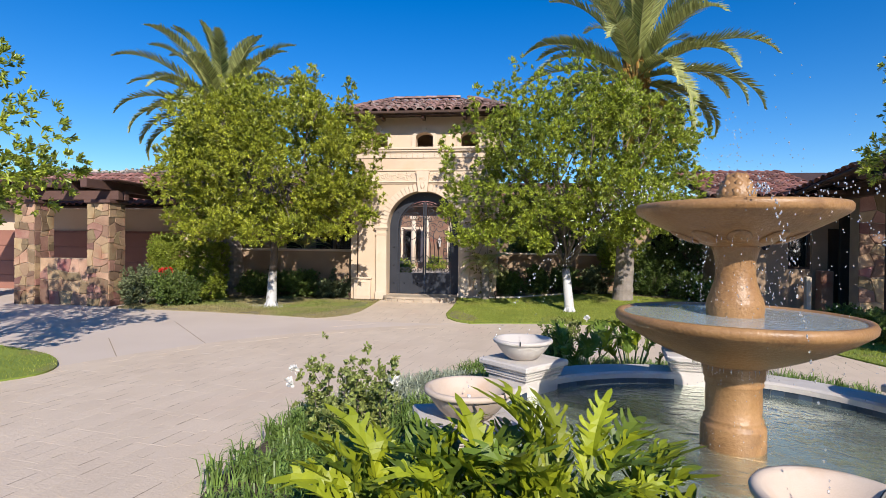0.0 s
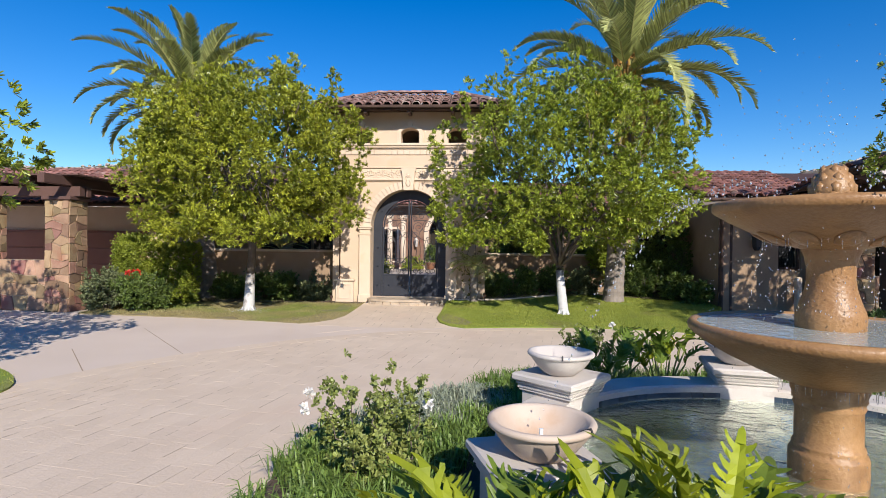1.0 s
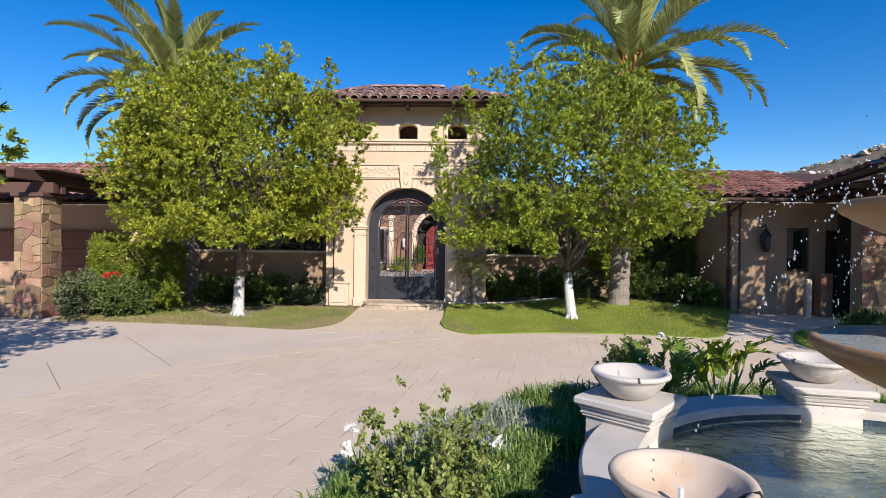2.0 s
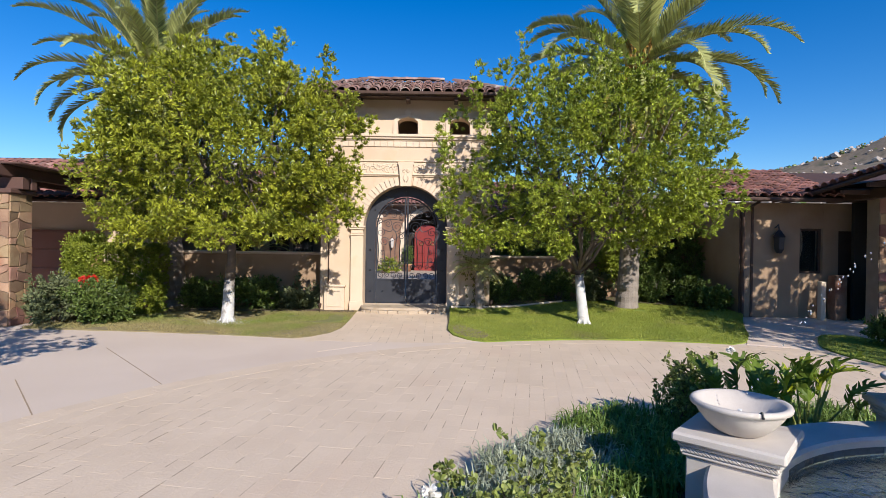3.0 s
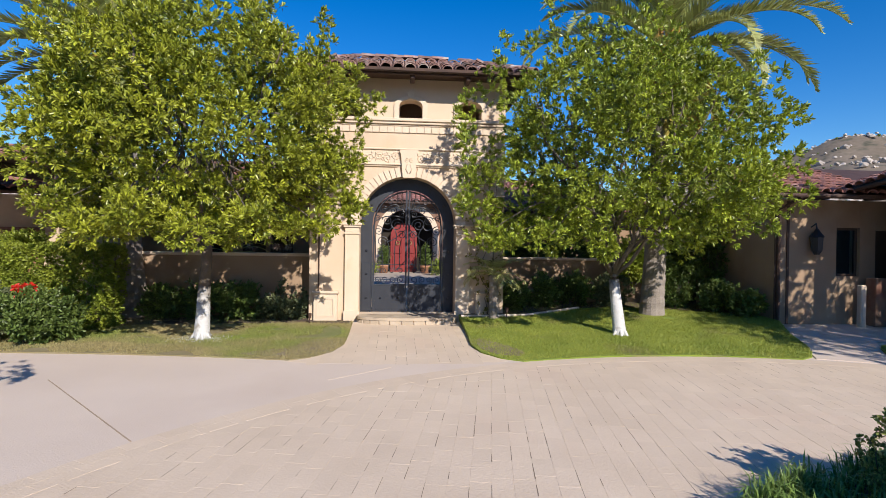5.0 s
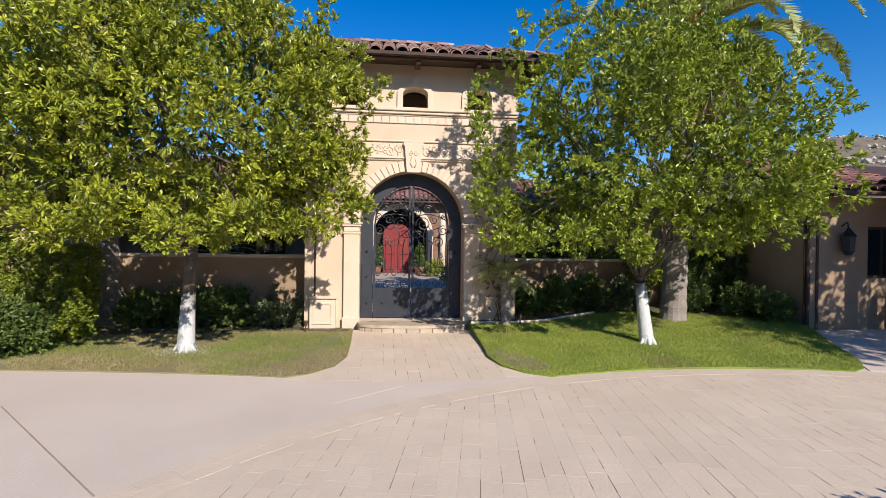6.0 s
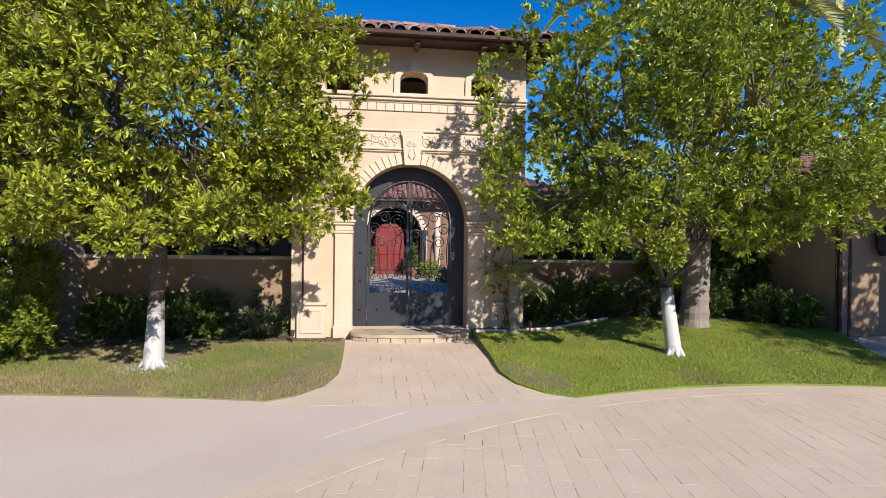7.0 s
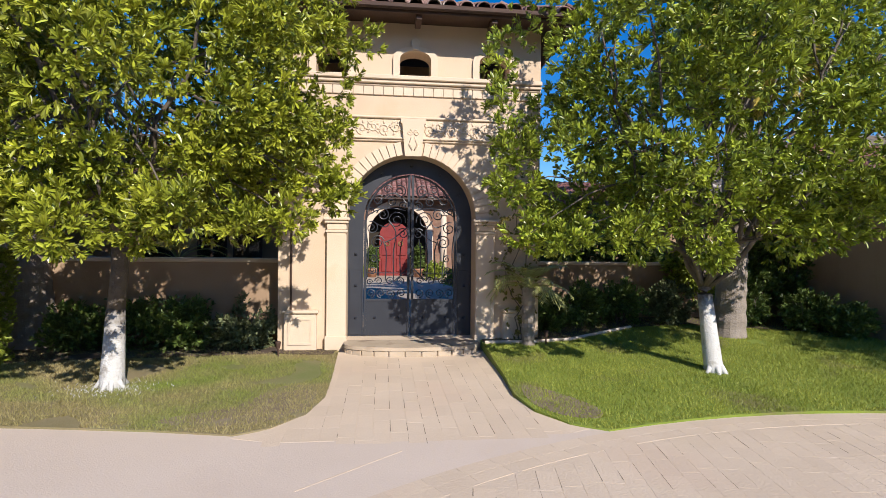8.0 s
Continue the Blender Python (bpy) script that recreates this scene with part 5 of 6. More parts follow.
for k in range(10):
    a = Vector((-10.1, 16.95, 2.9)).lerp(Vector((-13.2, 20.2, 4.5)), k / 10)
    d = (Vector((-13.2, 20.2, 4.5)) - Vector((-10.1, 16.95, 2.9))).normalized()
    side = d.cross(Vector((0, 0, 1))).normalized()
    ob = part("ridge_tile", TILE, ROOF_TILE, roof)
    ob.matrix_basis = Matrix.Translation(a) @ Matrix((side, d, side.cross(d))).transposed().to_4x4() @ Matrix.Diagonal((1.2, 1.2, 1.2, 1))
part("gutter", sweep(bmesh.new(), [(-24.6, 16.9, 2.76), (-10.08, 16.9, 2.76)], 0.05, 8), DARK_WOOD, roof)
part("downpipe", sweep(bmesh.new(), [(-10.8, 16.9, 2.7), (-10.8, 17.54, 2.45), (-10.8, 17.54, -0.2)], 0.035, 8), STUCCO, garage)
lamp = thing("wall_lantern", "dark iron wall lantern under the eave", "lantern", (-10.4, 17.3, 1.7))
part("lantern_body", lathe(bmesh.new(), [(0.07, 1.42), (0.13, 1.8), (0.17, 1.82), (0.04, 1.98)], -10.3, 16.98, 6), GLASS, lamp)
part("frame", lathe(bmesh.new(), [(0.06, 1.36), (0.08, 1.40), (0.08, 1.415), (0.02, 1.42)], -10.3, 16.98, 6), IRON, lamp)
for k in range(6):
    a = k * math.pi / 3
    part("bar", sweep(bmesh.new(), [(-10.3 + 0.072 * math.cos(a), 16.98 + 0.072 * math.sin(a), 1.4), (-10.3 + 0.135 * math.cos(a), 16.98 + 0.135 * math.sin(a), 1.81)], 0.009, 4), IRON, lamp)
part("cap", lathe(bmesh.new(), [(0.18, 1.822), (0.12, 1.9), (0.03, 2.02)], -10.3, 16.98, 6), IRON, lamp)
part("bracket", sweep(bmesh.new(), [(-10.3, 16.98, 2.0), (-10.4, 17.2, 2.15), (-10.65, 17.597, 2.0)], 0.018, 6), IRON, lamp)

# stone pillars with a timber pergola
stone_rng = random.Random(11)


def rubble(parent, face, u0, u1, z0, z1, plane, size=0.185):
    """Irregular field stones fitted on one face: face 'y' looks to -y, face 'x' looks to +x."""
    nu, nz = max(2, round((u1 - u0) / size)), max(2, round((z1 - z0) / size))
    du, dz = (u1 - u0) / nu, (z1 - z0) / nz
    knot = {}
    for i in range(nu + 1):
        for j in range(nz + 1):
            wob = 0.34 if 0 < i < nu else 0.0
            knot[i, j] = (u0 + (i + stone_rng.uniform(-wob, wob)) * du, z0 + (j + (stone_rng.uniform(-0.34, 0.34) if 0 < j < nz else 0)) * dz)
    done = set()
    to = (lambda a, b, d: (a, plane - d, b)) if face == "y" else (lambda a, b, d: (plane + d, a, b))
    for j in range(nz):
        for i in range(nu):
            if (i, j) in done:
                continue
            w, h = 1, 1
            if stone_rng.random() < 0.3 and i + 1 < nu and (i + 1, j) not in done:
                w = 2
            elif stone_rng.random() < 0.3 and j + 1 < nz:
                h = 2
            done.update((i + a, j + b) for a in range(w) for b in range(h))
            ring = [knot[i + a, j] for a in range(w + 1)] + [knot[i + w, j + b] for b in range(1, h + 1)] + [knot[i + a, j + h] for a in range(w - 1, -1, -1)] + [knot[i, j + b] for b in range(h - 1, 0, -1)]
            cu, cz = sum(p[0] for p in ring) / len(ring), sum(p[1] for p in ring) / len(ring)
            m, out = len(ring), stone_rng.uniform(0.01, 0.035)
            fine = []
            for k in range(m):
                a, b = ring[k], ring[(k + 1) % m]
                fine += [a, ((a[0] + b[0]) / 2 + stone_rng.uniform(-0.012, 0.012), (a[1] + b[1]) / 2 + stone_rng.uniform(-0.012, 0.012))]
            bm = bmesh.new()
            lo = [bm.verts.new(to(cu + (a - cu) * 0.95, cz + (b - cz) * 0.95, 0.0)) for a, b in fine]
            hi = [bm.verts.new(to(cu + (a - cu) * 0.9, cz + (b - cz) * 0.9, out)) for a, b in fine]
            bm.faces.new(hi)
            for k in range(len(fine)):
                bm.faces.new((lo[k], lo[(k + 1) % len(fine)], hi[(k + 1) % len(fine)], hi[k]))
            bmesh.ops.recalc_face_normals(bm, faces=bm.faces)
            part("stone", bm, FIELD_STONE, parent)


def stone_pillar(x0, y0, size, top):
    pillar = thing("stone_pillar", "square pillar of reddish-brown field stone", "pillar", (x0 + size / 2, y0 + size / 2, -0.2), "stone pillars of the pergola")
    part("core", new_box(x0, y0, -0.35, x0 + size, y0 + size, top), MORTAR, pillar)
    rubble(pillar, "y", x0 - 0.01, x0 + size + 0.01, -0.2, top, y0)
    rubble(pillar, "x", y0 - 0.01, y0 + size, -0.2, top, x0 + size)
    part("cap", new_box(x0 - 0.08, y0 - 0.08, top + 0.003, x0 + size + 0.08, y0 + size + 0.08, top + 0.1, bevel=0.02), BROWN_PAINT, pillar, "brown timber pad")
    return pillar


stone_pillar(-11.5, 13.3, 0.62, 2.62)
stone_pillar(-13.75, 13.3, 0.62, 2.62)
stone_pillar(-16.3, 13.3, 0.62, 2.62)
low = thing("stone_wall", "low sloping field-stone wall between the pillars", "wall", (-12.2, 13.5, -0.2))
part("core", slab_xz(bmesh.new(), [(-11.53, -0.35), (-11.53, 1.1), (-13.1, 1.1), (-13.1, -0.35)][::-1], 13.45, 13.8), MORTAR, low)
rubble(low, "y", -13.1, -11.54, -0.2, 1.1, 13.45, 0.3)
pergola = thing("pergola", "dark brown timber pergola resting on stone pillars", "pergola", (-13, 14, 2.72))
part("beam", new_box(-17.2, 13.42, 2.725, -10.7, 13.62, 2.98, bevel=0.012), BROWN_PAINT, pergola)
part("beam", new_box(-17.2, 13.68, 2.725, -10.7, 13.84, 2.98, bevel=0.012), BROWN_PAINT, pergola)
for k in range(7):
    x = -17.0 + 1.0 * k
    part("rafter", new_box(x - 0.09, 12.55, 2.985, x + 0.09, 16.9, 3.22, bevel=0.012), BROWN_PAINT, pergola)
for k in range(14):
    part("roof_board", new_box(-17.3, 13.1 + 0.27 * k, 3.223, -10.5, 13.36 + 0.27 * k, 3.26, bevel=0.006), BROWN_PAINT, pergola)
single("gate_pier", new_box(-10.35, 15.6, -0.3, -9.95, 15.95, 1.1, bevel=0.02), SHADE_TAN_STUCCO, "short cream stucco pier behind the shrubs", "pier")
single("planter_wall", new_box(-11.4, 15.65, -0.3, -10.36, 15.9, 0.95, bevel=0.02), SHADE_TAN_STUCCO, "low stucco wall in shade by the pillar", "wall")

# ---- east wing with the porch ----
east = thing("east_wing", "low stucco wing with porch and clay tile roof", "house", (8, 15.6, 0))
part("wall", new_box(5.95, 15.6, -0.3, 7.5, 15.9, 2.85), SHADE_TAN_STUCCO, east)
part("wall", new_box(7.503, 15.6, -0.3, 8.1, 15.9, 1.04), SHADE_TAN_STUCCO, east)
part("wall", new_box(7.503, 15.6, 2.2, 8.1, 15.9, 2.85), SHADE_TAN_STUCCO, east)
part("wall", new_box(8.103, 15.6, -0.3, 8.5, 15.9, 2.85), SHADE_TAN_STUCCO, east)
part("wall", new_box(8.503, 15.6, 2.15, 9.5, 15.9, 2.85), SHADE_TAN_STUCCO, east)
part("wall", new_box(9.503, 15.6, -0.3, 12.5, 15.9, 2.85), SHADE_TAN_STUCCO, east)
part("side_wall", new_box(5.95, 15.903, -0.3, 6.25, 21, 2.85), SHADE_TAN_STUCCO, east)
part("room_back", new_box(6.4, 18.5, -0.3, 12.5, 18.7, 2.85), INSIDE_SHADE, east)
win = part("window", band_xz(bmesh.new(), [(8.1, 1.04), (8.1, 2.2), (7.503, 2.2), (7.503, 1.04), (8.1, 1.04)], [(8.04, 1.1), (8.04, 2.14), (7.56, 2.14), (7.56, 1.1), (8.04, 1.1)], 15.68, 15.75), DARK_WOOD, east)
part("pane", new_box(7.56, 15.71, 1.1, 8.04, 15.72, 2.14), GLASS, win)
part("door", new_box(8.52, 15.75, -0.15, 9.48, 15.8, 2.14), DARK_WOOD, east, "dark porch door")
for k in range(2):
    part("corner_trim", new_box(5.93 + 0.3 * k, 15.575, -0.2, 5.99 + 0.3 * k, 15.597, 2.8), DARK_WOOD, east)
lamp = thing("wall_lantern", "dark iron lantern on the dappled stucco wall", "lantern", (6.85, 15.5, 1.9))
part("lantern_body", lathe(bmesh.new(), [(0.06, 1.55), (0.12, 1.65), (0.14, 1.95), (0.16, 1.97), (0.03, 2.15)], 6.85, 15.42, 6), IRON, lamp)
part("bracket", sweep(bmesh.new(), [(6.85, 15.42, 2.15), (6.85, 15.45, 2.28), (6.85, 15.597, 2.2)], 0.018, 6), IRON, lamp)
# stone-faced bay in front of the porch
bay = thing("stone_bay", "porch bay faced in reddish field stone with deep window", "bay", (9.2, 14.4, -0.2))
for x0, x1, z0, z1 in ((8.55, 9.15, -0.3, 3.1), (9.153, 9.9, -0.3, 0.95), (9.153, 9.9, 2.1, 3.1), (9.903, 12.5, -0.3, 3.1)):
    part("core", new_box(x0, 14.4, z0, x1, 14.75, z1), MORTAR, bay)
rubble(bay, "y", 8.55, 9.15, -0.2, 3.1, 14.4, 0.27)
rubble(bay, "y", 9.16, 9.9, -0.2, 0.95, 14.4, 0.27)
rubble(bay, "y", 9.91, 10.6, -0.2, 3.1, 14.4, 0.3)
part("room_back", new_box(8.6, 15.2, -0.3, 12.5, 15.3, 3.1), INSIDE_SHADE, bay)
for x, w, top, mat, lab in ((8.12, 0.3, 1.02, FIELD_STONE, "short pier of reddish stone beside the door"), (7.75, 0.14, 0.86, STONE_TRIM, "slim pale post beside the porch")):
    single("porch_pier", new_box(x, 15.15, -0.25, x + w, 15.15 + w, top, bevel=0.02), mat, lab, "pier")
roof = part("roof", plate([(7.45, 12.4, 3.42), (7.45, 16.6, 2.9), (11.5, 16.6, 4.18), (11.5, 12.4, 4.7)], 0.1), DARK_WOOD, east, "low clay tile roof with deep shaded eaves")
part("roof_slope", plate([(5.2, 15.02, 2.93), (12, 15.02, 2.93), (12, 18.2, 4.0), (5.2, 18.2, 4.0)], 0.1), DARK_WOOD, roof)
up = Vector((4.05, 0, 1.28))
tile_field("tile_field", roof, list(tile_places((7.45, 16.6, 2.92), (0, -4.2, 0.52), up, 4.23, up.length)) + list(tile_places((5.2, 15.02, 2.96), (1, 0, 0), (0, 3.18, 1.07), 3.4, 3.4)))
part("gutter", sweep(bmesh.new(), [(7.4, 12.4, 3.36), (7.4, 15.0, 3.04)], 0.05, 8), DARK_WOOD, roof)
part("gutter", sweep(bmesh.new(), [(5.18, 14.97, 2.88), (7.4, 14.97, 2.88)], 0.05, 8), DARK_WOOD, roof)
part("downpipe", sweep(bmesh.new(), [(6.1, 14.97, 2.85), (6.0, 15.54, 2.6), (6.0, 15.54, -0.1)], 0.04, 8), DARK_WOOD, east)
for k in range(3):
    y = 12.7 + 0.75 * k
    z = 3.27 - 0.124 * (y - 12.4)
    part("rafter_tail", new_box(7.5, y - 0.05, z - 0.1, 8.14, y + 0.05, z, bevel=0.01), DARK_WOOD, roof)
part("porch_ceiling", new_box(8.4, 12.45, 3.253, 12.4, 15.597, 3.28), DARK_WOOD, east)
part("porch_post", new_box(8.15, 12.6, -0.25, 8.4, 12.85, 3.25, bevel=0.015), DARK_WOOD, east)
part("porch_beam", new_box(8.15, 12.853, 2.85, 8.4, 15.597, 3.08, bevel=0.015), DARK_WOOD, east)
# long wall and roof behind the lawn
back_wing = thing("north_wing", "shaded stucco wing behind the palm", "house", (5, 18.0, 0))
part("wall", new_box(3.95, 18.0, -0.3, 5.94, 18.3, 2.8), SHADE_TAN_STUCCO, back_wing)
# Near-black sheet on the wall's face, painted shade of a dark opening.
part("niche", new_box(4.5, 17.95, -0.1, 5.4, 17.997, 2.1), INSIDE_SHADE, back_wing)
roof = part("roof", plate([(TX1 + 0.1, 21.0, 2.75), (6.4, 21.0, 2.75), (6.4, 25, 3.9), (TX1 + 0.1, 25, 3.9)], 0.1), DARK_WOOD, back_wing)
tile_field("tile_field", roof, tile_places((TX1 + 0.1, 21.0, 2.77), (1, 0, 0), (0, 4, 1.15), 6.7, 4.2))
part("rear_wall", new_box(TX1 + 0.01, 21.6, -0.3, 6.2, 21.9, 2.65), SHADE_TAN_STUCCO, back_wing)

# ---- shrubs and small plants ----


def shrub(label, centre, radii, count, seed, mat, leaf=0.09, per=9, name="shrub", group="shrubs along the walls", stems=True, floor=-0.9, flowers=None):
    rng = np.random.default_rng(seed)
    ground = centre[2] - radii[2] * 0.95
    plant = thing(name, label, "shrub", (centre[0], centre[1], ground), group)
    if stems:
        bm = bmesh.new()
        for k in range(7):
            a = k * 0.9 + rng.random()
            tip = Vector((centre[0] + radii[0] * 0.6 * math.cos(a), centre[1] + radii[1] * 0.6 * math.sin(a), centre[2] + radii[2] * 0.5))
            sweep(bm, wander((centre[0] + 0.05 * math.cos(a), centre[1] + 0.05 * math.sin(a), ground - 0.05), tip, 0.03, rng, 5), 0.014, 5, 0.004)
        part("stem", bm, BARK, plant)
    part("foliage", scatter_leaves("foliage", crown_spots(centre, radii, count, rng, 0.25, floor, 0.22, seed * 1.7), mat, leaf, leaf * 0.24, per, rng), mat, plant)
    if flowers:
        fmat, places, size, lab = flowers
        for p in places:
            part("blossom", scatter_leaves("blossom", [((p[0], p[1], p[2]), (0.1, -0.3, 0.6))] * 3, fmat, size, size * 0.4, 9, rng, 0.9), fmat, plant, lab)
    return plant


shrub("grey-green rounded shrub beside the stone pillar", (-10.15, 13.75, 0.33), (0.62, 0.5, 0.55), 900, 61, GREY_LEAF, 0.075)
shrub("loose green shrub at the edge of the drive", (-9.35, 13.75, 0.26), (0.72, 0.55, 0.5), 1100, 62, SHRUB_LEAF, 0.075,
      flowers=(RED_LEAF, [(-9.6 + 0.085 * (k % 4), 13.72 + 0.06 * (k % 3), 0.56 + 0.075 * (k // 4) + 0.02 * (k % 2)) for k in range(15)], 0.07, "red flower cluster"))
def hedge(label, x0, x1, y0, y1, z0, z1, count, seed):
    """A clipped block of small leaves, densest at its faces."""
    rng = np.random.default_rng(seed)
    plant = thing("hedge", label, "hedge", ((x0 + x1) / 2, (y0 + y1) / 2, z0))
    bm = bmesh.new()
    for k in range(9):
        x = x0 + (x1 - x0) * (k + 0.5) / 9
        sweep(bm, wander((x, (y0 + y1) / 2, z0 - 0.05), (x + rng.normal(0, 0.1), (y0 + y1) / 2, z1 - 0.15), 0.05, rng, 5), 0.016, 5, 0.006)
    part("stem", bm, BARK, plant)
    spots = []
    for k in range(count):
        p = [rng.uniform(x0, x1), rng.uniform(y0, y1), rng.uniform(z0, z1)]
        face = rng.choice(4, p=(0.5, 0.26, 0.12, 0.12))
        way = ((0, -1, 0.4), (0, -0.1, 1), (-1, 0, 0.4), (1, 0, 0.4))[face]
        bump = 0.09 * noise.noise(Vector(p) * 2.2)
        deep = abs(rng.normal(0, 0.06)) + bump
        if face == 0:
            p[1] = y0 + deep
        elif face == 1:
            p[2] = z1 - deep
        else:
            p[0] = x0 + deep if face == 2 else x1 - deep
        spots.append((tuple(p), way))
    part("foliage", scatter_leaves("foliage", spots, HEDGE_LEAF, 0.065, 0.014, 9, rng, 0.7), HEDGE_LEAF, plant)


hedge("clipped yellow-green hedge in front of the garden wall", -10.9, -8.75, 14.95, 15.7, -0.15, 1.5, 4200, 63)
shrub("clipped topiary dome above the low wall", (-10.75, 15.6, 1.62), (0.5, 0.35, 0.22), 420, 64, HEDGE_LEAF, 0.06, 9, "topiary")
for k, (x, y, r, h, mat) in enumerate(((-5.55, 16.35, 0.5, 0.42, GREY_LEAF), (-6.45, 16.4, 0.55, 0.45, SHRUB_LEAF), (-7.35, 16.45, 0.5, 0.4, SHRUB_LEAF), (-8.2, 16.4, 0.5, 0.38, SHRUB_LEAF),
                                       (-0.05, 16.75, 0.38, 0.34, SHRUB_LEAF), (0.75, 17.2, 0.45, 0.4, SHRUB_LEAF), (1.7, 17.45, 0.45, 0.42, SHRUB_LEAF), (2.75, 17.4, 0.42, 0.42, GREY_LEAF), (4.3, 17.2, 0.42, 0.42, SHRUB_LEAF), (5.2, 16.6, 0.5, 0.4, SHRUB_LEAF), (5.55, 16.0, 0.38, 0.3, SHRUB_LEAF))):
    base = lawn_left_z(x, y) if x < -3 else lawn_right_z(x, y)
    shrub("dark leafy shrub in the mulched bed by the wall", (x, y, base + h * 0.95), (r, r * 0.85, h), 420, 70 + k, mat, 0.085)
for k, (x, y, z0, z1) in enumerate(((5.6, 17.6, 0.2, 2.3), (4.9, 17.7, 0.1, 2.0), (4.25, 17.7, 0.1, 1.7))):
    shrub("dark climbing shrub against the shaded wall", (x, y, (z0 + z1) / 2), (0.4, 0.28, (z1 - z0) / 2), 420, 90 + k, SHRUB_LEAF, 0.09)
for k, (x, y) in enumerate(((6.9, 9.9), (7.0, 11.2), (6.9, 12.0))):
    shrub("low green shrub before the stone bay", (x, y, 0.1), (0.4, 0.45, 0.3), 380, 94 + k, SHRUB_LEAF, 0.07)
# Shrubs added behind the wall to darken the strip above it.
for k, (x, y) in enumerate(((0.6, 19.3), (1.9, 19.4), (3.0, 19.3))):
    shrub("tall dark shrub showing over the low garden wall", (x, y, 1.15), (0.75, 0.5, 1.35), 700, 104 + k, SHRUB_LEAF, 0.1)


def climber(label, stems, seed):
    """Thin wandering stems up a wall with sparse tufts of leaves."""
    rng = np.random.default_rng(seed)
    plant = thing("climbing_vine", label, "vine", stems[0][0])
    spots = []
    for foot, top in stems:
        bm, path = bmesh.new(), wander(foot, top, 0.07, rng, 14)
        sweep(bm, path, 0.012, 5, 0.004)
        part("stem", bm, BARK, plant)
        for p in path[2:]:
            for j in range(3):
                q = p + Vector((rng.normal(0, 0.13), -abs(rng.normal(0, 0.07)) - 0.02, rng.normal(0, 0.13)))
                spots.append((tuple(q), (rng.normal(0, 0.5), -0.6, -0.2)))
    part("foliage", scatter_leaves("foliage", spots, VINE_LEAF, 0.075, 0.02, 6, rng, 0.7), VINE_LEAF, plant)


climber("thin half-dry vine climbing the gatehouse corner", [((-0.75, 16.02, -0.02), (-0.95, 16.12, 3.4)), ((-0.7, 16.0, -0.02), (-0.62, 16.1, 4.3)), ((-0.8, 16.02, -0.02), (-1.12, 16.1, 2.2))], 108)
shrub("yellow-green vine spilling over the garden wall", (3.5, 17.75, 1.25), (0.6, 0.28, 0.6), 420, 99, HEDGE_LEAF, 0.12, 7)


def small_palm(label, base, trunk, reach, count, seed, mat):
    rng = np.random.default_rng(seed)
    plant = thing("small_palm", label, "palm tree", base, "small palms")
    base = Vector(base)
    top = base + Vector((0, 0, trunk))
    bm = bmesh.new()
    lathe(bm, [(0.11 * (1.1 if k % 2 else 0.92), base.z - 0.05 + (trunk + 0.05) * k / 14) for k in range(15)], base.x, base.y, 10)
    part("trunk", bm, PALM_BARK, plant)
    for k in range(count):
        a = k * 2.4 + rng.random() * 0.4
        flat = Vector((math.cos(a), math.sin(a), 0))
        side = Vector((-math.sin(a), math.cos(a), 0))
        pts, p, ang = [], top.copy(), rng.uniform(0.2, 1.3)
        for s in range(13):
            pts.append(p.copy())
            p = p + (flat * math.cos(ang) + Vector((0, 0, math.sin(ang)))) * reach / 12
            ang -= 0.13
        bm = bmesh.new()
        sweep(bm, pts, 0.01, 4, 0.003)
        frond = part("frond", bm, FROND_RIB, plant)
        verts, faces = [], []
        for s in range(3, 12):
            for h in (0, 0.5):
                q = pts[s].lerp(pts[s + 1], h)
                d = (pts[s + 1] - pts[s]).normalized()
                for sg in (-1, 1):
                    tip = q + (side * sg + d * 0.8 + Vector((0, 0, 0.1))).normalized() * reach * 0.3 * math.sin(math.pi * (s + 2) / 15) + Vector((0, 0, -0.05))
                    i = len(verts)
                    verts += [tuple(q - d * 0.012), tuple(q + d * 0.012), tuple(tip)]
                    faces.append((i, i + 1, i + 2))
        part("leaf_blade", raw("leaf_blade", verts, faces, mat), mat, frond)


small_palm("short feathery palm beside the gatehouse wall", (-0.72, 15.75, -0.02), 1.0, 0.85, 26, 7, FROND)
small_palm("young palm with yellow-green fronds behind the wall", (-7.35, 18.4, -0.2), 1.5, 1.1, 14, 9, OLD_FROND)


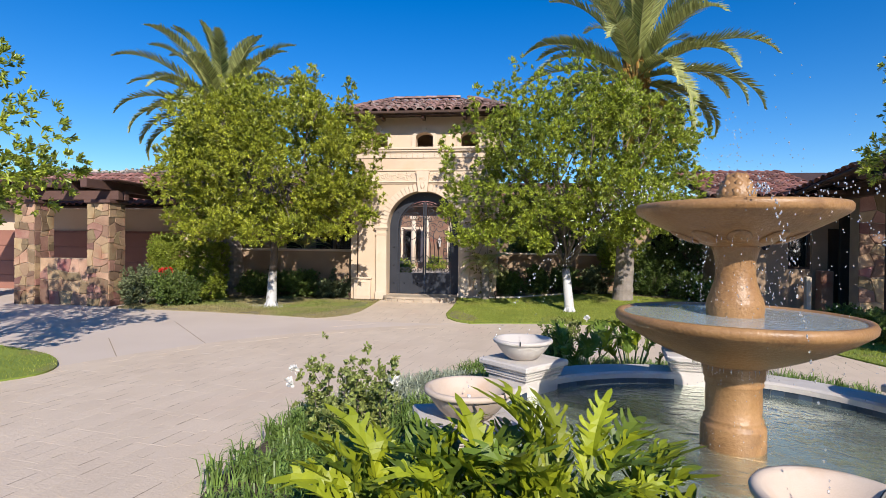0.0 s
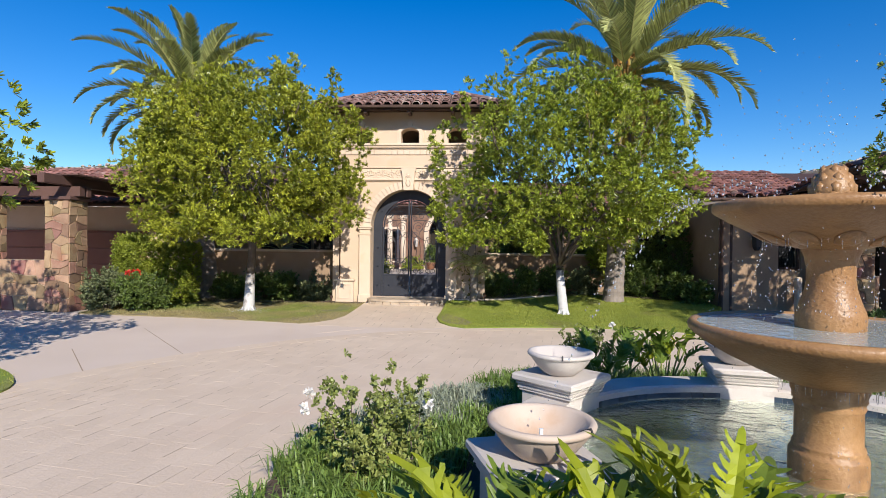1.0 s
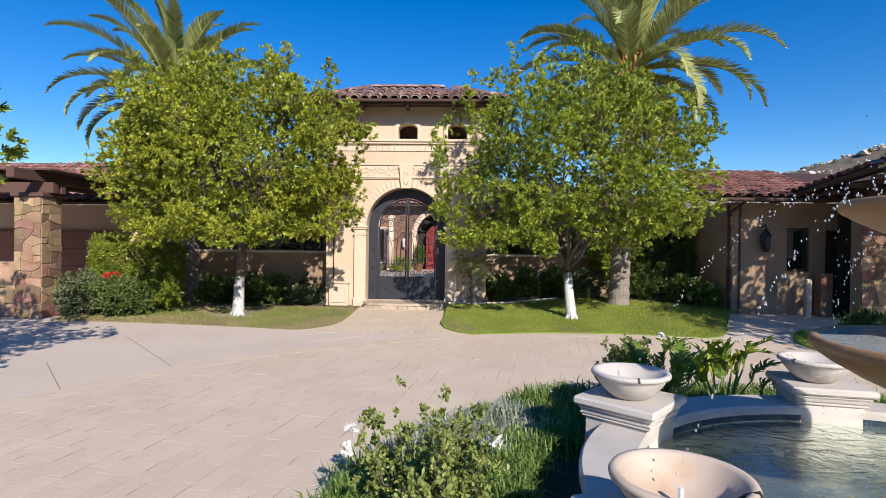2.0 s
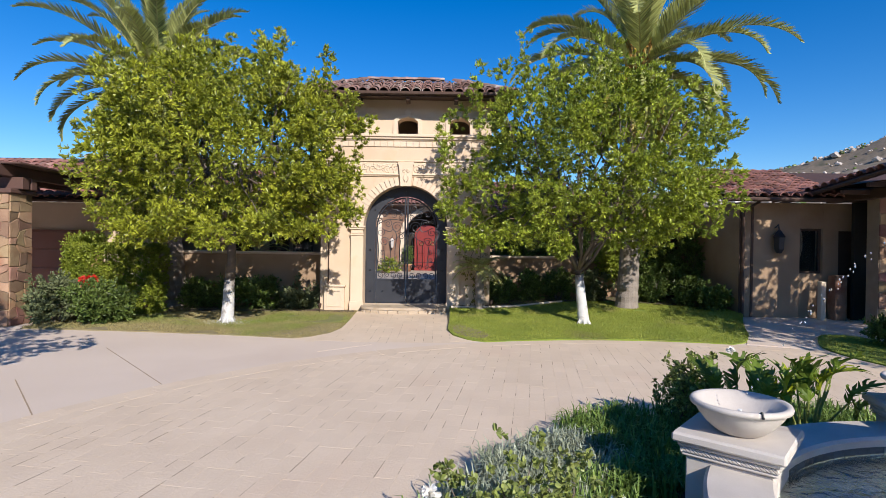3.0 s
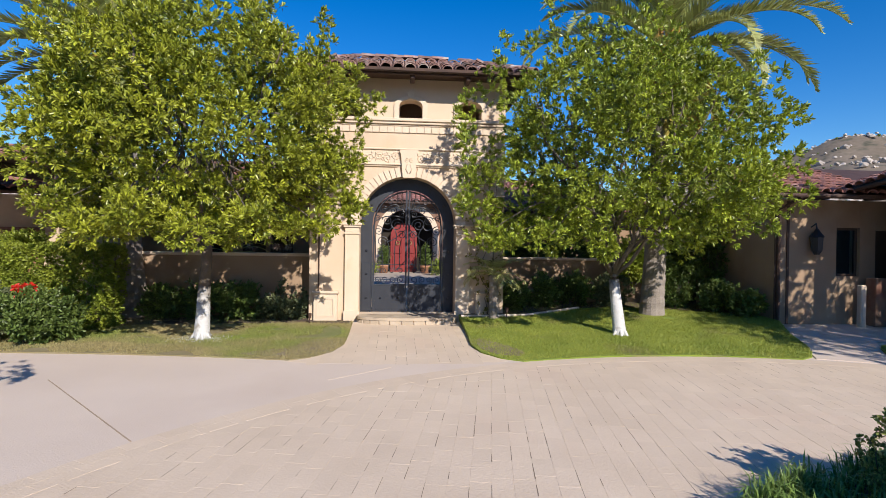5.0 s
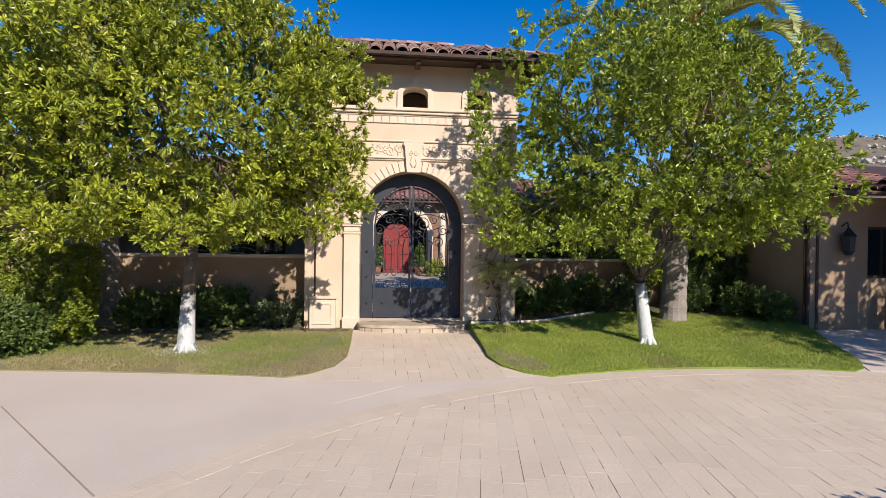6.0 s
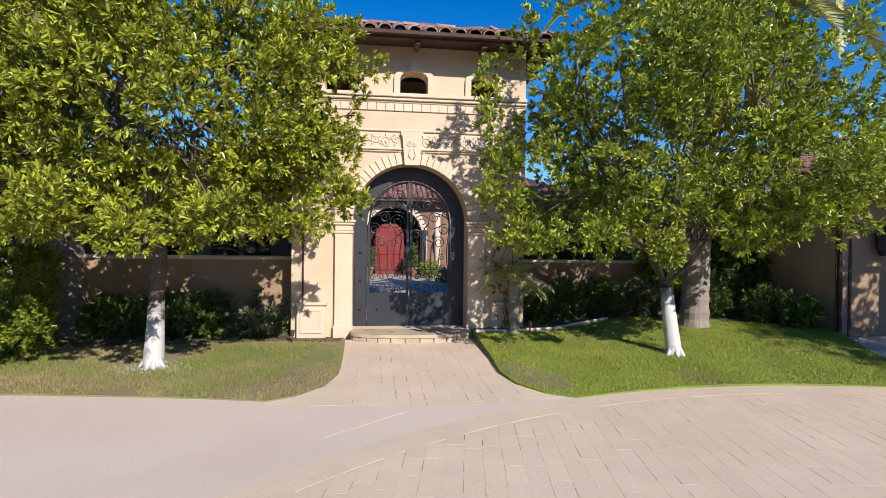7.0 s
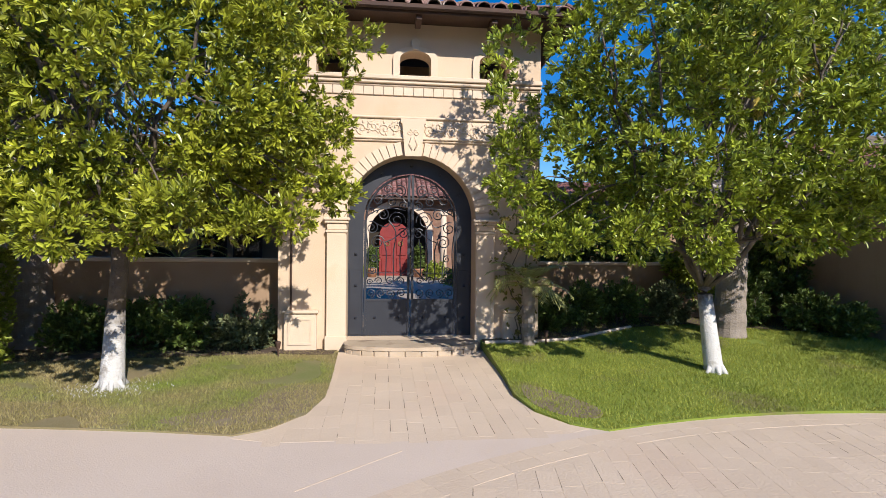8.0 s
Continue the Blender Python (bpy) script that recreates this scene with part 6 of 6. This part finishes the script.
def lobed_leaf_mesh(mat, seed, length=0.4):
    """A leaf cut into blunt uneven lobes along its rib; the tip looks along +x."""
    rng = np.random.default_rng(seed)
    verts, faces = [], []

    def place(t, w, sg):
        x = length * t
        return (x, sg * w, 0.05 * math.sin(t * 2.8) - 0.13 * t * t + 0.5 * w + 0.03 * math.sin(14 * t + seed) * w / 0.1)

    n = 7
    for k in range(n):
        t0, t1 = k / n, (k + 1) / n
        body = 0.022 + 0.026 * math.sin(math.pi * (0.15 + 0.75 * (k + 0.5) / n))
        i = len(verts)
        verts += [place(t0, body, 1), place(t1, body * 0.95, 1), place(t1, 0, 1), place(t0, 0, 1), place(t1, body * 0.95, -1), place(t0, body, -1)]
        faces += [(i, i + 1, i + 2, i + 3), (i + 3, i + 2, i + 4, i + 5)]
        for sg in (-1, 1):
            reach = (0.03 + 0.05 * math.sin(math.pi * (0.2 + 0.7 * (k + 0.5) / n))) * rng.uniform(0.65, 1.2)
            lean = rng.uniform(0.6, 1.2)
            a, b = t0 + 0.015, t1 - 0.015
            m = (a + b) / 2 + reach * lean / length
            h = 0.0155 / length
            i = len(verts)
            verts += [place(a, body * 0.9, sg), place(b, body * 0.9, sg), place((b + m + h) / 2, body + reach * 0.5, sg), place(m + h, body + reach * 0.85, sg), place(m + h * 0.4, body + reach, sg), place(m - h * 0.9, body + reach * 0.85, sg), place((a + m - h) / 2, body + reach * 0.5, sg)]
            f = tuple(range(i, i + 7))
            faces.append(f[::-1] if sg > 0 else f)
    i = len(verts)
    verts += [place(1.0, 0.03, 1), place(1.17, 0.022, 1), place(1.24, 0.0, 1), place(1.17, 0.022, -1), place(1.0, 0.03, -1)]
    faces.append(tuple(range(i + 4, i - 1, -1)))
    return raw("leaf", verts, faces, mat)


LOBED = [lobed_leaf_mesh(LOBED_LEAF, k) for k in range(4)]
LOBED_DARK = [lobed_leaf_mesh(LOBED_DEEP, k) for k in range(4)]


def philodendron(label, x, y, height, leaves, seed, meshes, spread=0.34, size=1.0):
    rng = np.random.default_rng(seed)
    plant = thing("philodendron", label, "plant", (x, y, -0.165), "lobed-leaf plants round the fountain")
    for k in range(leaves):
        a = k * 2.4 + rng.uniform(-0.3, 0.3)
        out = spread * rng.uniform(0.35, 1.05)
        top = Vector((x + out * math.cos(a), y + out * math.sin(a), -0.165 + height * rng.uniform(0.6, 1.0) * (1 - 0.25 * out / spread)))
        foot = Vector((x + 0.05 * math.cos(a), y + 0.05 * math.sin(a), -0.2))
        bm = bmesh.new()
        sweep(bm, [foot, foot.lerp(top, 0.5) + Vector((0, 0, 0.1)), top], 0.012, 6, 0.008)
        stalk = part("stalk", bm, STALK, plant)
        leaf = part("leaf", (LOBED_DARK if rng.random() < 0.3 else meshes if rng.random() < 0.65 else LOBED)[k % 4], LOBED_LEAF, stalk)
        s = size * rng.uniform(0.5, 0.95)
        tilt = rng.uniform(-1.5, -0.5)
        leaf.matrix_basis = Matrix.Translation(top) @ Matrix.Rotation(a + rng.uniform(-0.4, 0.4), 4, "Z") @ Matrix.Rotation(tilt, 4, "Y") @ Matrix.Rotation(rng.uniform(-0.9, 0.9), 4, "X") @ Matrix.Diagonal((s, s, s, 1))


for k, (x, y, h, n) in enumerate(((-0.55, 2.6, 0.72, 40), (-0.15, 2.4, 0.74, 42), (0.3, 2.6, 0.9, 40), (0.5, 2.05, 0.58, 34), (0.95, 1.8, 0.52, 28))):
    philodendron("bright yellow-green lobed-leaf plant in the flower bed", x, y, h, n, 110 + k, LOBED)
for k, (x, y, h, n) in enumerate(((0.8, 6.55, 0.74, 14), (1.45, 6.6, 0.78, 14))):
    philodendron("deep green lobed-leaf plant behind the basin", x, y, h, n, 120 + k, LOBED_DARK, 0.42, 1.05)


def rose(label, x, y, height, seed, blooms, spread=0.48):
    rng = np.random.default_rng(seed)
    plant = thing("rose_bush", label, "rose bush", (x, y, -0.165), "roses round the fountain")
    spots = []
    for k in range(13):
        a = k * 2.4 + rng.random()
        out = rng.uniform(0.1, spread)
        tip = Vector((x + out * math.cos(a), y + out * math.sin(a), -0.165 + height * rng.uniform(0.6, 1.05)))
        path = wander((x + 0.04 * math.cos(a), y + 0.04 * math.sin(a), -0.2), tip, 0.035, rng, 8)
        bm = bmesh.new()
        sweep(bm, path, 0.008, 5, 0.003)
        part("cane", bm, BARK, plant)
        for s in range(2, 9):
            for j in range(6):
                spots.append((tuple(path[s] + Vector(rng.normal(0, 0.06, 3))), tuple(Vector(rng.normal(0, 0.5, 3)) + Vector((0, 0, 0.4)))))
    part("foliage", scatter_leaves("foliage", spots, ROSE_LEAF, 0.034, 0.011, 14, rng), ROSE_LEAF, plant)
    for bx, by, bz in blooms:
        part("bloom", scatter_leaves("bloom", [((bx, by, bz), (0, -0.2, 0.5))] * 4, WHITE_PETAL, 0.038, 0.017, 8, rng, 1.0), WHITE_PETAL, plant, "white rose")


rose("white-flowered rose bush with loose canes", -1.35, 4.45, 0.78, 131, [(-1.82, 4.35, 0.52), (-1.84, 4.3, 0.42), (-0.95, 4.4, 0.45)])
rose("leafy rose bush at the bed's far edge", 0.62, 7.02, 0.76, 132, [(0.98, 6.95, 0.68)], 0.3)


def tufts(name, label, mat, places, seed, height=0.32, width=0.006, per=46):
    rng = np.random.default_rng(seed)
    verts, faces = [], []
    for x, y in places:
        for k in range(per):
            a, lean = rng.uniform(0, 2 * math.pi), rng.uniform(0.25, 1.0)
            h = height * rng.uniform(0.6, 1.15)
            d, s = Vector((math.cos(a), math.sin(a), 0)), Vector((-math.sin(a), math.cos(a), 0)) * width
            p0 = Vector((x + rng.normal(0, 0.05), y + rng.normal(0, 0.05), -0.175))
            p1 = p0 + d * lean * h * 0.3 + Vector((0, 0, h * 0.62))
            p2 = p1 + d * lean * h * 0.42 + Vector((0, 0, h * (0.36 - 0.5 * lean)))
            i = len(verts)
            verts += [tuple(p0 - s), tuple(p0 + s), tuple(p1 + s), tuple(p2), tuple(p1 - s)]
            faces += [(i, i + 1, i + 2, i + 4), (i + 4, i + 2, i + 3)]
    tagged(part(name, raw(name, verts, faces, mat), mat), label, "ornamental grass", kind="stuff")


rng = np.random.default_rng(140)
green, silver = [], []
for k in range(1000):
    a, r = rng.uniform(radians(-98), radians(262)), rng.uniform(2.45, 3.72)
    if a > radians(205):
        r = rng.uniform(3.1, 3.72)
    p = (FX + r * math.cos(a), FY + r * math.sin(a))
    (silver if radians(128) < a < radians(156) and r > 2.9 else green).append(p)
tufts("strap_grass", "arching green strap-leaf grass edging the bed", STRAP_LEAF, green, 141)
tufts("silver_grass", "silvery variegated strap-leaf grass edging the bed", SILVER_STRAP, silver, 142, 0.3)

# ---- water in the air ----
rng = np.random.default_rng(150)
dv, df = [], []


def drop(p, size, stretch=1.0):
    n0 = len(dv)
    dv.extend((ico_v * np.array((size, size, size * stretch)) + np.array(p)).tolist())
    df.extend([tuple(q + n0 for q in f) for f in ico_f])


for angle in (79, 138, 197, 258, 318, 18):
    a = radians(angle)
    for k in range(100):
        s = rng.random() ** 0.85
        u = 1.95 - 1.55 * s
        z = 0.64 + 3.15 * s - 1.85 * s * s + rng.normal(0, 0.006 + 0.02 * s)
        drop((FX + u * math.cos(a) + rng.normal(0, 0.004 + 0.012 * s), FY + u * math.sin(a) + rng.normal(0, 0.004 + 0.012 * s), z), rng.uniform(0.003, 0.006), 1.7)
for k in range(420):
    a = rng.uniform(0, 2 * math.pi)
    r = rng.choice((0.24, 0.36, 0.68)) + rng.normal(0, 0.02)
    drop((FX + r * math.cos(a), FY + r * math.sin(a), rng.uniform(1.09, 1.66 if r < 0.6 else 1.84)), rng.uniform(0.002, 0.0042), 1.9)
for k in range(300):
    a = rng.uniform(0, 2 * math.pi)
    r = rng.choice((0.23, 0.29, 0.8)) + rng.normal(0, 0.02)
    drop((FX + r * math.cos(a), FY + r * math.sin(a), rng.uniform(0.2, 0.76 if r < 0.6 else 1.05)), rng.uniform(0.0018, 0.0036), 1.9)
for k in range(260):
    a, r = rng.uniform(0, 2 * math.pi), abs(rng.normal(0, 0.4))
    drop((FX + r * math.cos(a), FY + r * math.sin(a), 1.95 + abs(rng.normal(0.25, 0.28))), rng.uniform(0.002, 0.0055), 1.2)
tagged(part("water_spray", raw("water_spray", dv, df, DROPS, True), DROPS, fountain, "falling water drops and thin jets"), kind="stuff")
bm = bmesh.new()
for k in range(46):
    a = 2 * math.pi * k / 46 + rng.random() * 0.1
    for r, z in ((0.37, 1.675), (0.27, 0.785)):
        sweep(bm, [(FX + r * math.cos(a), FY + r * math.sin(a), z), (FX + r * math.cos(a), FY + r * math.sin(a), z - rng.uniform(0.02, 0.07))], 0.003, 5, 0.001)
tagged(part("water_strings", bm, DROPS, fountain, "short strings of water under the bowls"), kind="stuff")

# ---- lawn blades ----


def blades(name, poly, height, count, mat, seed, label, tall=0.034, bare=-0.75):
    rng = np.random.default_rng(seed)
    xs, ys = [p[0] for p in poly], [p[1] for p in poly]
    verts, faces = [], []
    while len(faces) < count:
        x, y = rng.uniform(min(xs), max(xs)), rng.uniform(min(ys), max(ys))
        if not inside(poly, x, y) or noise.noise(Vector((x * 1.3, y * 1.3, seed))) < bare:
            continue
        a, h = rng.uniform(0, 2 * math.pi), tall * rng.uniform(0.5, 1.2)
        c, s, z = math.cos(a) * 0.006, math.sin(a) * 0.006, height(x, y)
        i = len(verts)
        verts += [(x - c, y - s, z - 0.004), (x + c, y + s, z - 0.004), (x + rng.normal(0, 0.018), y + rng.normal(0, 0.018), z + h)]
        faces.append((i, i + 1, i + 2))
    tagged(part(name, raw(name, verts, faces, mat), mat), label, "grass", kind="stuff")


blades("lawn_grass", lawn_right, lawn_right_z, 95000, BLADE, 160, "short bright green lawn grass")
blades("dry_lawn_grass", lawn_left, lawn_left_z, 80000, DRY_BLADE, 161, "short half-dry lawn grass", 0.036, -0.4)
blades("island_grass", near_lawn, lambda x, y: -0.17, 9000, BLADE, 162, "short green lawn grass")
blades("strip_grass", side_lawn, lambda x, y: -0.17, 9000, BLADE, 163, "short green lawn grass")

# ---- paving pieces ----
pave = random.Random(17)


def paver_shape(w, l, mat):
    verts, faces = [], []
    c = 0.0005
    for dx, z in ((0, -0.010), (0, -0.0015), (c, 0.0)):
        verts += [(-w / 2 + dx, -l / 2 + dx, z), (w / 2 - dx, -l / 2 + dx, z), (w / 2 - dx, l / 2 - dx, z), (-w / 2 + dx, l / 2 - dx, z)]
    for r in (0, 4):
        faces += [(r + k, r + (k + 1) % 4, r + 4 + (k + 1) % 4, r + 4 + k) for k in range(4)]
    return verts, faces + [(8, 9, 10, 11)]


def paver_grid(turn, x0, x1, y0, y1, wide, long, origin):
    rot = Matrix.Rotation(turn, 3, "Z")
    for i in range(int((x1 - x0) / wide)):
        off = pave.choice((0.0, 0.25, 0.5, 0.75)) * long
        for j in range(int((y1 - y0) / long) + 1):
            p = rot @ Vector((x0 + (i + 0.5) * wide, y0 + (j + 0.5) * long - off, 0)) + Vector((*origin, 0))
            yield p


def lay(parent, field, places, height, turn, wide, long, own, tilt=0.0):
    """The pieces for which own(p) holds become objects; the rest is joined."""
    shapes = []
    for gap in (0.0004, 0.0007, 0.0011):
        v, f = paver_shape(wide - gap, long - 0.0006, PAVER)
        shapes.append((raw("paver", v, f, PAVER), np.array(v), f))
    verts, faces, sand, sand_faces = [], [], [], []
    for p in places:
        me, v, f = shapes[pave.choice((0, 0, 0, 1, 1, 2))]
        z = height(p.x, p.y) + pave.uniform(-0.0006, 0.0006)
        slope = Matrix.Rotation(turn + pave.uniform(-0.006, 0.006), 4, "Z") @ Matrix.Rotation(tilt, 4, "X")
        if pave.random() < 0.5:
            half, reach = pave.uniform(0.0012, 0.0045), long * pave.uniform(0.15, 0.5)
            mid = pave.uniform(-0.1, 0.1) * long
            k = len(sand)
            sand += [tuple(Vector((p.x, p.y, z + 0.0007)) + slope.to_3x3() @ Vector((wide / 2 + a, mid + b, 0))) for a, b in ((-half, -reach), (half, -reach), (half * 0.6, reach), (-half * 0.6, reach))]
            sand_faces.append((k, k + 1, k + 2, k + 3))
        if own(p):
            ob = part("paver", me, PAVER, parent)
            ob.matrix_basis = Matrix.Translation((p.x, p.y, z)) @ slope
        else:
            k = len(verts)
            verts += (v @ np.array(slope.to_3x3()).T + np.array((p.x, p.y, z))).tolist()
            faces += [tuple(i + k for i in q) for q in f]
    tagged(part("joint_sand", raw("joint_sand", sand, sand_faces, JOINT), JOINT, parent), kind="stuff")
    if verts:
        tagged(part(field, raw(field, verts, faces, PAVER_FIELD), PAVER_FIELD, parent), kind="stuff")


W, L = 0.172, 0.35
inset = [(GX + (x - GX) * 0.93, y) for x, y in gate_walk]
spots = [p for p in paver_grid(0, -4.3, -1.0, 11.9, 15.5, W, L, (0, 0)) if inside(inset, p.x, p.y) and inside(gate_walk, p.x - W / 2, p.y) and inside(gate_walk, p.x + W / 2, p.y) and (p - Vector((FX, FY, 0))).length > CIRCLE_R + 0.2 and (p.y < 15.25)]
lay(bpy.data.objects["gate_path"], "paver_rest", spots, lambda x, y: walk_z(x, y) + 0.0042, 0, W, L, lambda p: True, 0.0245)
TURN_PAVE = radians(-10)
spots = [p for p in paver_grid(TURN_PAVE, -9, 9, -9, 9, W, L, (FX, FY)) if BED_R + 0.1 < (p - Vector((FX, FY, 0))).length < CIRCLE_R - 0.36]
lay(bpy.data.objects["paved_circle"], "paver_rest", spots, lambda x, y: DRIVE_Z + 0.0052, TURN_PAVE, W, L, lambda p: -2.4 < p.x < 0.3 and 8.9 < p.y < 11.6 and (p.x + p.y * 0.3) < 3.2)
for r in (CIRCLE_R - 0.088, CIRCLE_R - 0.26):
    n = int(2 * math.pi * r / 0.35)
    for k in range(n):
        a = 2 * math.pi * k / n
        if not radians(60) < a < radians(200):
            continue
        ob = part("border_paver", bpy.data.meshes["paver"], PAVER, bpy.data.objects["paved_circle"])
        ob.matrix_basis = Matrix.Translation((FX + r * math.cos(a), FY + r * math.sin(a), DRIVE_Z + 0.0053)) @ Matrix.Rotation(a, 4, "Z")
# joints scored in the smooth concrete
for a, b in (((-7.5, 11.17), (-5.35, 8.85)), ((-7.35, 9.0), (-5.98, 7.5))):
    d = Vector((b[0] - a[0], b[1] - a[1], 0)).normalized()
    s = Vector((-d.y, d.x, 0)) * 0.007
    bm = plate([(a[0] + s.x, a[1] + s.y, DRIVE_Z + 0.003), (a[0] - s.x, a[1] - s.y, DRIVE_Z + 0.003), (b[0] - s.x, b[1] - s.y, DRIVE_Z + 0.003), (b[0] + s.x, b[1] + s.y, DRIVE_Z + 0.003)], 0.004)
    part("control_joint", bm, MORTAR, bpy.data.objects["driveway"])

seam = plate([(-3.845, 11.055, DRIVE_Z + 0.0025), (-3.835, 11.045, DRIVE_Z + 0.0025), (-2.995, 11.775, DRIVE_Z + 0.0025), (-3.005, 11.785, DRIVE_Z + 0.0025)], 0.004)
part("control_joint", seam, PAVER_FIELD, bpy.data.objects["driveway"])
for place, height, spots in (("worn_patch_1", lawn_right_z, [(-1.4, 13.6), (-1.05, 13.3), (-0.75, 12.75), (-0.85, 12.45), (-1.2, 12.55), (-1.45, 12.95)]), ("worn_patch_2", lawn_left_z, [(-4.05, 13.9), (-4.0, 13.1), (-4.35, 12.65), (-5.0, 12.55), (-5.5, 12.75), (-4.8, 13.2), (-4.5, 13.9)])):
    sheet(place, [tuple(p) for p in smooth_loop(spots, 5)], lambda x, y, h=height: h(x, y) + 0.006, BARE_SOIL, "worn bare soil in the lawn's corner", "bare soil", thick=0.01)

# ---- small things at the bed's edge ----
edging = thing("bed_edging", "pale concrete edging strip along the mulched bed", "edging", (0, 16, -0.05))
line = [(-1.45, 15.83), (-0.6, 15.86), (0.1, 16.0), (0.9, 16.5), (1.7, 17.0)]
bm = bmesh.new()
sweep(bm, [(x, y, lawn_right_z(x, y) + 0.02) for x, y in line], 0.035, 6)
part("strip", bm, CONCRETE, edging)
for x, y, h in ((-4.84, 15.72, lawn_left_z), (-0.42, 15.72, lawn_right_z)):
    z = h(x, y)
    light = thing("path_light", "small bronze spike light in the mulch", "garden light", (x, y, z), "spike lights by the gate")
    part("stake", sweep(bmesh.new(), [(x, y, z - 0.05), (x, y, z + 0.14)], 0.014, 6), DARK_WOOD, light)
    part("lamp_head", lathe(bmesh.new(), [(0.03, z + 0.13), (0.045, z + 0.22), (0.04, z + 0.24)], x, y, 10), DARK_WOOD, light)
rng = np.random.default_rng(171)
verts, faces = [], []
for k in range(380):
    a, r = rng.uniform(0, 2 * math.pi), 0.1 + abs(rng.normal(0, 0.16))
    x, y = -6.56 + 1.5 * r * math.cos(a), 14.0 + r * math.sin(a)
    z, t = lawn_left_z(x, y), rng.uniform(0, math.pi)
    i = len(verts)
    verts += [(x - 0.008 * math.cos(t), y - 0.008 * math.sin(t), z), (x + 0.008 * math.cos(t), y + 0.008 * math.sin(t), z), (x + rng.normal(0, 0.02), y + rng.normal(0, 0.02), z + 0.03)]
    faces.append((i, i + 1, i + 2))
tagged(part("limed_grass", raw("limed_grass", verts, faces, LIME), LIME), "grass blades splashed white with lime wash", "grass", kind="stuff")
